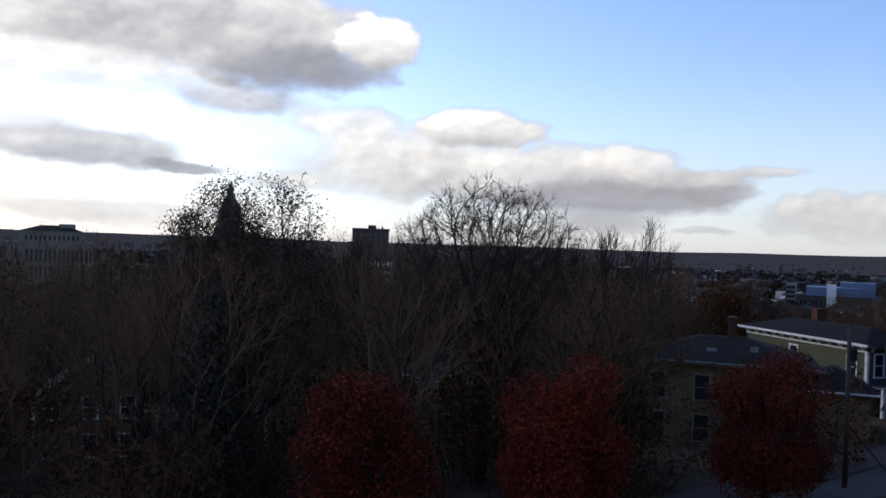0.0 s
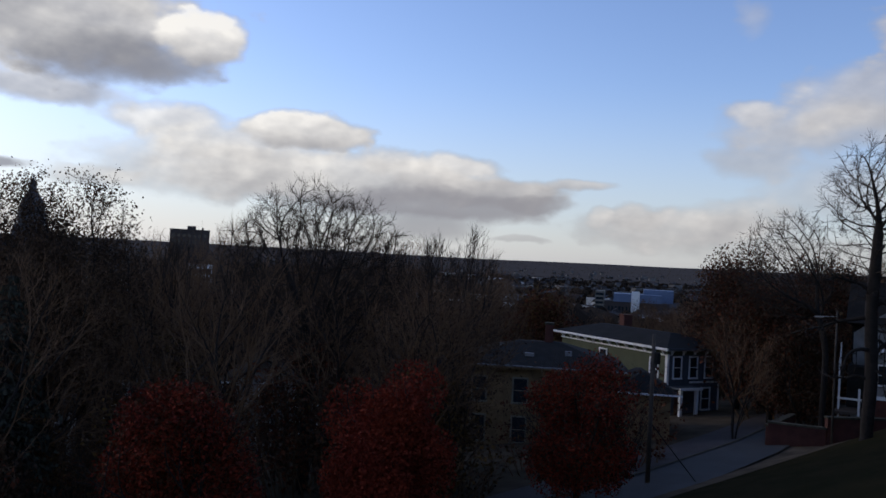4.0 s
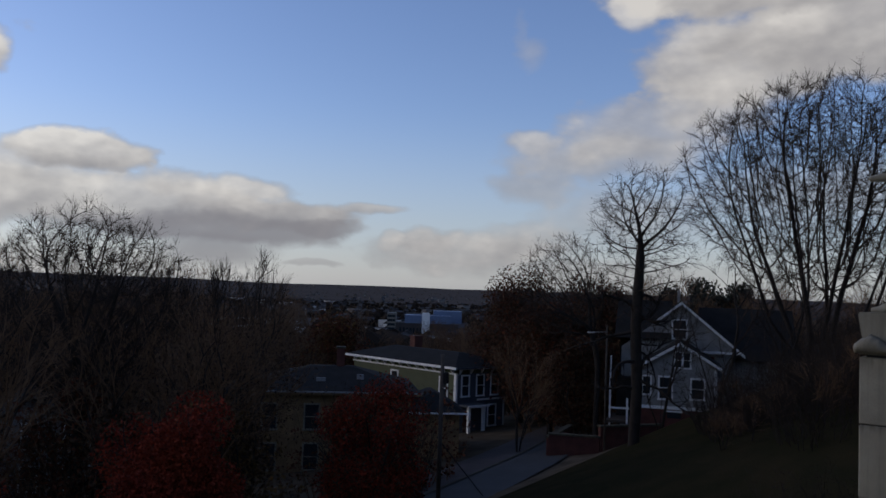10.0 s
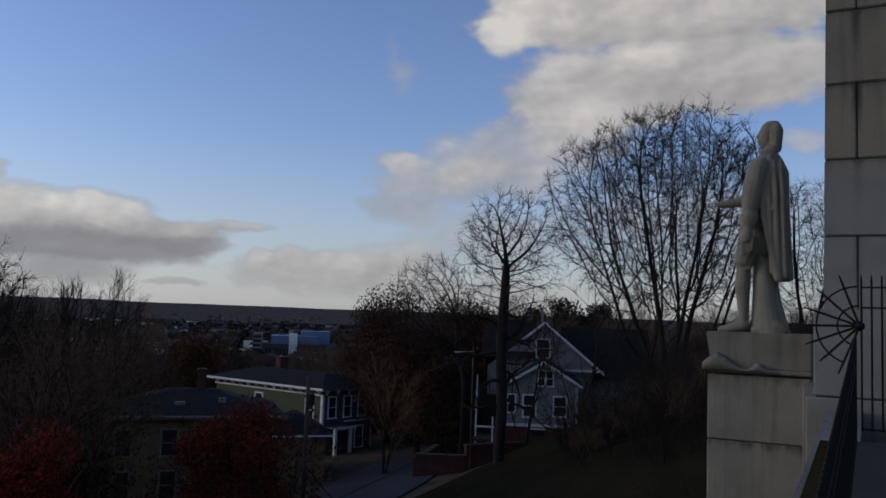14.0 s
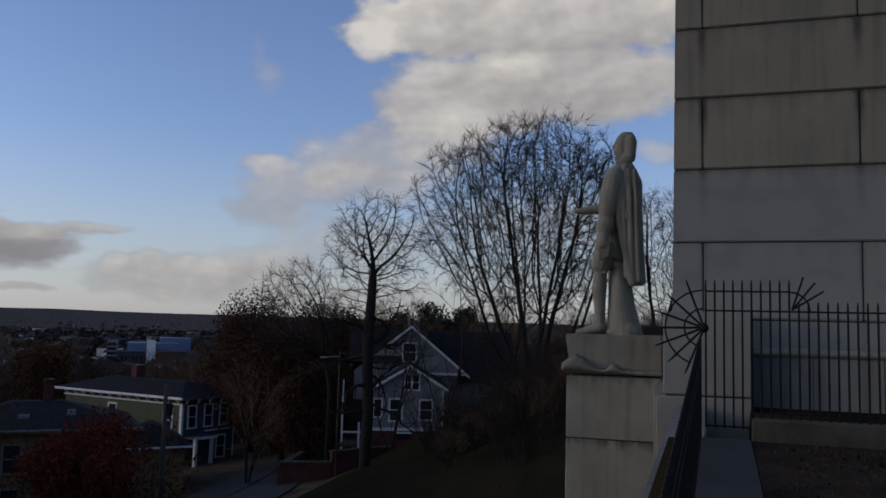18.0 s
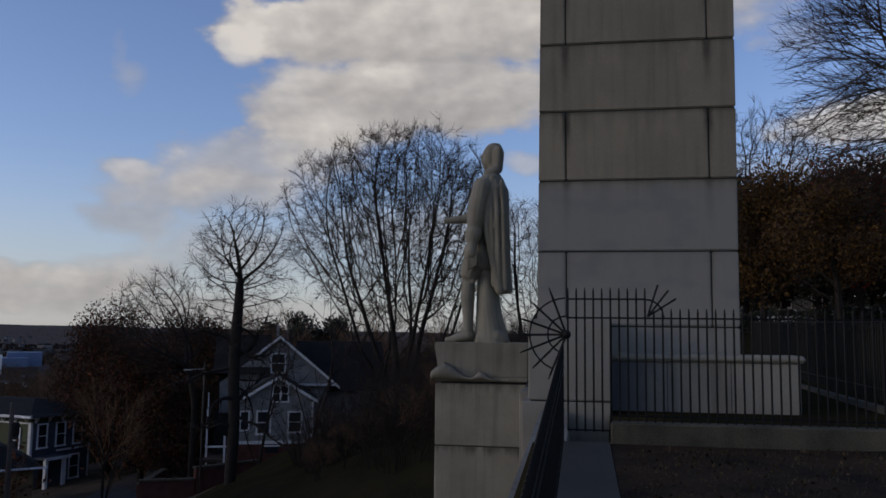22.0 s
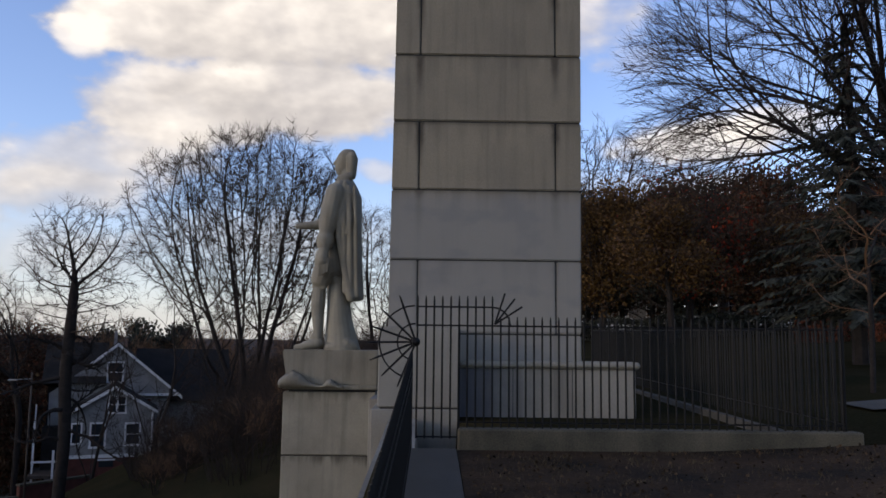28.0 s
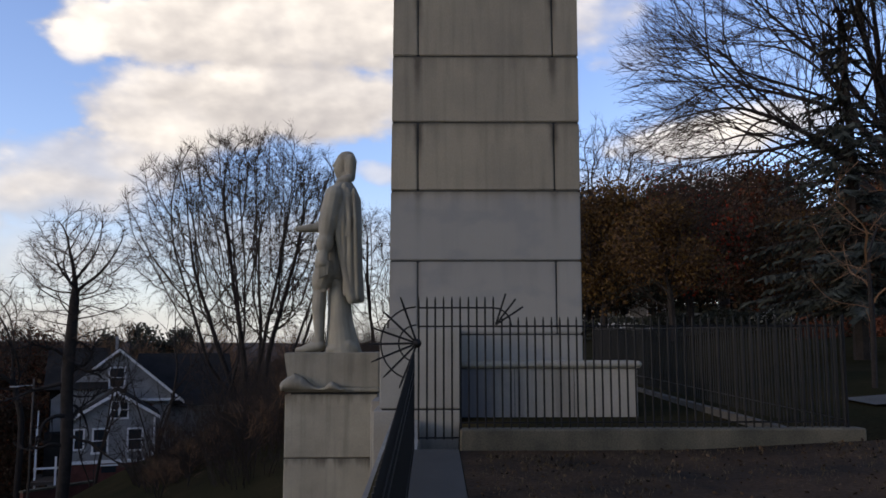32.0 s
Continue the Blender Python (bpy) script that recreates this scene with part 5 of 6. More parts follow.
def white_house():
    h = empty("house", pose(-21.25, 57.4, -8.6, 0, 0, 20), "pale grey clapboard house with white gables and red brick foundation", "house")
    # front wing, gable towards the park
    boxpart("foundation", (-3.0, 2.35, 0.02, 9.0, -1.0, 2.9), M_BRICK, h)
    bm = bmesh.new()
    prism(bm, [(-2.95, 2.9), (2.3, 2.9), (2.3, 6.05), (-0.1, 7.45), (-2.95, 5.75)], 1, 0.0, 9.0)
    part("wall", bm, M_GREYSIDING, h)
    for k in range(18):
        boxpart("clapboard", (-2.95, 2.3, -0.018, 0.01, 3.0 + k * 0.17, 3.15 + k * 0.17), M_GREYSIDING, h)
    for sg, xe, ze in ((-1, -3.3, 5.45), (1, 2.65, 5.75)):
        bm = bmesh.new()
        prism(bm, [(xe, ze), (-0.1, 7.45), (-0.1, 7.62), (xe, ze + 0.17)], 1, -0.35, 9.0)
        part("roof", bm, M_SLATE, h)
        bm = bmesh.new()
        prism(bm, [(xe, ze - 0.12), (-0.1, 7.30), (-0.1, 7.52), (xe, ze + 0.1)], 1, -0.42, -0.36)
        part("rake_board", bm, M_WHITE, h)
    boxpart("trim", (-3.0, 2.36, -0.06, 0.02, 2.8, 3.02), M_WHITE, h)
    for x in (-2.95, 2.2):
        boxpart("corner_board", (x, x + 0.16, -0.05, 0.02, 3.0, 5.7), M_WHITE, h)
    window(h, -1.05, -0.02, 3.55, 0.80, 1.45, "s")
    window(h, 1.10, -0.02, 3.65, 0.80, 1.30, "s")
    window(h, -0.22, -0.02, 5.75, 0.42, 1.0, "s", 0.1)
    window(h, 0.34, -0.02, 5.75, 0.42, 1.0, "s", 0.1)
    window(h, -2.35, -0.02, 3.8, 0.5, 1.2, "s", 0.1)
    # main block behind with a tall gable
    bm = bmesh.new()
    prism(bm, [(-4.4, 0.5), (3.5, 0.5), (3.5, 7.2), (-0.1, 10.2), (-2.6, 8.2), (-4.4, 6.8)], 1, 4.0, 14.0)
    part("wall", bm, M_GREYSIDING, h)
    for xe, ze in ((-1.9, 8.75), (4.4, 6.45)):
        bm = bmesh.new()
        prism(bm, [(xe, ze), (-0.1, 10.2), (-0.1, 10.4), (xe, ze + 0.2)], 1, 3.6, 14.3)
        part("roof", bm, M_SLATE, h)
        bm = bmesh.new()
        prism(bm, [(xe, ze - 0.10), (-0.1, 10.10), (-0.1, 10.32), (xe, ze + 0.12)], 1, 3.5, 3.59)
        part("rake_board", bm, M_WHITE, h)
    boxpart("cornice", (1.2, 4.3, 3.6, 4.1, 6.58, 6.74), M_WHITE, h)
    window(h, -0.2, 3.98, 7.6, 0.9, 1.3, "s")
    # side porch and stair
    boxpart("porch_post", (-5.0, -4.89, 1.0, 1.11, 0.2, 5.2), M_WHITE, h)
    boxpart("porch_post", (-3.7, -3.57, -0.3, -0.17, 1.0, 3.4), M_WHITE, h)
    boxpart("porch_rail", (-4.95, -3.5, -0.05, 0.05, 2.6, 2.72), M_WHITE, h)
    boxpart("porch_floor", (-5.1, -2.95, 0.0, 4.0, 1.6, 1.8), M_WOOD, h)
    boxpart("bay", (-4.6, -2.95, 2.6, 6.0, 1.8, 4.6), M_SLATE, h)
    rod("downpipe", (-4.98, 1.9, 0.4), (-4.98, 1.9, 6.2), 0.05, M_WHITE, h)
    boxpart("basement_window", (-0.9, 0.0, -0.01, 0.1, 2.2, 2.6), M_GLASS, h)
    boxpart("frame", (-1.0, 0.1, -0.03, -0.012, 2.62, 2.72), M_WHITE, h)
    boxpart("vent_pipe", (-0.42, -0.2, 5.6, 5.82, 9.6, 11.2), M_GREYSIDING, h)
    # rear ell with its long roof
    bm = bmesh.new()
    prism(bm, [(4.8, 6.1), (9.4, 9.9), (15.0, 6.0)], 0, 1.2, 8.2)
    part("roof", bm, M_SLATE, h)
    boxpart("wall", (2.6, 7.4, 5.4, 14.6, 0.5, 6.0), M_GREYSIDING, h)
    boxpart("wall", (-4.7, -3.2, 6.6, 14.0, 0.0, 7.4), M_SLATE, h)
    bm = bmesh.new()
    prism(bm, [(3.5, 7.5), (6.6, 10.35), (14.6, 6.6)], 0, -4.9, -0.75)
    part("roof", bm, M_SLATE, h)
    return h


def hip_roof(parent, x0, x1, y0, y1, z, rise, mat, over=0.7, name="roof"):
    x0, x1, y0, y1 = x0 - over, x1 + over, y0 - over, y1 + over
    inset = min(x1 - x0, y1 - y0) / 2 * 0.92
    bm = bmesh.new()
    lo = [bm.verts.new(p) for p in ((x0, y0, z), (x1, y0, z), (x1, y1, z), (x0, y1, z))]
    hi = [bm.verts.new(p) for p in ((x0 + inset, y0 + inset, z + rise), (x1 - inset, y0 + inset, z + rise), (x1 - inset, y1 - inset, z + rise), (x0 + inset, y1 - inset, z + rise))]
    bm.faces.new(lo[::-1]), bm.faces.new(hi)
    for i in range(4):
        j = (i + 1) % 4
        bm.faces.new((lo[i], lo[j], hi[j], hi[i]))
    return part(name, bm, mat, parent)


def green_house():
    """Corner nearest the park at its local origin; long side along -x, entrance front along +y."""
    ang = math.degrees(math.atan2(65.47 - 61.82, -59.25 + 42.97)) - 180
    h = empty("house", pose(-43.3, 61.55, -10.7, 0, 0, ang), "olive and slate-blue two-storey house with white trim and a bracketed cornice", "house")
    L, D = 15.6, 6.1
    H = 5.35
    boxpart("wall", (-L, -0.02, 0.0, D, -0.6, H), M_GREEN, h)
    boxpart("front_wall", (-0.02, 0.06, 0.0, D, -0.6, H), M_BLUEGREY, h)
    boxpart("frieze", (-L - 0.05, 0.10, -0.06, D, H - 0.05, H + 0.32), M_GREEN, h)
    boxpart("architrave", (-L - 0.1, 0.14, -0.1, 0.0, H - 0.14, H - 0.02), M_WHITE, h)
    boxpart("cornice", (-L - 0.7, 0.72, -0.72, -0.55, H + 0.38, H + 0.58), M_WHITE, h)
    boxpart("cornice", (0.55, 0.72, -0.55, D + 0.7, H + 0.38, H + 0.58), M_BLUEGREY, h)
    boxpart("soffit", (-L - 0.68, 0.55, -0.55, D + 0.6, H + 0.33, H + 0.42), M_WHITE, h)
    for k in range(13):
        x = -0.25 - k * 1.24
        bm = bmesh.new()
        prism(bm, [(-0.5, H + 0.33), (-0.06, H + 0.33), (-0.06, H - 0.02), (-0.16, H - 0.02)], 0, x - 0.06, x + 0.06)
        part("bracket", bm, M_WHITE, h)
    for k in range(5):
        y = 0.35 + k * 1.33
        bm = bmesh.new()
        prism(bm, [(0.5, H + 0.33), (0.06, H + 0.33), (0.06, H - 0.1), (0.16, H - 0.1)], 1, y - 0.06, y + 0.06)
        part("bracket", bm, M_WHITE, h)
    hip_roof(h, -L, 0, 0, D, H + 0.58, 1.0, M_SLATE, 0.72)
    boxpart("corner_board", (-0.2, 0.07, -0.05, 0.0, -0.4, H), M_WHITE, h)
    boxpart("corner_board", (0.06, 0.10, -0.05, 0.16, -0.4, H), M_WHITE, h)
    boxpart("corner_board", (0.0, 0.10, D - 0.15, D + 0.02, -0.4, H), M_WHITE, h)
    boxpart("belt", (-L, -0.2, -0.08, 0.0, 2.50, 2.68), M_WHITE, h)
    boxpart("belt", (0.06, 0.14, 2.6, D, 2.80, 2.95), M_WHITE, h)
    for x in (-1.6, -8.8):
        window(h, x, -0.01, 3.0, 0.95, 1.75, "s", 0.14)
        window(h, x, -0.01, 0.35, 0.95, 1.75, "s", 0.14)
    for y in (1.1, 2.95, 4.75):
        window(h, 0.07, y, 3.3, 0.80, 1.75, "e", 0.12)
    window(h, 0.07, 4.5, 0.5, 0.9, 1.8, "e", 0.12)
    # porch
    boxpart("porch_roof", (0.08, 1.5, 0.25, 2.75, 2.44, 2.60), M_BLUEGREY, h)
    boxpart("porch_fascia", (1.5, 1.56, 0.2, 2.8, 2.40, 2.62), M_WHITE, h)
    boxpart("porch_floor", (0.08, 1.45, 0.25, 2.8, -0.6, -0.2), M_WOOD, h)
    for y in (0.55, 2.35):
        boxpart("porch_post", (1.1, 1.36, y - 0.13, y + 0.13, -0.2, 2.38), M_WHITE, h)
    boxpart("door", (0.06, 0.13, 0.95, 1.9, -0.2, 1.95), M_BRICK, h)
    for x, y in ((-10.8, 4.2),):
        boxpart("chimney", (x - 0.35, x + 0.35, y - 0.5, y + 0.5, H + 0.9, H + 2.5), M_BRICK, h)
        boxpart("chimney_cap", (x - 0.42, x + 0.42, y - 0.58, y + 0.58, H + 2.5, H + 2.64), M_BRICK, h)
    return h


def brown_house():
    ang = math.degrees(math.atan2(47.91 - 40.81, -39.35 + 46.67))
    h = empty("house", pose(-46.6, 40.8, -12.0, 0, 0, ang), "tan masonry two-storey house with a low dark hipped roof", "house")
    boxpart("wall", (0, 11.5, 0, 9.0, -1.0, 6.2), M_TAN, h)
    hip_roof(h, 0, 11.5, 0, 9.0, 6.35, 1.5, M_SLATE, 0.8)
    boxpart("cornice", (-0.75, 12.25, -0.75, -0.6, 6.2, 6.42), M_TAN, h)
    boxpart("wall", (-2.6, 0, 2.0, 8.0, -1.0, 5.6), M_TAN, h)
    hip_roof(h, -2.6, 0.4, 2.0, 8.0, 5.7, 0.8, M_SLATE, 0.4)
    for x in (1.4, 4.4, 7.2, 10.0):
        window(h, x, -0.01, 3.7, 0.95, 1.7, "s", 0.12, M_GRANITE_PALE)
        window(h, x, -0.01, 0.8, 0.95, 1.8, "s", 0.12, M_GRANITE_PALE)
    window(h, -1.4, 1.99, 3.1, 0.9, 1.5, "s", 0.12, M_GRANITE_PALE)
    window(h, -1.4, 1.99, 0.4, 0.9, 1.6, "s", 0.12, M_GRANITE_PALE)
    for z in (0.2, 3.1):
        boxpart("string_course", (-0.05, 11.55, -0.07, 0.0, z, z + 0.22), M_TAN, h)
    for x in (-0.02, 11.22):
        boxpart("quoin_strip", (x, x + 0.3, -0.05, 0.0, -0.9, 6.15), M_TAN, h)
    boxpart("gutter", (-0.8, 12.3, -0.86, -0.75, 6.36, 6.46), M_GREYSIDING, h)
    boxpart("skylight", (4.6, 5.3, 1.2, 1.6, 6.9, 7.2), M_GREYSIDING, h)
    boxpart("skylight", (7.6, 8.1, 1.6, 1.9, 7.1, 7.45), M_GREYSIDING, h)
    boxpart("gutter", (11.0, 15.7, -1.7, -1.6, 5.08, 5.2), M_WHITE, h)
    # bay roof towards the street
    boxpart("wall", (11.5, 15.0, -1.0, 5.0, -1.0, 5.0), M_TAN, h)
    hip_roof(h, 11.5, 15.0, -1.0, 5.0, 5.1, 1.3, M_SLATE, 0.6)
    for x in (6.4,):
        boxpart("chimney", (x - 0.3, x + 0.3, 4.0, 4.7, 7.2, 9.2), M_BRICK, h)
        boxpart("chimney_cap", (x - 0.36, x + 0.36, 3.94, 4.76, 9.2, 9.35), M_CONCRETE, h)
    return h


white_house()
green_house()
brown_house()

# ---- street lamp by the pale house ----
lamp = empty("street_lamp", pose(-24.0, 51.1, ground_z(-24.0, 51.1)), "slim metal street lamp with a white head on an arm", "street lamp")
top = -0.05 - ground_z(-24.0, 51.1)
rod("pole", (0, 0, -0.4), (0, 0, top), 0.075, M_WOOD, lamp, 8, 0.055)
rod("arm", (0, 0, top - 0.38), (-0.75, -0.35, top - 0.42), 0.03, M_GREYSIDING, lamp)
bm = bmesh.new()
box(bm, -1.2, -0.65, -0.5, -0.32, top - 0.5, top - 0.40, bevel=0.04)
part("lamp_head", bm, M_GREYSIDING, lamp, "white lamp head")

# ---- utility pole ----
pole = empty("utility_pole", pose(-26.2, 35.9, ground_z(-26.2, 35.9)), "weathered wooden utility pole beside the street", "utility pole")
rod("pole", (0, 0, -0.5), (0, 0, 7.7), 0.13, M_WOOD, pole, 10, 0.10)
bm = bmesh.new()
box(bm, 0.1, 0.38, -0.14, 0.14, 6.2, 6.8, bevel=0.06)
part("transformer", bm, M_SLATE, pole)
rod("guy_wire", (0, 0, 3.2), (2.2, 1.6, 0.0), 0.03, M_IRON, pole)

# ---- low brick walls beside the street ----
def brick_wall(a, b, h, label):
    a, b = Vector(a), Vector(b)
    ln = (b - a).length
    e = empty("brick_wall", pose(a.x, a.y, min(ground_z(*a), ground_z(*b)) - 0.2, 0, 0, math.degrees(math.atan2(b.y - a.y, b.x - a.x))), label, "wall")
    boxpart("body", (0, ln, -0.16, 0.16, -0.6, h), M_BRICK, e)
    boxpart("coping", (-0.05, ln + 0.05, -0.22, 0.22, h, h + 0.12), M_CONCRETE, e)


brick_wall((-27.6, 50.2), (-24.6, 51.6), 1.7, "low red brick garden wall with a concrete coping")
brick_wall((-27.6, 50.2), (-29.0, 56.0), 1.5, "low red brick garden wall along the street")
brick_wall((-24.6, 51.6), (-22.0, 55.5), 1.9, "low red brick garden wall below the pale house")

# ---- trees, nearest first ----
leafy_tree("red_tree", on_ground(-27.6, 11.5), "small maple in red and rust autumn leaf", 11, 7.6, 3.5, 0.3, 46000, 0.066, M_RED, mat2=M_RUST, share=0.4, group="red street trees", lobes=26)
leafy_tree("red_tree", on_ground(-26.6, 19.5), "small maple in deep red autumn leaf", 12, 7.6, 3.3, 0.3, 46000, 0.066, M_RED, group="red street trees", lobes=26)
leafy_tree("red_tree", on_ground(-26.2, 30.4), "small dark red maple in autumn leaf beside the street", 13, 7.4, 3.0, 0.3, 38000, 0.066, M_RED, mat2=M_DRY, share=0.3, group="red street trees", lobes=26)
bare_tree("bare_tree", on_ground(-41.2, 24.6), "broad leafless tree with a rounded crown of fine twigs", seed=3, height=17.0, crown_r=5.4, crown_base=7.0, trunk_r=0.32, twig=0.012, twigs=6, twig_len=0.7, flow=2400, mid=12.2, fork=5.0, limbs=12, lean=1.0, reach=0.15)
slender = bare_tree("bare_tree", on_ground(-19.1, 44.45), "slender leafless tree with a tall dark straight trunk", seed=8, height=15.5, crown_r=3.1, crown_base=6.8, trunk_r=0.32, twig=0.011, twigs=4, twig_len=0.55, flow=900, mid=12.0, fork=5.5, limbs=10, lean=0.62, reach=0.5, shift=(0.15, 0), shell=0.4)
bare_tree("bare_tree", on_ground(-26.0, 54.0), "small leafless tree with a fan of branches leaning over the street", seed=21, height=14.8, crown_r=3.3, crown_base=7.6, trunk_r=0.2, twig=0.011, twigs=4, twig_len=0.6, flow=900, mid=10.6, fork=5.0, limbs=8, lean=0.9, reach=0.1, shift=(-2.2, -1.1))
bare_tree("bare_tree", on_ground(-13.0, 59.0), "large many-stemmed leafless tree with a high domed crown", seed=5, height=19.5, crown_r=8.0, crown_base=5.0, trunk_r=0.44, stems=11, twig=0.013, twigs=6, twig_len=0.75, flow=4200, mid=12.6, fork=0.5, lean=1.1)
bare_tree("bare_tree", on_ground(-5.0, 68.0), "leafless tree with a few brown leaves beyond the statue", seed=9, height=13.0, crown_r=4.2, crown_base=2.0, trunk_r=0.24, stems=5, leafy=60, leaf_mat=M_DRY, flow=1100, mid=7.5, fork=0.5, lean=0.6)
for i, (a, el_, rr, lf_) in enumerate(((79.2, 2.2, 2.0, 5000), (77.0, 3.95, 3.0, 15000), (73.3, 4.1, 3.2, 7500), (75.4, 1.6, 2.6, 7000), (71.6, 0.8, 2.4, 4000))):
    x, y = -math.sin(radians(a)) * 60, math.cos(radians(a)) * 60
    hh = 1.8 + 60 * math.tan(radians(el_)) - ground_z(x, y)
    bare_tree("bare_tree", on_ground(x, y), "thin tree with withered dark leaves hanging on", seed=14 + i, height=hh, crown_r=rr, crown_base=hh * 0.28, trunk_r=0.2, twig=0.014, flow=420, mid=hh * 0.66, fork=hh * 0.25, limbs=9, lean=0.7, reach=0.4, leafy=lf_, leaf_mat=M_DRY, group="thin trees before the dome")
for i, (px_, py_, hh) in enumerate(((-46.5, 38.0, 15.2), (-44.6, 39.6, 15.6), (-48.5, 36.2, 15.0), (-53.0, 21.5, 15.5))):
    bare_tree("bare_tree", on_ground(px_, py_), "upright leafless tree with a brush of thin twigs", seed=23 + i, height=hh, crown_r=2.3, crown_base=6.0, trunk_r=0.16, up=0.35, reach=0.5, limbs=16, forks=7, most=6000, group="brushy trees by the roofs")
leafy_tree("rust_tree", on_ground(-41.0, 69.0), "broad tree in dark rust-brown leaf behind the street", 31, 15.4, 5.8, 1.2, 34000, 0.11, M_RUST, 0.3, mat2=M_DRY, share=0.65, lobes=46)
leafy_tree("rust_tree", on_ground(-34.5, 72.0), "dark brown leafy tree behind the street", 32, 13.4, 5.4, 1.0, 26000, 0.11, M_DRY, 0.3, mat2=M_RUST, share=0.3, lobes=40)
leafy_tree("orange_tree", on_ground(-75.9, 79.7), "rust-brown leafy tree beyond the roofs", 33, 14.0, 5.8, 3.0, 14000, 0.17, M_RUST, 0.3, mat2=M_OCHRE, share=0.4, lobes=30)
leafy_tree("pine_tree", on_ground(-36.2, 101.0), "dark broad-topped pine behind the pale house", 41, 14.6, 4.6, 5.5, 9000, 0.2, M_NEEDLE, 0.25, lobes=22)
leafy_tree("pine_tree", on_ground(-31.0, 103.0), "small dark pine behind the pale house", 44, 12.6, 3.0, 5.0, 4000, 0.2, M_NEEDLE, 0.2, lobes=14)
leafy_tree("rust_tree", on_ground(-33.2, 60.5), "dark red-brown leafy tree beside the street", 34, 11.4, 4.6, 0.4, 30000, 0.10, M_DRY, 0.25, mat2=M_RUST, share=0.4, lobes=40)
leafy_tree("rust_tree", on_ground(-29.6, 58.0), "low dark brown leafy tree beside the street", 35, 8.6, 3.6, 0.3, 20000, 0.09, M_DRY, 0.2, mat2=M_RUST, share=0.25, lobes=30)
conifer("spruce_tree", on_ground(12.6, 25.8), "tall dark spruce on the lawn", 42, 11.4, 4.2, 1.4, 40, 15, 0.17, 0.36)
bare_tree("bare_tree", on_ground(16.5, 30.5), "wide-spreading leafless tree reaching over the lawn", seed=51, height=19.5, crown_r=10.2, crown_base=5.0, trunk_r=0.42, up=0.0, reach=0.25, twig=0.009, twig_len=0.7, egg=-0.05, most=12000, limbs=14, twigs=4, forks=7, seg=3.4)
bare_tree("bare_tree", on_ground(14.6, 76.0), "leafless tree beyond the monument", seed=52, height=19.5, crown_r=7.4, crown_base=5.0, trunk_r=0.34, twig=0.016, flow=1300, mid=12.0, fork=4.0, limbs=10, lean=1.0, reach=0.25)
leafy_tree("red_tree", on_ground(17.0, 57.0), "maple in dark red autumn leaf at the edge of the lawn", 61, 13.2, 4.8, 2.6, 18000, 0.12, M_RED, 0.25, mat2=M_DRY, share=0.8, lobes=30)
leafy_tree("yellow_tree", on_ground(10.6, 54.0), "small tree in ochre and brown leaf", 62, 10.5, 4.6, 2.3, 14000, 0.11, M_OCHRE, 0.2, mat2=M_DRY, share=0.25, lobes=26)
leafy_tree("yellow_tree", on_ground(13.6, 49.0), "small tree in ochre-yellow leaf at the edge of the lawn", 63, 8.6, 3.6, 2.4, 9000, 0.10, M_OCHRE, 0.2, mat2=M_DRY, share=0.45, lobes=20)

bare_tree("sapling", on_ground(8.6, 17.6), "young leafless tree with a pale forked stem on the lawn", seed=91, height=4.6, crown_r=1.5, crown_base=1.4, trunk_r=0.06, twig=0.006, twigs=2, twig_len=0.35, flow=70, mid=3.2, fork=0.8, limbs=4, lean=0.6, reach=0.2, twig_mat=M_TWIG_LIGHTENED)
for i, (x, y) in enumerate(((19.0, 42.0), (21.6, 41.0), (24.0, 40.5))):
    thicket("shrub", on_ground(x, y), "low shrub in dull red leaf at the edge of the lawn", 95 + i, 1.5, 1.5, 30, 3, M_RUST, "red shrubs by the lawn", M_BRUSH)

for i, (x, y, hh, rr) in enumerate(((-16.6, 50.5, 9.5, 3.2), (-20.6, 52.0, 8.5, 2.6), (-12.6, 49.0, 7.5, 2.8))):
    bare_tree("bare_tree", on_ground(x, y), "small leafless tree with tangled branches before the pale house", seed=55 + i, height=hh, crown_r=rr, crown_base=1.6, trunk_r=0.12, stems=3, lean=0.7, up=0.05, forks=6, twig=0.014, group="small trees before the pale house")

# woods on the slope: a few kinds, planted many times
kinds = []
for i in range(5):
    kinds.append(bare_tree("bare_tree", on_ground(-48 - 5 * i, -2 + 9 * i), "leafless tree in the wooded slope", seed=70 + i, height=14 + i, crown_r=3.8 + 0.4 * i, crown_base=4, trunk_r=0.2, reach=0.25, up=0.12, forks=5, twigs=2, twig_len=1.3, most=1300, twig=0.016, twig_mat=M_TWIG_LIGHTENED, stems=1 + 3 * (i % 2), lean=0.3, leafy=(3000, 2400, 2700, 0, 0)[i], group="trees of the wooded slope"))
rng = random.Random(5)
spots = []
while len(spots) < 120:
    a, d = radians(rng.uniform(26, 98)), rng.uniform(36, 150)
    x, y = -math.sin(a) * d, math.cos(a) * d
    if x > -30 or (-64 < x < -34 and 30 < y < 76) or any((x - p) ** 2 + (y - q) ** 2 < 20 for p, q in spots):
        continue
    spots.append((x, y))
    top = 2.2 - ground_z(x, y)                 # the wood's top stays about level with the terrace
    size = min(1.4, max(0.5, (rng.uniform(0.8, 1.08) if 0.75 < a < 1.42 else rng.uniform(0.55, 0.9)) * top / 17.0))
    k = copy_thing(rng.choice(kinds), pose(*on_ground(x, y), 0, 0, rng.uniform(0, 360)))
    k.scale = (size, size, size)
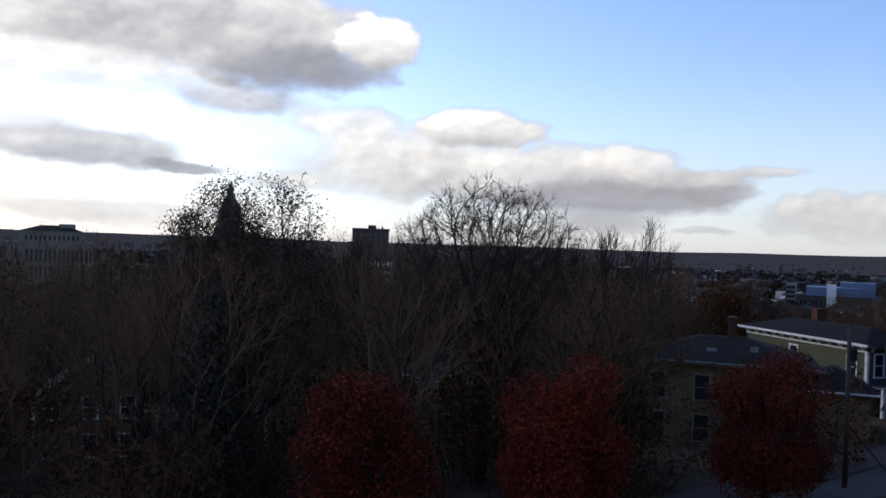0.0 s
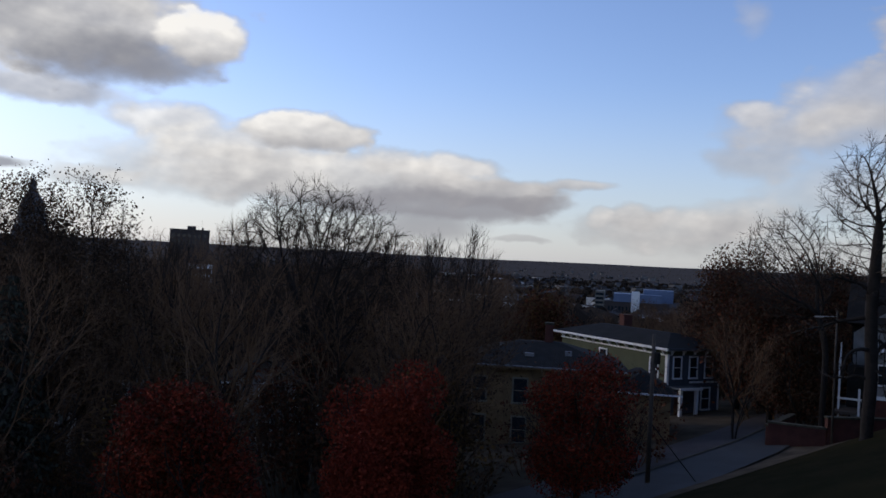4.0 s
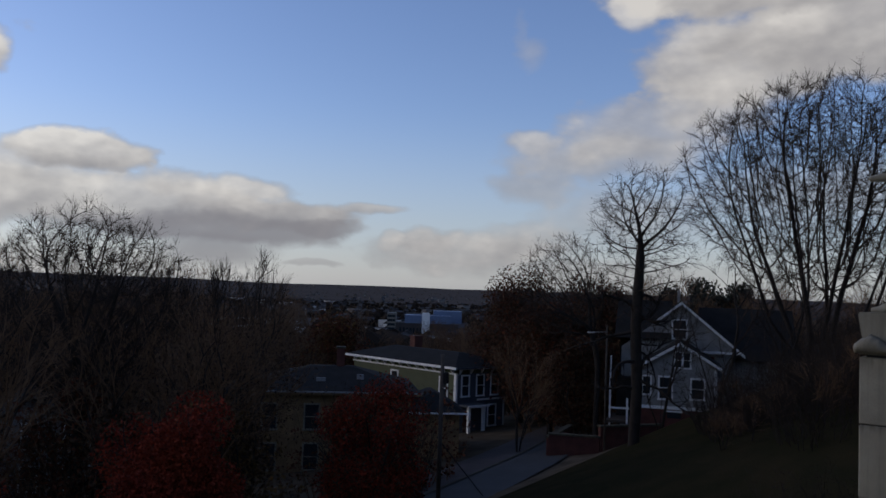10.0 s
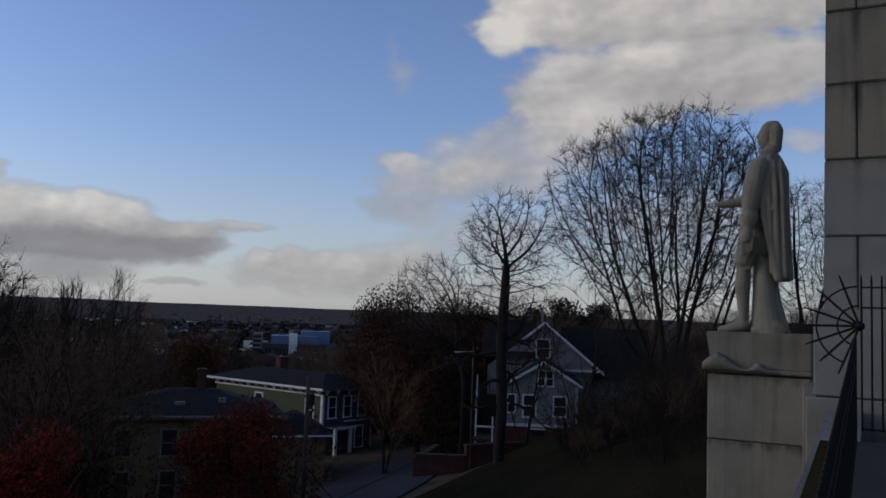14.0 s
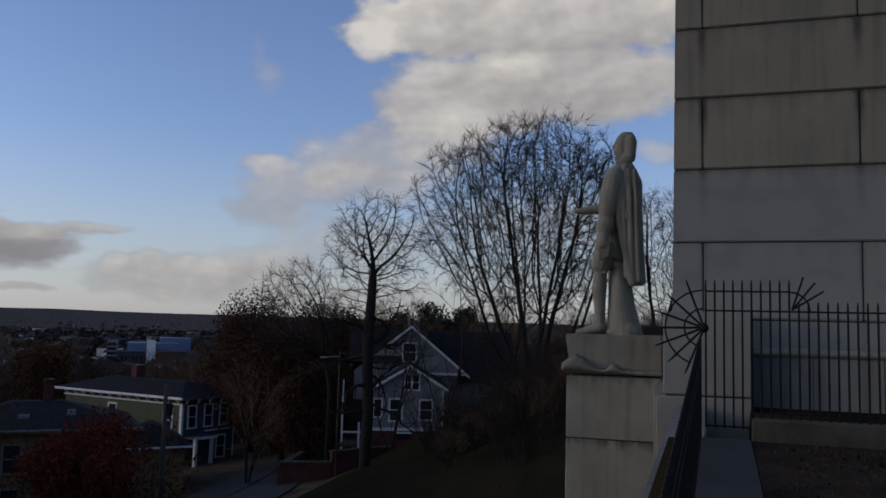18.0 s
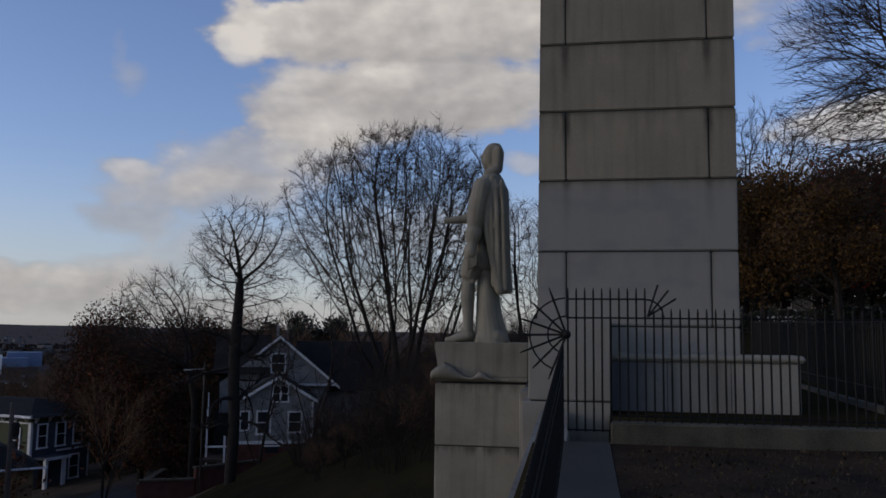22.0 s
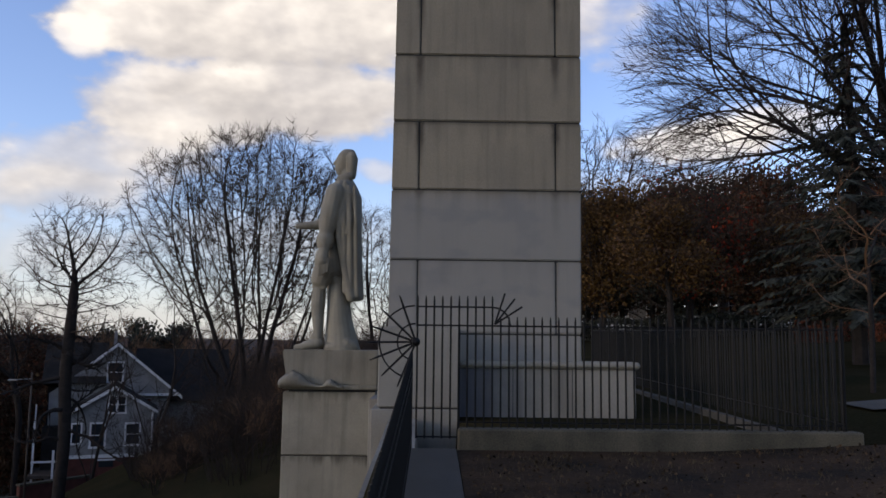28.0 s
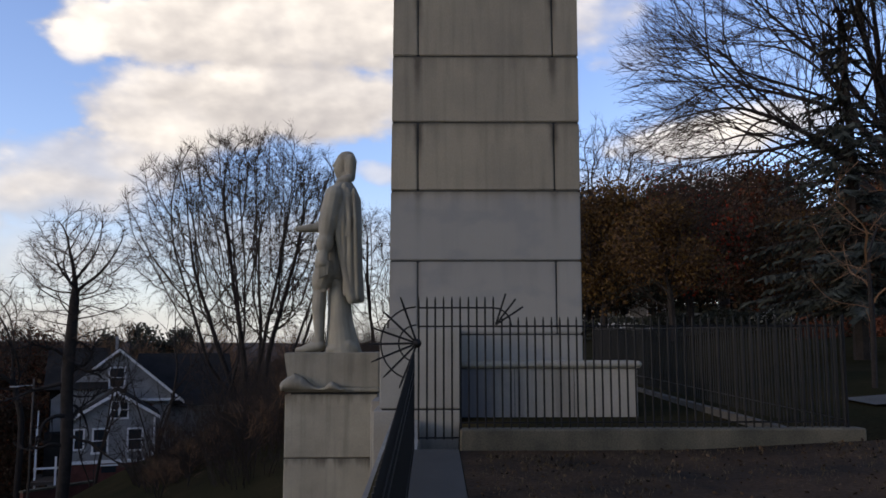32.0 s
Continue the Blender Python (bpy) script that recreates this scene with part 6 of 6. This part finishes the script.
bushes = [thicket("shrub", on_ground(-36 - 6 * i, 4 + 5 * i), "dark thicket of bare stems and withered leaves", 80 + i, 3.8 + 0.5 * i, 2.4, (34, 34, 34, 60)[i], (1, 2, 2, 0)[i], (M_DRY, M_RUST, M_OCHRE, M_DRY)[i], "thickets on the slope", M_BRUSH if i == 3 else M_TWIG_LIGHTENED) for i in range(4)]
while len(spots) < 285:
    a, d = radians(rng.uniform(8, 98)), rng.uniform(33, 130)
    x, y = -math.sin(a) * d, math.cos(a) * d
    if (x > -30 and not (y > 60 and x < -4)) or (-64 < x < -34 and 30 < y < 76) or (-32 < x < -17 and y < 80) or (x > -17 and y < 30):
        continue
    spots.append((x, y))
    k = copy_thing(rng.choice(bushes), pose(*on_ground(x, y), 0, 0, rng.uniform(0, 360)))
    s = rng.uniform(0.9, 1.9) * (0.5 if x > -30 else 1.0)
    k.scale = (s, s, s * rng.uniform(0.8, 1.1))

# a dark conifer and ochre trees among the bare ones
conifer("spruce_tree", on_ground(-43.5, 9.6), "dark spruce among the bare trees of the slope", 43, 12.5, 3.4, 0.6, 34, 13, 0.26, 0.1)
for i, (x, y, hh, m) in enumerate(((-50, 20, 9.5, M_OCHRE), (-39, 33, 7.0, M_OCHRE), (-62, 36, 11, M_RUST), (-47, 1.5, 8.0, M_RUST), (-36, 27, 5.5, M_DRY), (-34.0, 15.5, 4.6, M_OCHRE))):
    leafy_tree("small_tree", on_ground(x, y), "small tree with thinning ochre-brown leaves", 110 + i, hh, hh * 0.34, 1.0, 2600, 0.12, m, 0.1, lobes=16, mat2=M_DRY, share=0.5)

rgo = random.Random(31)
for i in range(9):
    a, d = radians(rgo.uniform(50, 78)), rgo.uniform(38, 62)
    x, y = -math.sin(a) * d, math.cos(a) * d
    hh = rgo.uniform(5.5, 9.0)
    leafy_tree("small_tree", on_ground(x, y), "small tree with thinning ochre-brown leaves", 130 + i, hh, hh * 0.36, 1.0, 2600, 0.11, (M_OCHRE, M_RUST, M_DRY)[i % 3], 0.1, lobes=18, mat2=M_DRY, share=0.5)

# twiggy trees that close the view behind the pale house and the statue
for i in range(34):
    a, d = radians(rgo.uniform(5.5, 27)), rgo.uniform(76, 112)
    x, y = -math.sin(a) * d, math.cos(a) * d
    k = copy_thing(kinds[3 + i % 2], pose(*on_ground(x, y), 0, 0, rgo.uniform(0, 360)))
    s = (1.8 + d * math.tan(radians(rgo.uniform(0.4, 1.9))) - ground_z(x, y)) / (17.4 + i % 2)
    k.scale = (s * 1.15, s * 1.15, s)
for i in range(34):
    a, d = radians(rgo.uniform(2.5, 27)), rgo.uniform(70, 100)
    x, y = -math.sin(a) * d, math.cos(a) * d
    k = copy_thing(bushes[i % 4], pose(*on_ground(x, y), 0, 0, rgo.uniform(0, 360)))
    s = max(0.6, (1.2 + d * math.tan(radians(rgo.uniform(-0.5, 0.7))) - ground_z(x, y)) / 4.6)
    k.scale = (s * 1.2, s * 1.2, s)

# brush that rises beside the statue's foot
for i in range(9):
    a, d = radians(rgo.uniform(2.2, 6.5)), rgo.uniform(52, 66)
    x, y = -math.sin(a) * d, math.cos(a) * d
    k = copy_thing(bushes[3 if i % 3 else 0], pose(*on_ground(x, y), 0, 0, rgo.uniform(0, 360)))
    s = max(0.5, (1.8 + d * math.tan(radians(rgo.uniform(0.9, 2.4))) - ground_z(x, y)) / 5.0)
    k.scale = (s * 1.3, s * 1.3, s)

# dark thicket on the bank between the pale house and the monument
for i in range(80):
    a, d = radians(rng.uniform(4.5, 18.2)), rng.uniform(24, 58)
    x, y = -math.sin(a) * d, math.cos(a) * d
    if x > -2.6 or (d < 34 and a < radians(10.6)) or (a > radians(14.6) and d < 40) or (a > radians(13.5) and d > 47):
        continue
    k = copy_thing(bushes[3], pose(*on_ground(x, y, -0.2), 0, 0, rng.uniform(0, 360)))
    s = rng.uniform(0.6, 0.92) * min(1.0, d / 40)
    k.scale = (s, s, s)
for i in range(26):
    a, d = radians(rgo.uniform(7.5, 18.0)), rgo.uniform(36, 56)
    x, y = -math.sin(a) * d, math.cos(a) * d
    if a > radians(14.5) and d > 44:
        continue
    k = copy_thing(kinds[i % 5], pose(*on_ground(x, y, -0.2), 0, 0, rgo.uniform(0, 360)))
    s = (1.2 + d * math.tan(radians(rgo.uniform(-4.5, -0.6) if a < radians(13) else rgo.uniform(-6.5, -3.0))) - ground_z(x, y)) / 15.0
    k.scale = (s * 1.3, s * 1.3, s)
# more of the wood, farther down the slope
for i in range(44):
    a, d = radians(rgo.uniform(44, 97)), rgo.uniform(120, 230)
    x, y = -math.sin(a) * d, math.cos(a) * d
    k = copy_thing(kinds[3 + i % 2], pose(*on_ground(x, y), 0, 0, rgo.uniform(0, 360)))
    s = (1.8 + d * math.tan(radians(rgo.uniform(-1.2, 0.1))) - ground_z(x, y)) / 16.5
    k.scale = (s * 1.2, s * 1.2, s)
# backdrop of trees across the park lawn
backs = []
for i, (m1, m2) in enumerate(((M_DRY, M_RUST), (M_NEEDLE, M_DRY), (M_DRY, M_OCHRE))):
    backs.append(leafy_tree("park_tree", on_ground(8 + 11 * i, 74), "dark brown-leaved tree across the park", 90 + i, 13.0, 5.2, 0.9, 12000, 0.15, m1, 0.22, "trees across the park", lobes=30, mat2=m2, share=0.3))
for i in range(46):
    a, d = radians(rng.uniform(-8, -42)), rng.uniform(62, 110)
    x, y = -math.sin(a) * d, math.cos(a) * d
    k = copy_thing(backs[i % 3], pose(*on_ground(x, y), 0, 0, rng.uniform(0, 360)))
    s = rng.uniform(0.7, 1.15)
    k.scale = (s, s, s)

# ---- the far town ----
def town(seed, count, r0, r1, a0, a1, big=0.0):
    """Boxes with pitched or flat roofs, joined: far houses too small to tell apart."""
    rg = random.Random(seed)
    wv, wf, rv, rf = [], [], [], []
    for _ in range(count):
        a = radians(rg.uniform(a0, a1))
        d = r0 + (r1 - r0) * rg.random() ** 0.8
        x, y = -math.sin(a) * d, math.cos(a) * d
        z = ground_z(x, y) - 0.5
        flat = rg.random() < big
        w, l, h = (rg.uniform(12, 38), rg.uniform(12, 30), rg.uniform(6, 12)) if flat else (rg.uniform(6, 9), rg.uniform(8, 13), rg.uniform(5.5, 8.5))
        t = rg.uniform(0, math.pi)
        c, s = math.cos(t), math.sin(t)

        def put(lx, ly, lz):
            return (x + lx * c - ly * s, y + lx * s + ly * c, z + lz)
        i = len(wv)
        wv += [put(px_, py_, pz_) for pz_ in (0, h) for px_, py_ in ((-w / 2, -l / 2), (w / 2, -l / 2), (w / 2, l / 2), (-w / 2, l / 2))]
        wf += [(i, i + 1, i + 5, i + 4), (i + 1, i + 2, i + 6, i + 5), (i + 2, i + 3, i + 7, i + 6), (i + 3, i, i + 4, i + 7)]
        j = len(rv)
        if flat:
            rv += [put(px_, py_, h) for px_, py_ in ((-w / 2, -l / 2), (w / 2, -l / 2), (w / 2, l / 2), (-w / 2, l / 2))]
            rf.append((j, j + 1, j + 2, j + 3))
        else:
            k = w * 0.38
            rv += [put(-w * 0.55, -l * 0.53, h - 0.2), put(w * 0.55, -l * 0.53, h - 0.2), put(0, -l * 0.53, h + k), put(-w * 0.55, l * 0.53, h - 0.2), put(w * 0.55, l * 0.53, h - 0.2), put(0, l * 0.53, h + k)]
            rf += [(j, j + 2, j + 5, j + 3), (j + 1, j + 4, j + 5, j + 2), (j, j + 1, j + 2), (j + 3, j + 5, j + 4)]
    return (wv, wf), (rv, rf)


M_TOWN = material("far_walls", (0.085, 0.08, 0.078), 0.8, 0.2, 0.1, 1.0, 0.0, island=True, obj=0.8)
M_TOWNROOF = material("far_roofs", (0.035, 0.034, 0.037), 0.8, 0.2, 0.1, 1.0, 0.0, island=True, obj=0.6)
M_FARWOOD = material("far_woods", (0.030, 0.023, 0.018), 0.95, 0.4, 0.02, 0.3, 0.0, island=True, obj=0.5, spec=0.0)
walls_, roofs_ = town(101, 520, 260, 1700, 18, 72, 0.2)
tw = mesh_object("far_houses", *walls_, M_TOWN)
tagged(tw, "far town of pale and dark houses in the valley", "town", kind="stuff")
mesh_object("far_roofs", *roofs_, M_TOWNROOF, tw)
M_PALETOWN = material("far_pale_walls", (0.62, 0.60, 0.57), 0.8, 0.2, 0.1, 1.0, 0.0, island=True, obj=0.5)
walls_, roofs_ = town(102, 46, 1250, 2300, 43, 53, 0.1)
tp = mesh_object("pale_houses", *walls_, M_PALETOWN)
tagged(tp, "cluster of far white houses on the hillside", "town", kind="stuff")
mesh_object("far_roofs", *roofs_, M_TOWNROOF, tp)
walls_, roofs_ = town(103, 130, 260, 900, 36, 74, 0.35)
tp = mesh_object("pale_houses", *walls_, M_PALETOWN)
tagged(tp, "scattered pale houses and low blocks of the town", "town", kind="stuff")
mesh_object("far_roofs", *roofs_, M_TOWNROOF, tp)


walls_, roofs_ = town(104, 900, 1100, 3300, 16, 102, 0.12)
tp = mesh_object("far_houses", *walls_, M_TOWN)
tagged(tp, "far rows of small houses on the opposite hillside", "town", kind="stuff")
mesh_object("far_roofs", *roofs_, M_TOWNROOF, tp)


def far_crowns(seed, count, r0, r1, a0, a1, hmin, hmax):
    rg = random.Random(seed)
    v, f = [], []
    ico = bmesh.new()
    bmesh.ops.create_icosphere(ico, subdivisions=1, radius=1)
    base = [w.co.copy() for w in ico.verts]
    tri = [tuple(w.index for w in q.verts) for q in ico.faces]
    ico.free()
    for _ in range(count):
        a, d = radians(rg.uniform(a0, a1)), r0 + (r1 - r0) * rg.random() ** 0.8
        x, y = -math.sin(a) * d, math.cos(a) * d
        h = rg.uniform(hmin, hmax)
        w = h * rg.uniform(0.4, 0.75)
        z = ground_z(x, y)
        o = len(v)
        sd = Vector((rg.random() * 50, rg.random() * 50, 0))
        for p in base:
            k = 1 + 0.5 * noise.noise(p * 1.9 + sd) + rg.uniform(-0.22, 0.22)
            v.append((x + p.x * w * k, y + p.y * w * k, z + h * 0.5 + p.z * h * 0.5 * k))
        f += [tuple(i + o for i in q) for q in tri]
    return v, f


fw = mesh_object("far_woods", *far_crowns(7, 5200, 170, 2500, 16, 102, 5, 12), M_FARWOOD)
tagged(fw, "far brown leafless woods among the houses", "woods", kind="stuff")
fn = mesh_object("near_woods", *far_crowns(9, 900, 150, 520, 40, 84, 8, 15), M_FARWOOD)
tagged(fn, "brown leafless woods between the slope and the town", "woods", kind="stuff")
fr = mesh_object("ridge_woods", *far_crowns(8, 1700, 2400, 4700, 16, 104, 5, 10), M_HAZY_RIDGE)
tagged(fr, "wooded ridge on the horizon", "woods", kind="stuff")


# ---- landmarks of the town ----
def far_pose(heading, dist, z, turn=0.0):
    a = radians(heading)
    return pose(-math.sin(a) * dist, math.cos(a) * dist, z, 0, 0, heading + turn)


M_LIMESTONE = material("limestone", (0.16, 0.148, 0.125), 0.8, 0.12, 0.05, 0.8, 0.0)
M_DOME = material("marble_dome", (0.085, 0.082, 0.085), 0.8, 0.15, 0.1, 0.8, 0.0)
M_DARKBRICK = material("dark_brick", (0.055, 0.045, 0.042), 0.85, 0.2, 0.1, 0.8, 0.0)
M_BLUEROOF = material("blue_cladding", (0.11, 0.15, 0.24), 0.5, 0.15, 0.1, 0.8, 0.0)

court = empty("courthouse", far_pose(87.3, 600, -31.5), "large pale stone courthouse with rows of tall windows", "public building")
boxpart("wall", (-26, 25, 0, 40, 0, 28), M_LIMESTONE, court)
boxpart("upper_wall", (-20, 20, 6, 34, 28, 35.0), M_LIMESTONE, court)
boxpart("cornice", (-27, 26, -1, 41, 27.4, 28.6), M_LIMESTONE, court)
boxpart("cornice", (-21, 21, 5, 35, 34.4, 35.4), M_LIMESTONE, court)
hip_roof(court, -19, 19, 7, 33, 35.4, 4.0, M_SLATE, 1.0)
boxpart("penthouse", (4, 14, 14, 26, 36, 40.5), M_LIMESTONE, court)
for k in range(15):
    x = -15 + k * 2.7
    boxpart("window", (x, x + 1.2, -0.15, 0.2, 15.5, 23.5), M_GLASS, court)
    boxpart("window", (x, x + 1.2, -0.15, 0.2, 6, 12), M_GLASS, court)
for k in range(12):
    x = -16 + k * 2.8
    boxpart("window", (x, x + 1.2, 5.85, 6.2, 29.5, 32.5), M_GLASS, court)
for k in range(3):
    x = -24.5 + k * 2.6
    rod("column", (x, -0.9, 6), (x, -0.9, 26), 0.7, M_LIMESTONE, court, 10)

state = empty("domed_building", far_pose(76.6, 900, -28.0), "domed capitol with a colonnaded drum behind the trees", "public building")
boxpart("wall", (-60, 60, 0, 40, 0, 26), M_DOME, state)
v, f = [], []
rings = [(13.5, 26), (13.5, 34), (14.5, 34.5), (12.4, 35), (12.4, 48), (14.2, 48.5), (14.2, 50), (13.0, 51), (12.6, 57), (11.4, 63), (9.3, 69), (6.5, 74), (3.6, 77.5), (3.2, 78), (3.2, 84), (3.6, 84.3), (2.4, 86.5), (0.8, 89), (0.5, 94)]
tube([Vector((0, 18, z)) for r, z in rings], [r for r, z in rings], 28, v, f)
mesh_object("dome", v, f, M_DOME, state, smooth=False)
for k in range(18):
    w = 2 * math.pi * k / 18
    rod("column", (14.0 * math.cos(w), 18 + 14.0 * math.sin(w), 35), (14.0 * math.cos(w), 18 + 14.0 * math.sin(w), 48), 0.55, M_DOME, state, 6)
for w in (0.8, 2.35, 3.93, 5.5):
    v, f = [], []
    pr = [(3.4, 26), (3.4, 36), (3.8, 36.4), (3.3, 39), (2.0, 42), (0.4, 44.5)]
    tube([Vector((19 * math.cos(w), 18 + 16 * math.sin(w), z)) for r, z in pr], [r for r, z in pr], 14, v, f)
    mesh_object("turret", v, f, M_DOME, state)

block = empty("apartment_block", far_pose(67.2, 500, -36.0), "dark brick apartment tower above the trees", "apartment block")
boxpart("wall", (-10.9, 10.9, 0, 18, 0, 47.2), M_DARKBRICK, block)
boxpart("roof", (-11.2, 11.2, -0.3, 18.3, 47.2, 47.9), M_DARKBRICK, block)
boxpart("penthouse", (-1.6, 3.2, 5, 12, 47.9, 50.0), M_DARKBRICK, block)
boxpart("vent", (6.5, 7.5, 5, 7, 47.9, 49.2), M_DARKBRICK, block)
for i in range(12):
    for j in range(7):
        boxpart("window", (-9.6 + j * 2.9, -8.2 + j * 2.9, -0.12, 0.1, 5 + i * 3.5, 6.5 + i * 3.5), M_GLASS, block)

office = empty("office_building", far_pose(66.4, 420, -34.0), "pale office building with bands of dark windows", "office building")
boxpart("wall", (-6.0, 5.5, 0, 14, 0, 27.5), M_WHITE, office)
for i in range(6):
    boxpart("window_band", (-5.4, 4.9, -0.12, 0.1, 4 + i * 3.9, 6.0 + i * 3.9), M_GLASS, office)
boxpart("penthouse", (-3.0, 1.0, 4, 10, 27.5, 30.0), M_DARKBRICK, office)

depot = empty("depot", far_pose(37.4, 640, -41.0), "long low building with a blue roof and white end walls", "commercial building")
boxpart("wall", (-27, 27, 0, 30, 0, 18.5), M_DARKBRICK, depot)
boxpart("roof_edge", (-14, 21, -0.8, 30, 18.5, 24.5), M_BLUEROOF, depot)
boxpart("tower", (-1.0, 5.0, -1.6, 6, 6, 26.5), M_WHITE, depot)
boxpart("end_wall", (-27.5, -21, -1.2, 20, 12, 26.0), M_LIMESTONE, depot)
for i in range(4):
    boxpart("window_band", (-27.2, -21.4, -1.36, -1.1, 13 + i * 3.2, 14.8 + i * 3.2), M_GLASS, depot)
boxpart("upper_roof", (8, 30, 16, 40, 18.5, 28.0), M_BLUEROOF, depot)
for i in range(7):
    boxpart("window", (-18 + i * 2.6, -16.4 + i * 2.6, -0.14, 0.1, 9, 15), M_GLASS, depot)

# hedge, houses and cars across the park
rgh = random.Random(77)
hv, hf = [], []
for k in range(9000):
    x = rgh.uniform(7.5, 30)
    hgt = 1.5 + 0.15 * math.sin(x * 1.7)
    p = Vector((x, 57.5 + rgh.uniform(-0.7, 0.7), 0))
    p.z = ground_z(p.x, p.y) + hgt * rgh.random() ** 0.7
    leaf_quad(rgh, p, rgh.uniform(0.06, 0.12), hv, hf)
hedge = mesh_object("hedge", hv, hf, M_NEEDLE)
tagged(hedge, "clipped dark evergreen hedge along the edge of the park", "hedge")


def park_house(x, y, turn, w, d, h, mat, label):
    e = empty("house", pose(x, y, ground_z(x, y), 0, 0, turn), label, "house")
    boxpart("wall", (-w / 2, w / 2, 0, d, -1, h), mat, e)
    gable_roof(e, -w / 2, w / 2, 0, d, h, w * 0.36, M_SLATE)
    bm = bmesh.new()
    prism(bm, [(-w / 2, h), (w / 2, h), (0, h + w * 0.36)], 1, 0.0, d)
    part("gable", bm, mat, e)
    for i in range(3):
        for j in range(2):
            window(e, -w / 3 + i * w / 3, -0.01, 1.0 + j * 2.9, 0.95, 1.6, "s", 0.12)
    boxpart("corner_board", (-w / 2 - 0.02, -w / 2 + 0.2, -0.04, 0.0, 0, h), M_WHITE, e)
    boxpart("corner_board", (w / 2 - 0.2, w / 2 + 0.02, -0.04, 0.0, 0, h), M_WHITE, e)
    return e


park_house(22.0, 98.0, -12, 9.5, 10, 7.0, M_GREYSIDING, "pale grey clapboard house across the park road")
park_house(36.5, 92.0, -22, 10.5, 10, 7.2, M_GREYSIDING, "grey clapboard house behind the park trees")
park_house(48.0, 84.0, -28, 10.0, 10, 6.8, M_BRICK, "red brick house behind the park trees")


def car(x, y, turn, mat, label):
    e = empty("parked_car", pose(x, y, ground_z(x, y) + 0.02, 0, 0, turn), label, "car")
    bm = bmesh.new()
    prism(bm, [(-2.2, 0.35), (2.2, 0.35), (2.25, 0.75), (1.3, 0.92), (0.75, 1.42), (-1.1, 1.45), (-1.75, 0.98), (-2.2, 0.88)], 1, -0.85, 0.85)
    bmesh.ops.bevel(bm, geom=list(bm.edges), offset=0.07, segments=2, affect="EDGES")
    part("body", bm, mat, e)
    bm = bmesh.new()
    prism(bm, [(-1.55, 0.98), (1.1, 0.95), (0.68, 1.36), (-1.02, 1.39)], 1, -0.87, 0.87)
    part("glazing", bm, M_GLASS, e)
    for wx in (-1.4, 1.4):
        for wy in (-0.85, 0.72):
            rod("wheel", (wx, wy, 0.32), (wx, wy + 0.14, 0.32), 0.32, M_IRON, e, 14)
    return e


for x, y, t, m in ((14.5, 66.0, -8, M_WHITE), (20.0, 65.0, -10, M_SLATE), (26.5, 64.0, -14, M_WHITE), (33.0, 62.0, -18, M_SLATE)):
    car(x, y, t, m, "white parked car beyond the lawn" if m is M_WHITE else "dark parked car beyond the lawn")

# low crooked limbs of the slender tree reach across the house
rgs = random.Random(17)
across = Vector((math.cos(radians(23)), math.sin(radians(23)), 0))
for n in range(11):
    sg = 1 if n % 3 else -1
    p = Vector((0.0, 0.0, 3.0 + 0.52 * n))
    d = (across * sg + Vector((rgs.gauss(0, 0.4), rgs.gauss(0, 0.4), rgs.uniform(-0.1, 0.7)))).normalized()
    reach = rgs.uniform(1.8, 3.8) * (1.0 if n < 8 else 0.7)
    v, f, pts = [], [], [p]
    for k in range(9):
        d = (d + Vector((rgs.gauss(0, 0.22), rgs.gauss(0, 0.22), rgs.gauss(0, 0.25) - 0.03 + 0.05 * (k > 4)))).normalized()
        pts.append(pts[-1] + d * reach / 9)
    r0 = rgs.uniform(0.07, 0.15)
    tube(pts, [r0 * (1 - 0.09 * k) for k in range(10)], 6, v, f)
    for q in pts[3:]:
        for _ in range(2):
            e = (d + Vector((rgs.gauss(0, 0.8), rgs.gauss(0, 0.8), rgs.gauss(0.2, 0.7)))).normalized()
            m = q + e * rgs.uniform(0.3, 0.7)
            tube([q, m, m + (e + Vector((rgs.gauss(0, 0.4), rgs.gauss(0, 0.4), 0.3))).normalized() * rgs.uniform(0.2, 0.6)], [r0 * 0.3, r0 * 0.2, 0.006], 4, v, f, cap=False)
    mesh_object("limb", v, f, M_BARK, slender, smooth=True)
# houses half hidden among the trees of the slope
park_house(-68.0, 6.2, 80, 8.0, 9, 5.2, M_TAN, "tan clapboard house half hidden among the trees")
park_house(-66.5, 15.0, 70, 8.5, 9, 4.6, M_GREYSIDING, "pale grey house half hidden among the trees")
park_house(-57.0, 30.5, 62, 8.0, 8, 4.4, M_GREYSIDING, "grey clapboard house behind the bare trees")
park_house(-70.0, 27.0, 66, 8.0, 9, 5.0, M_GREYSIDING, "pale house with a dark roof among bare trees")
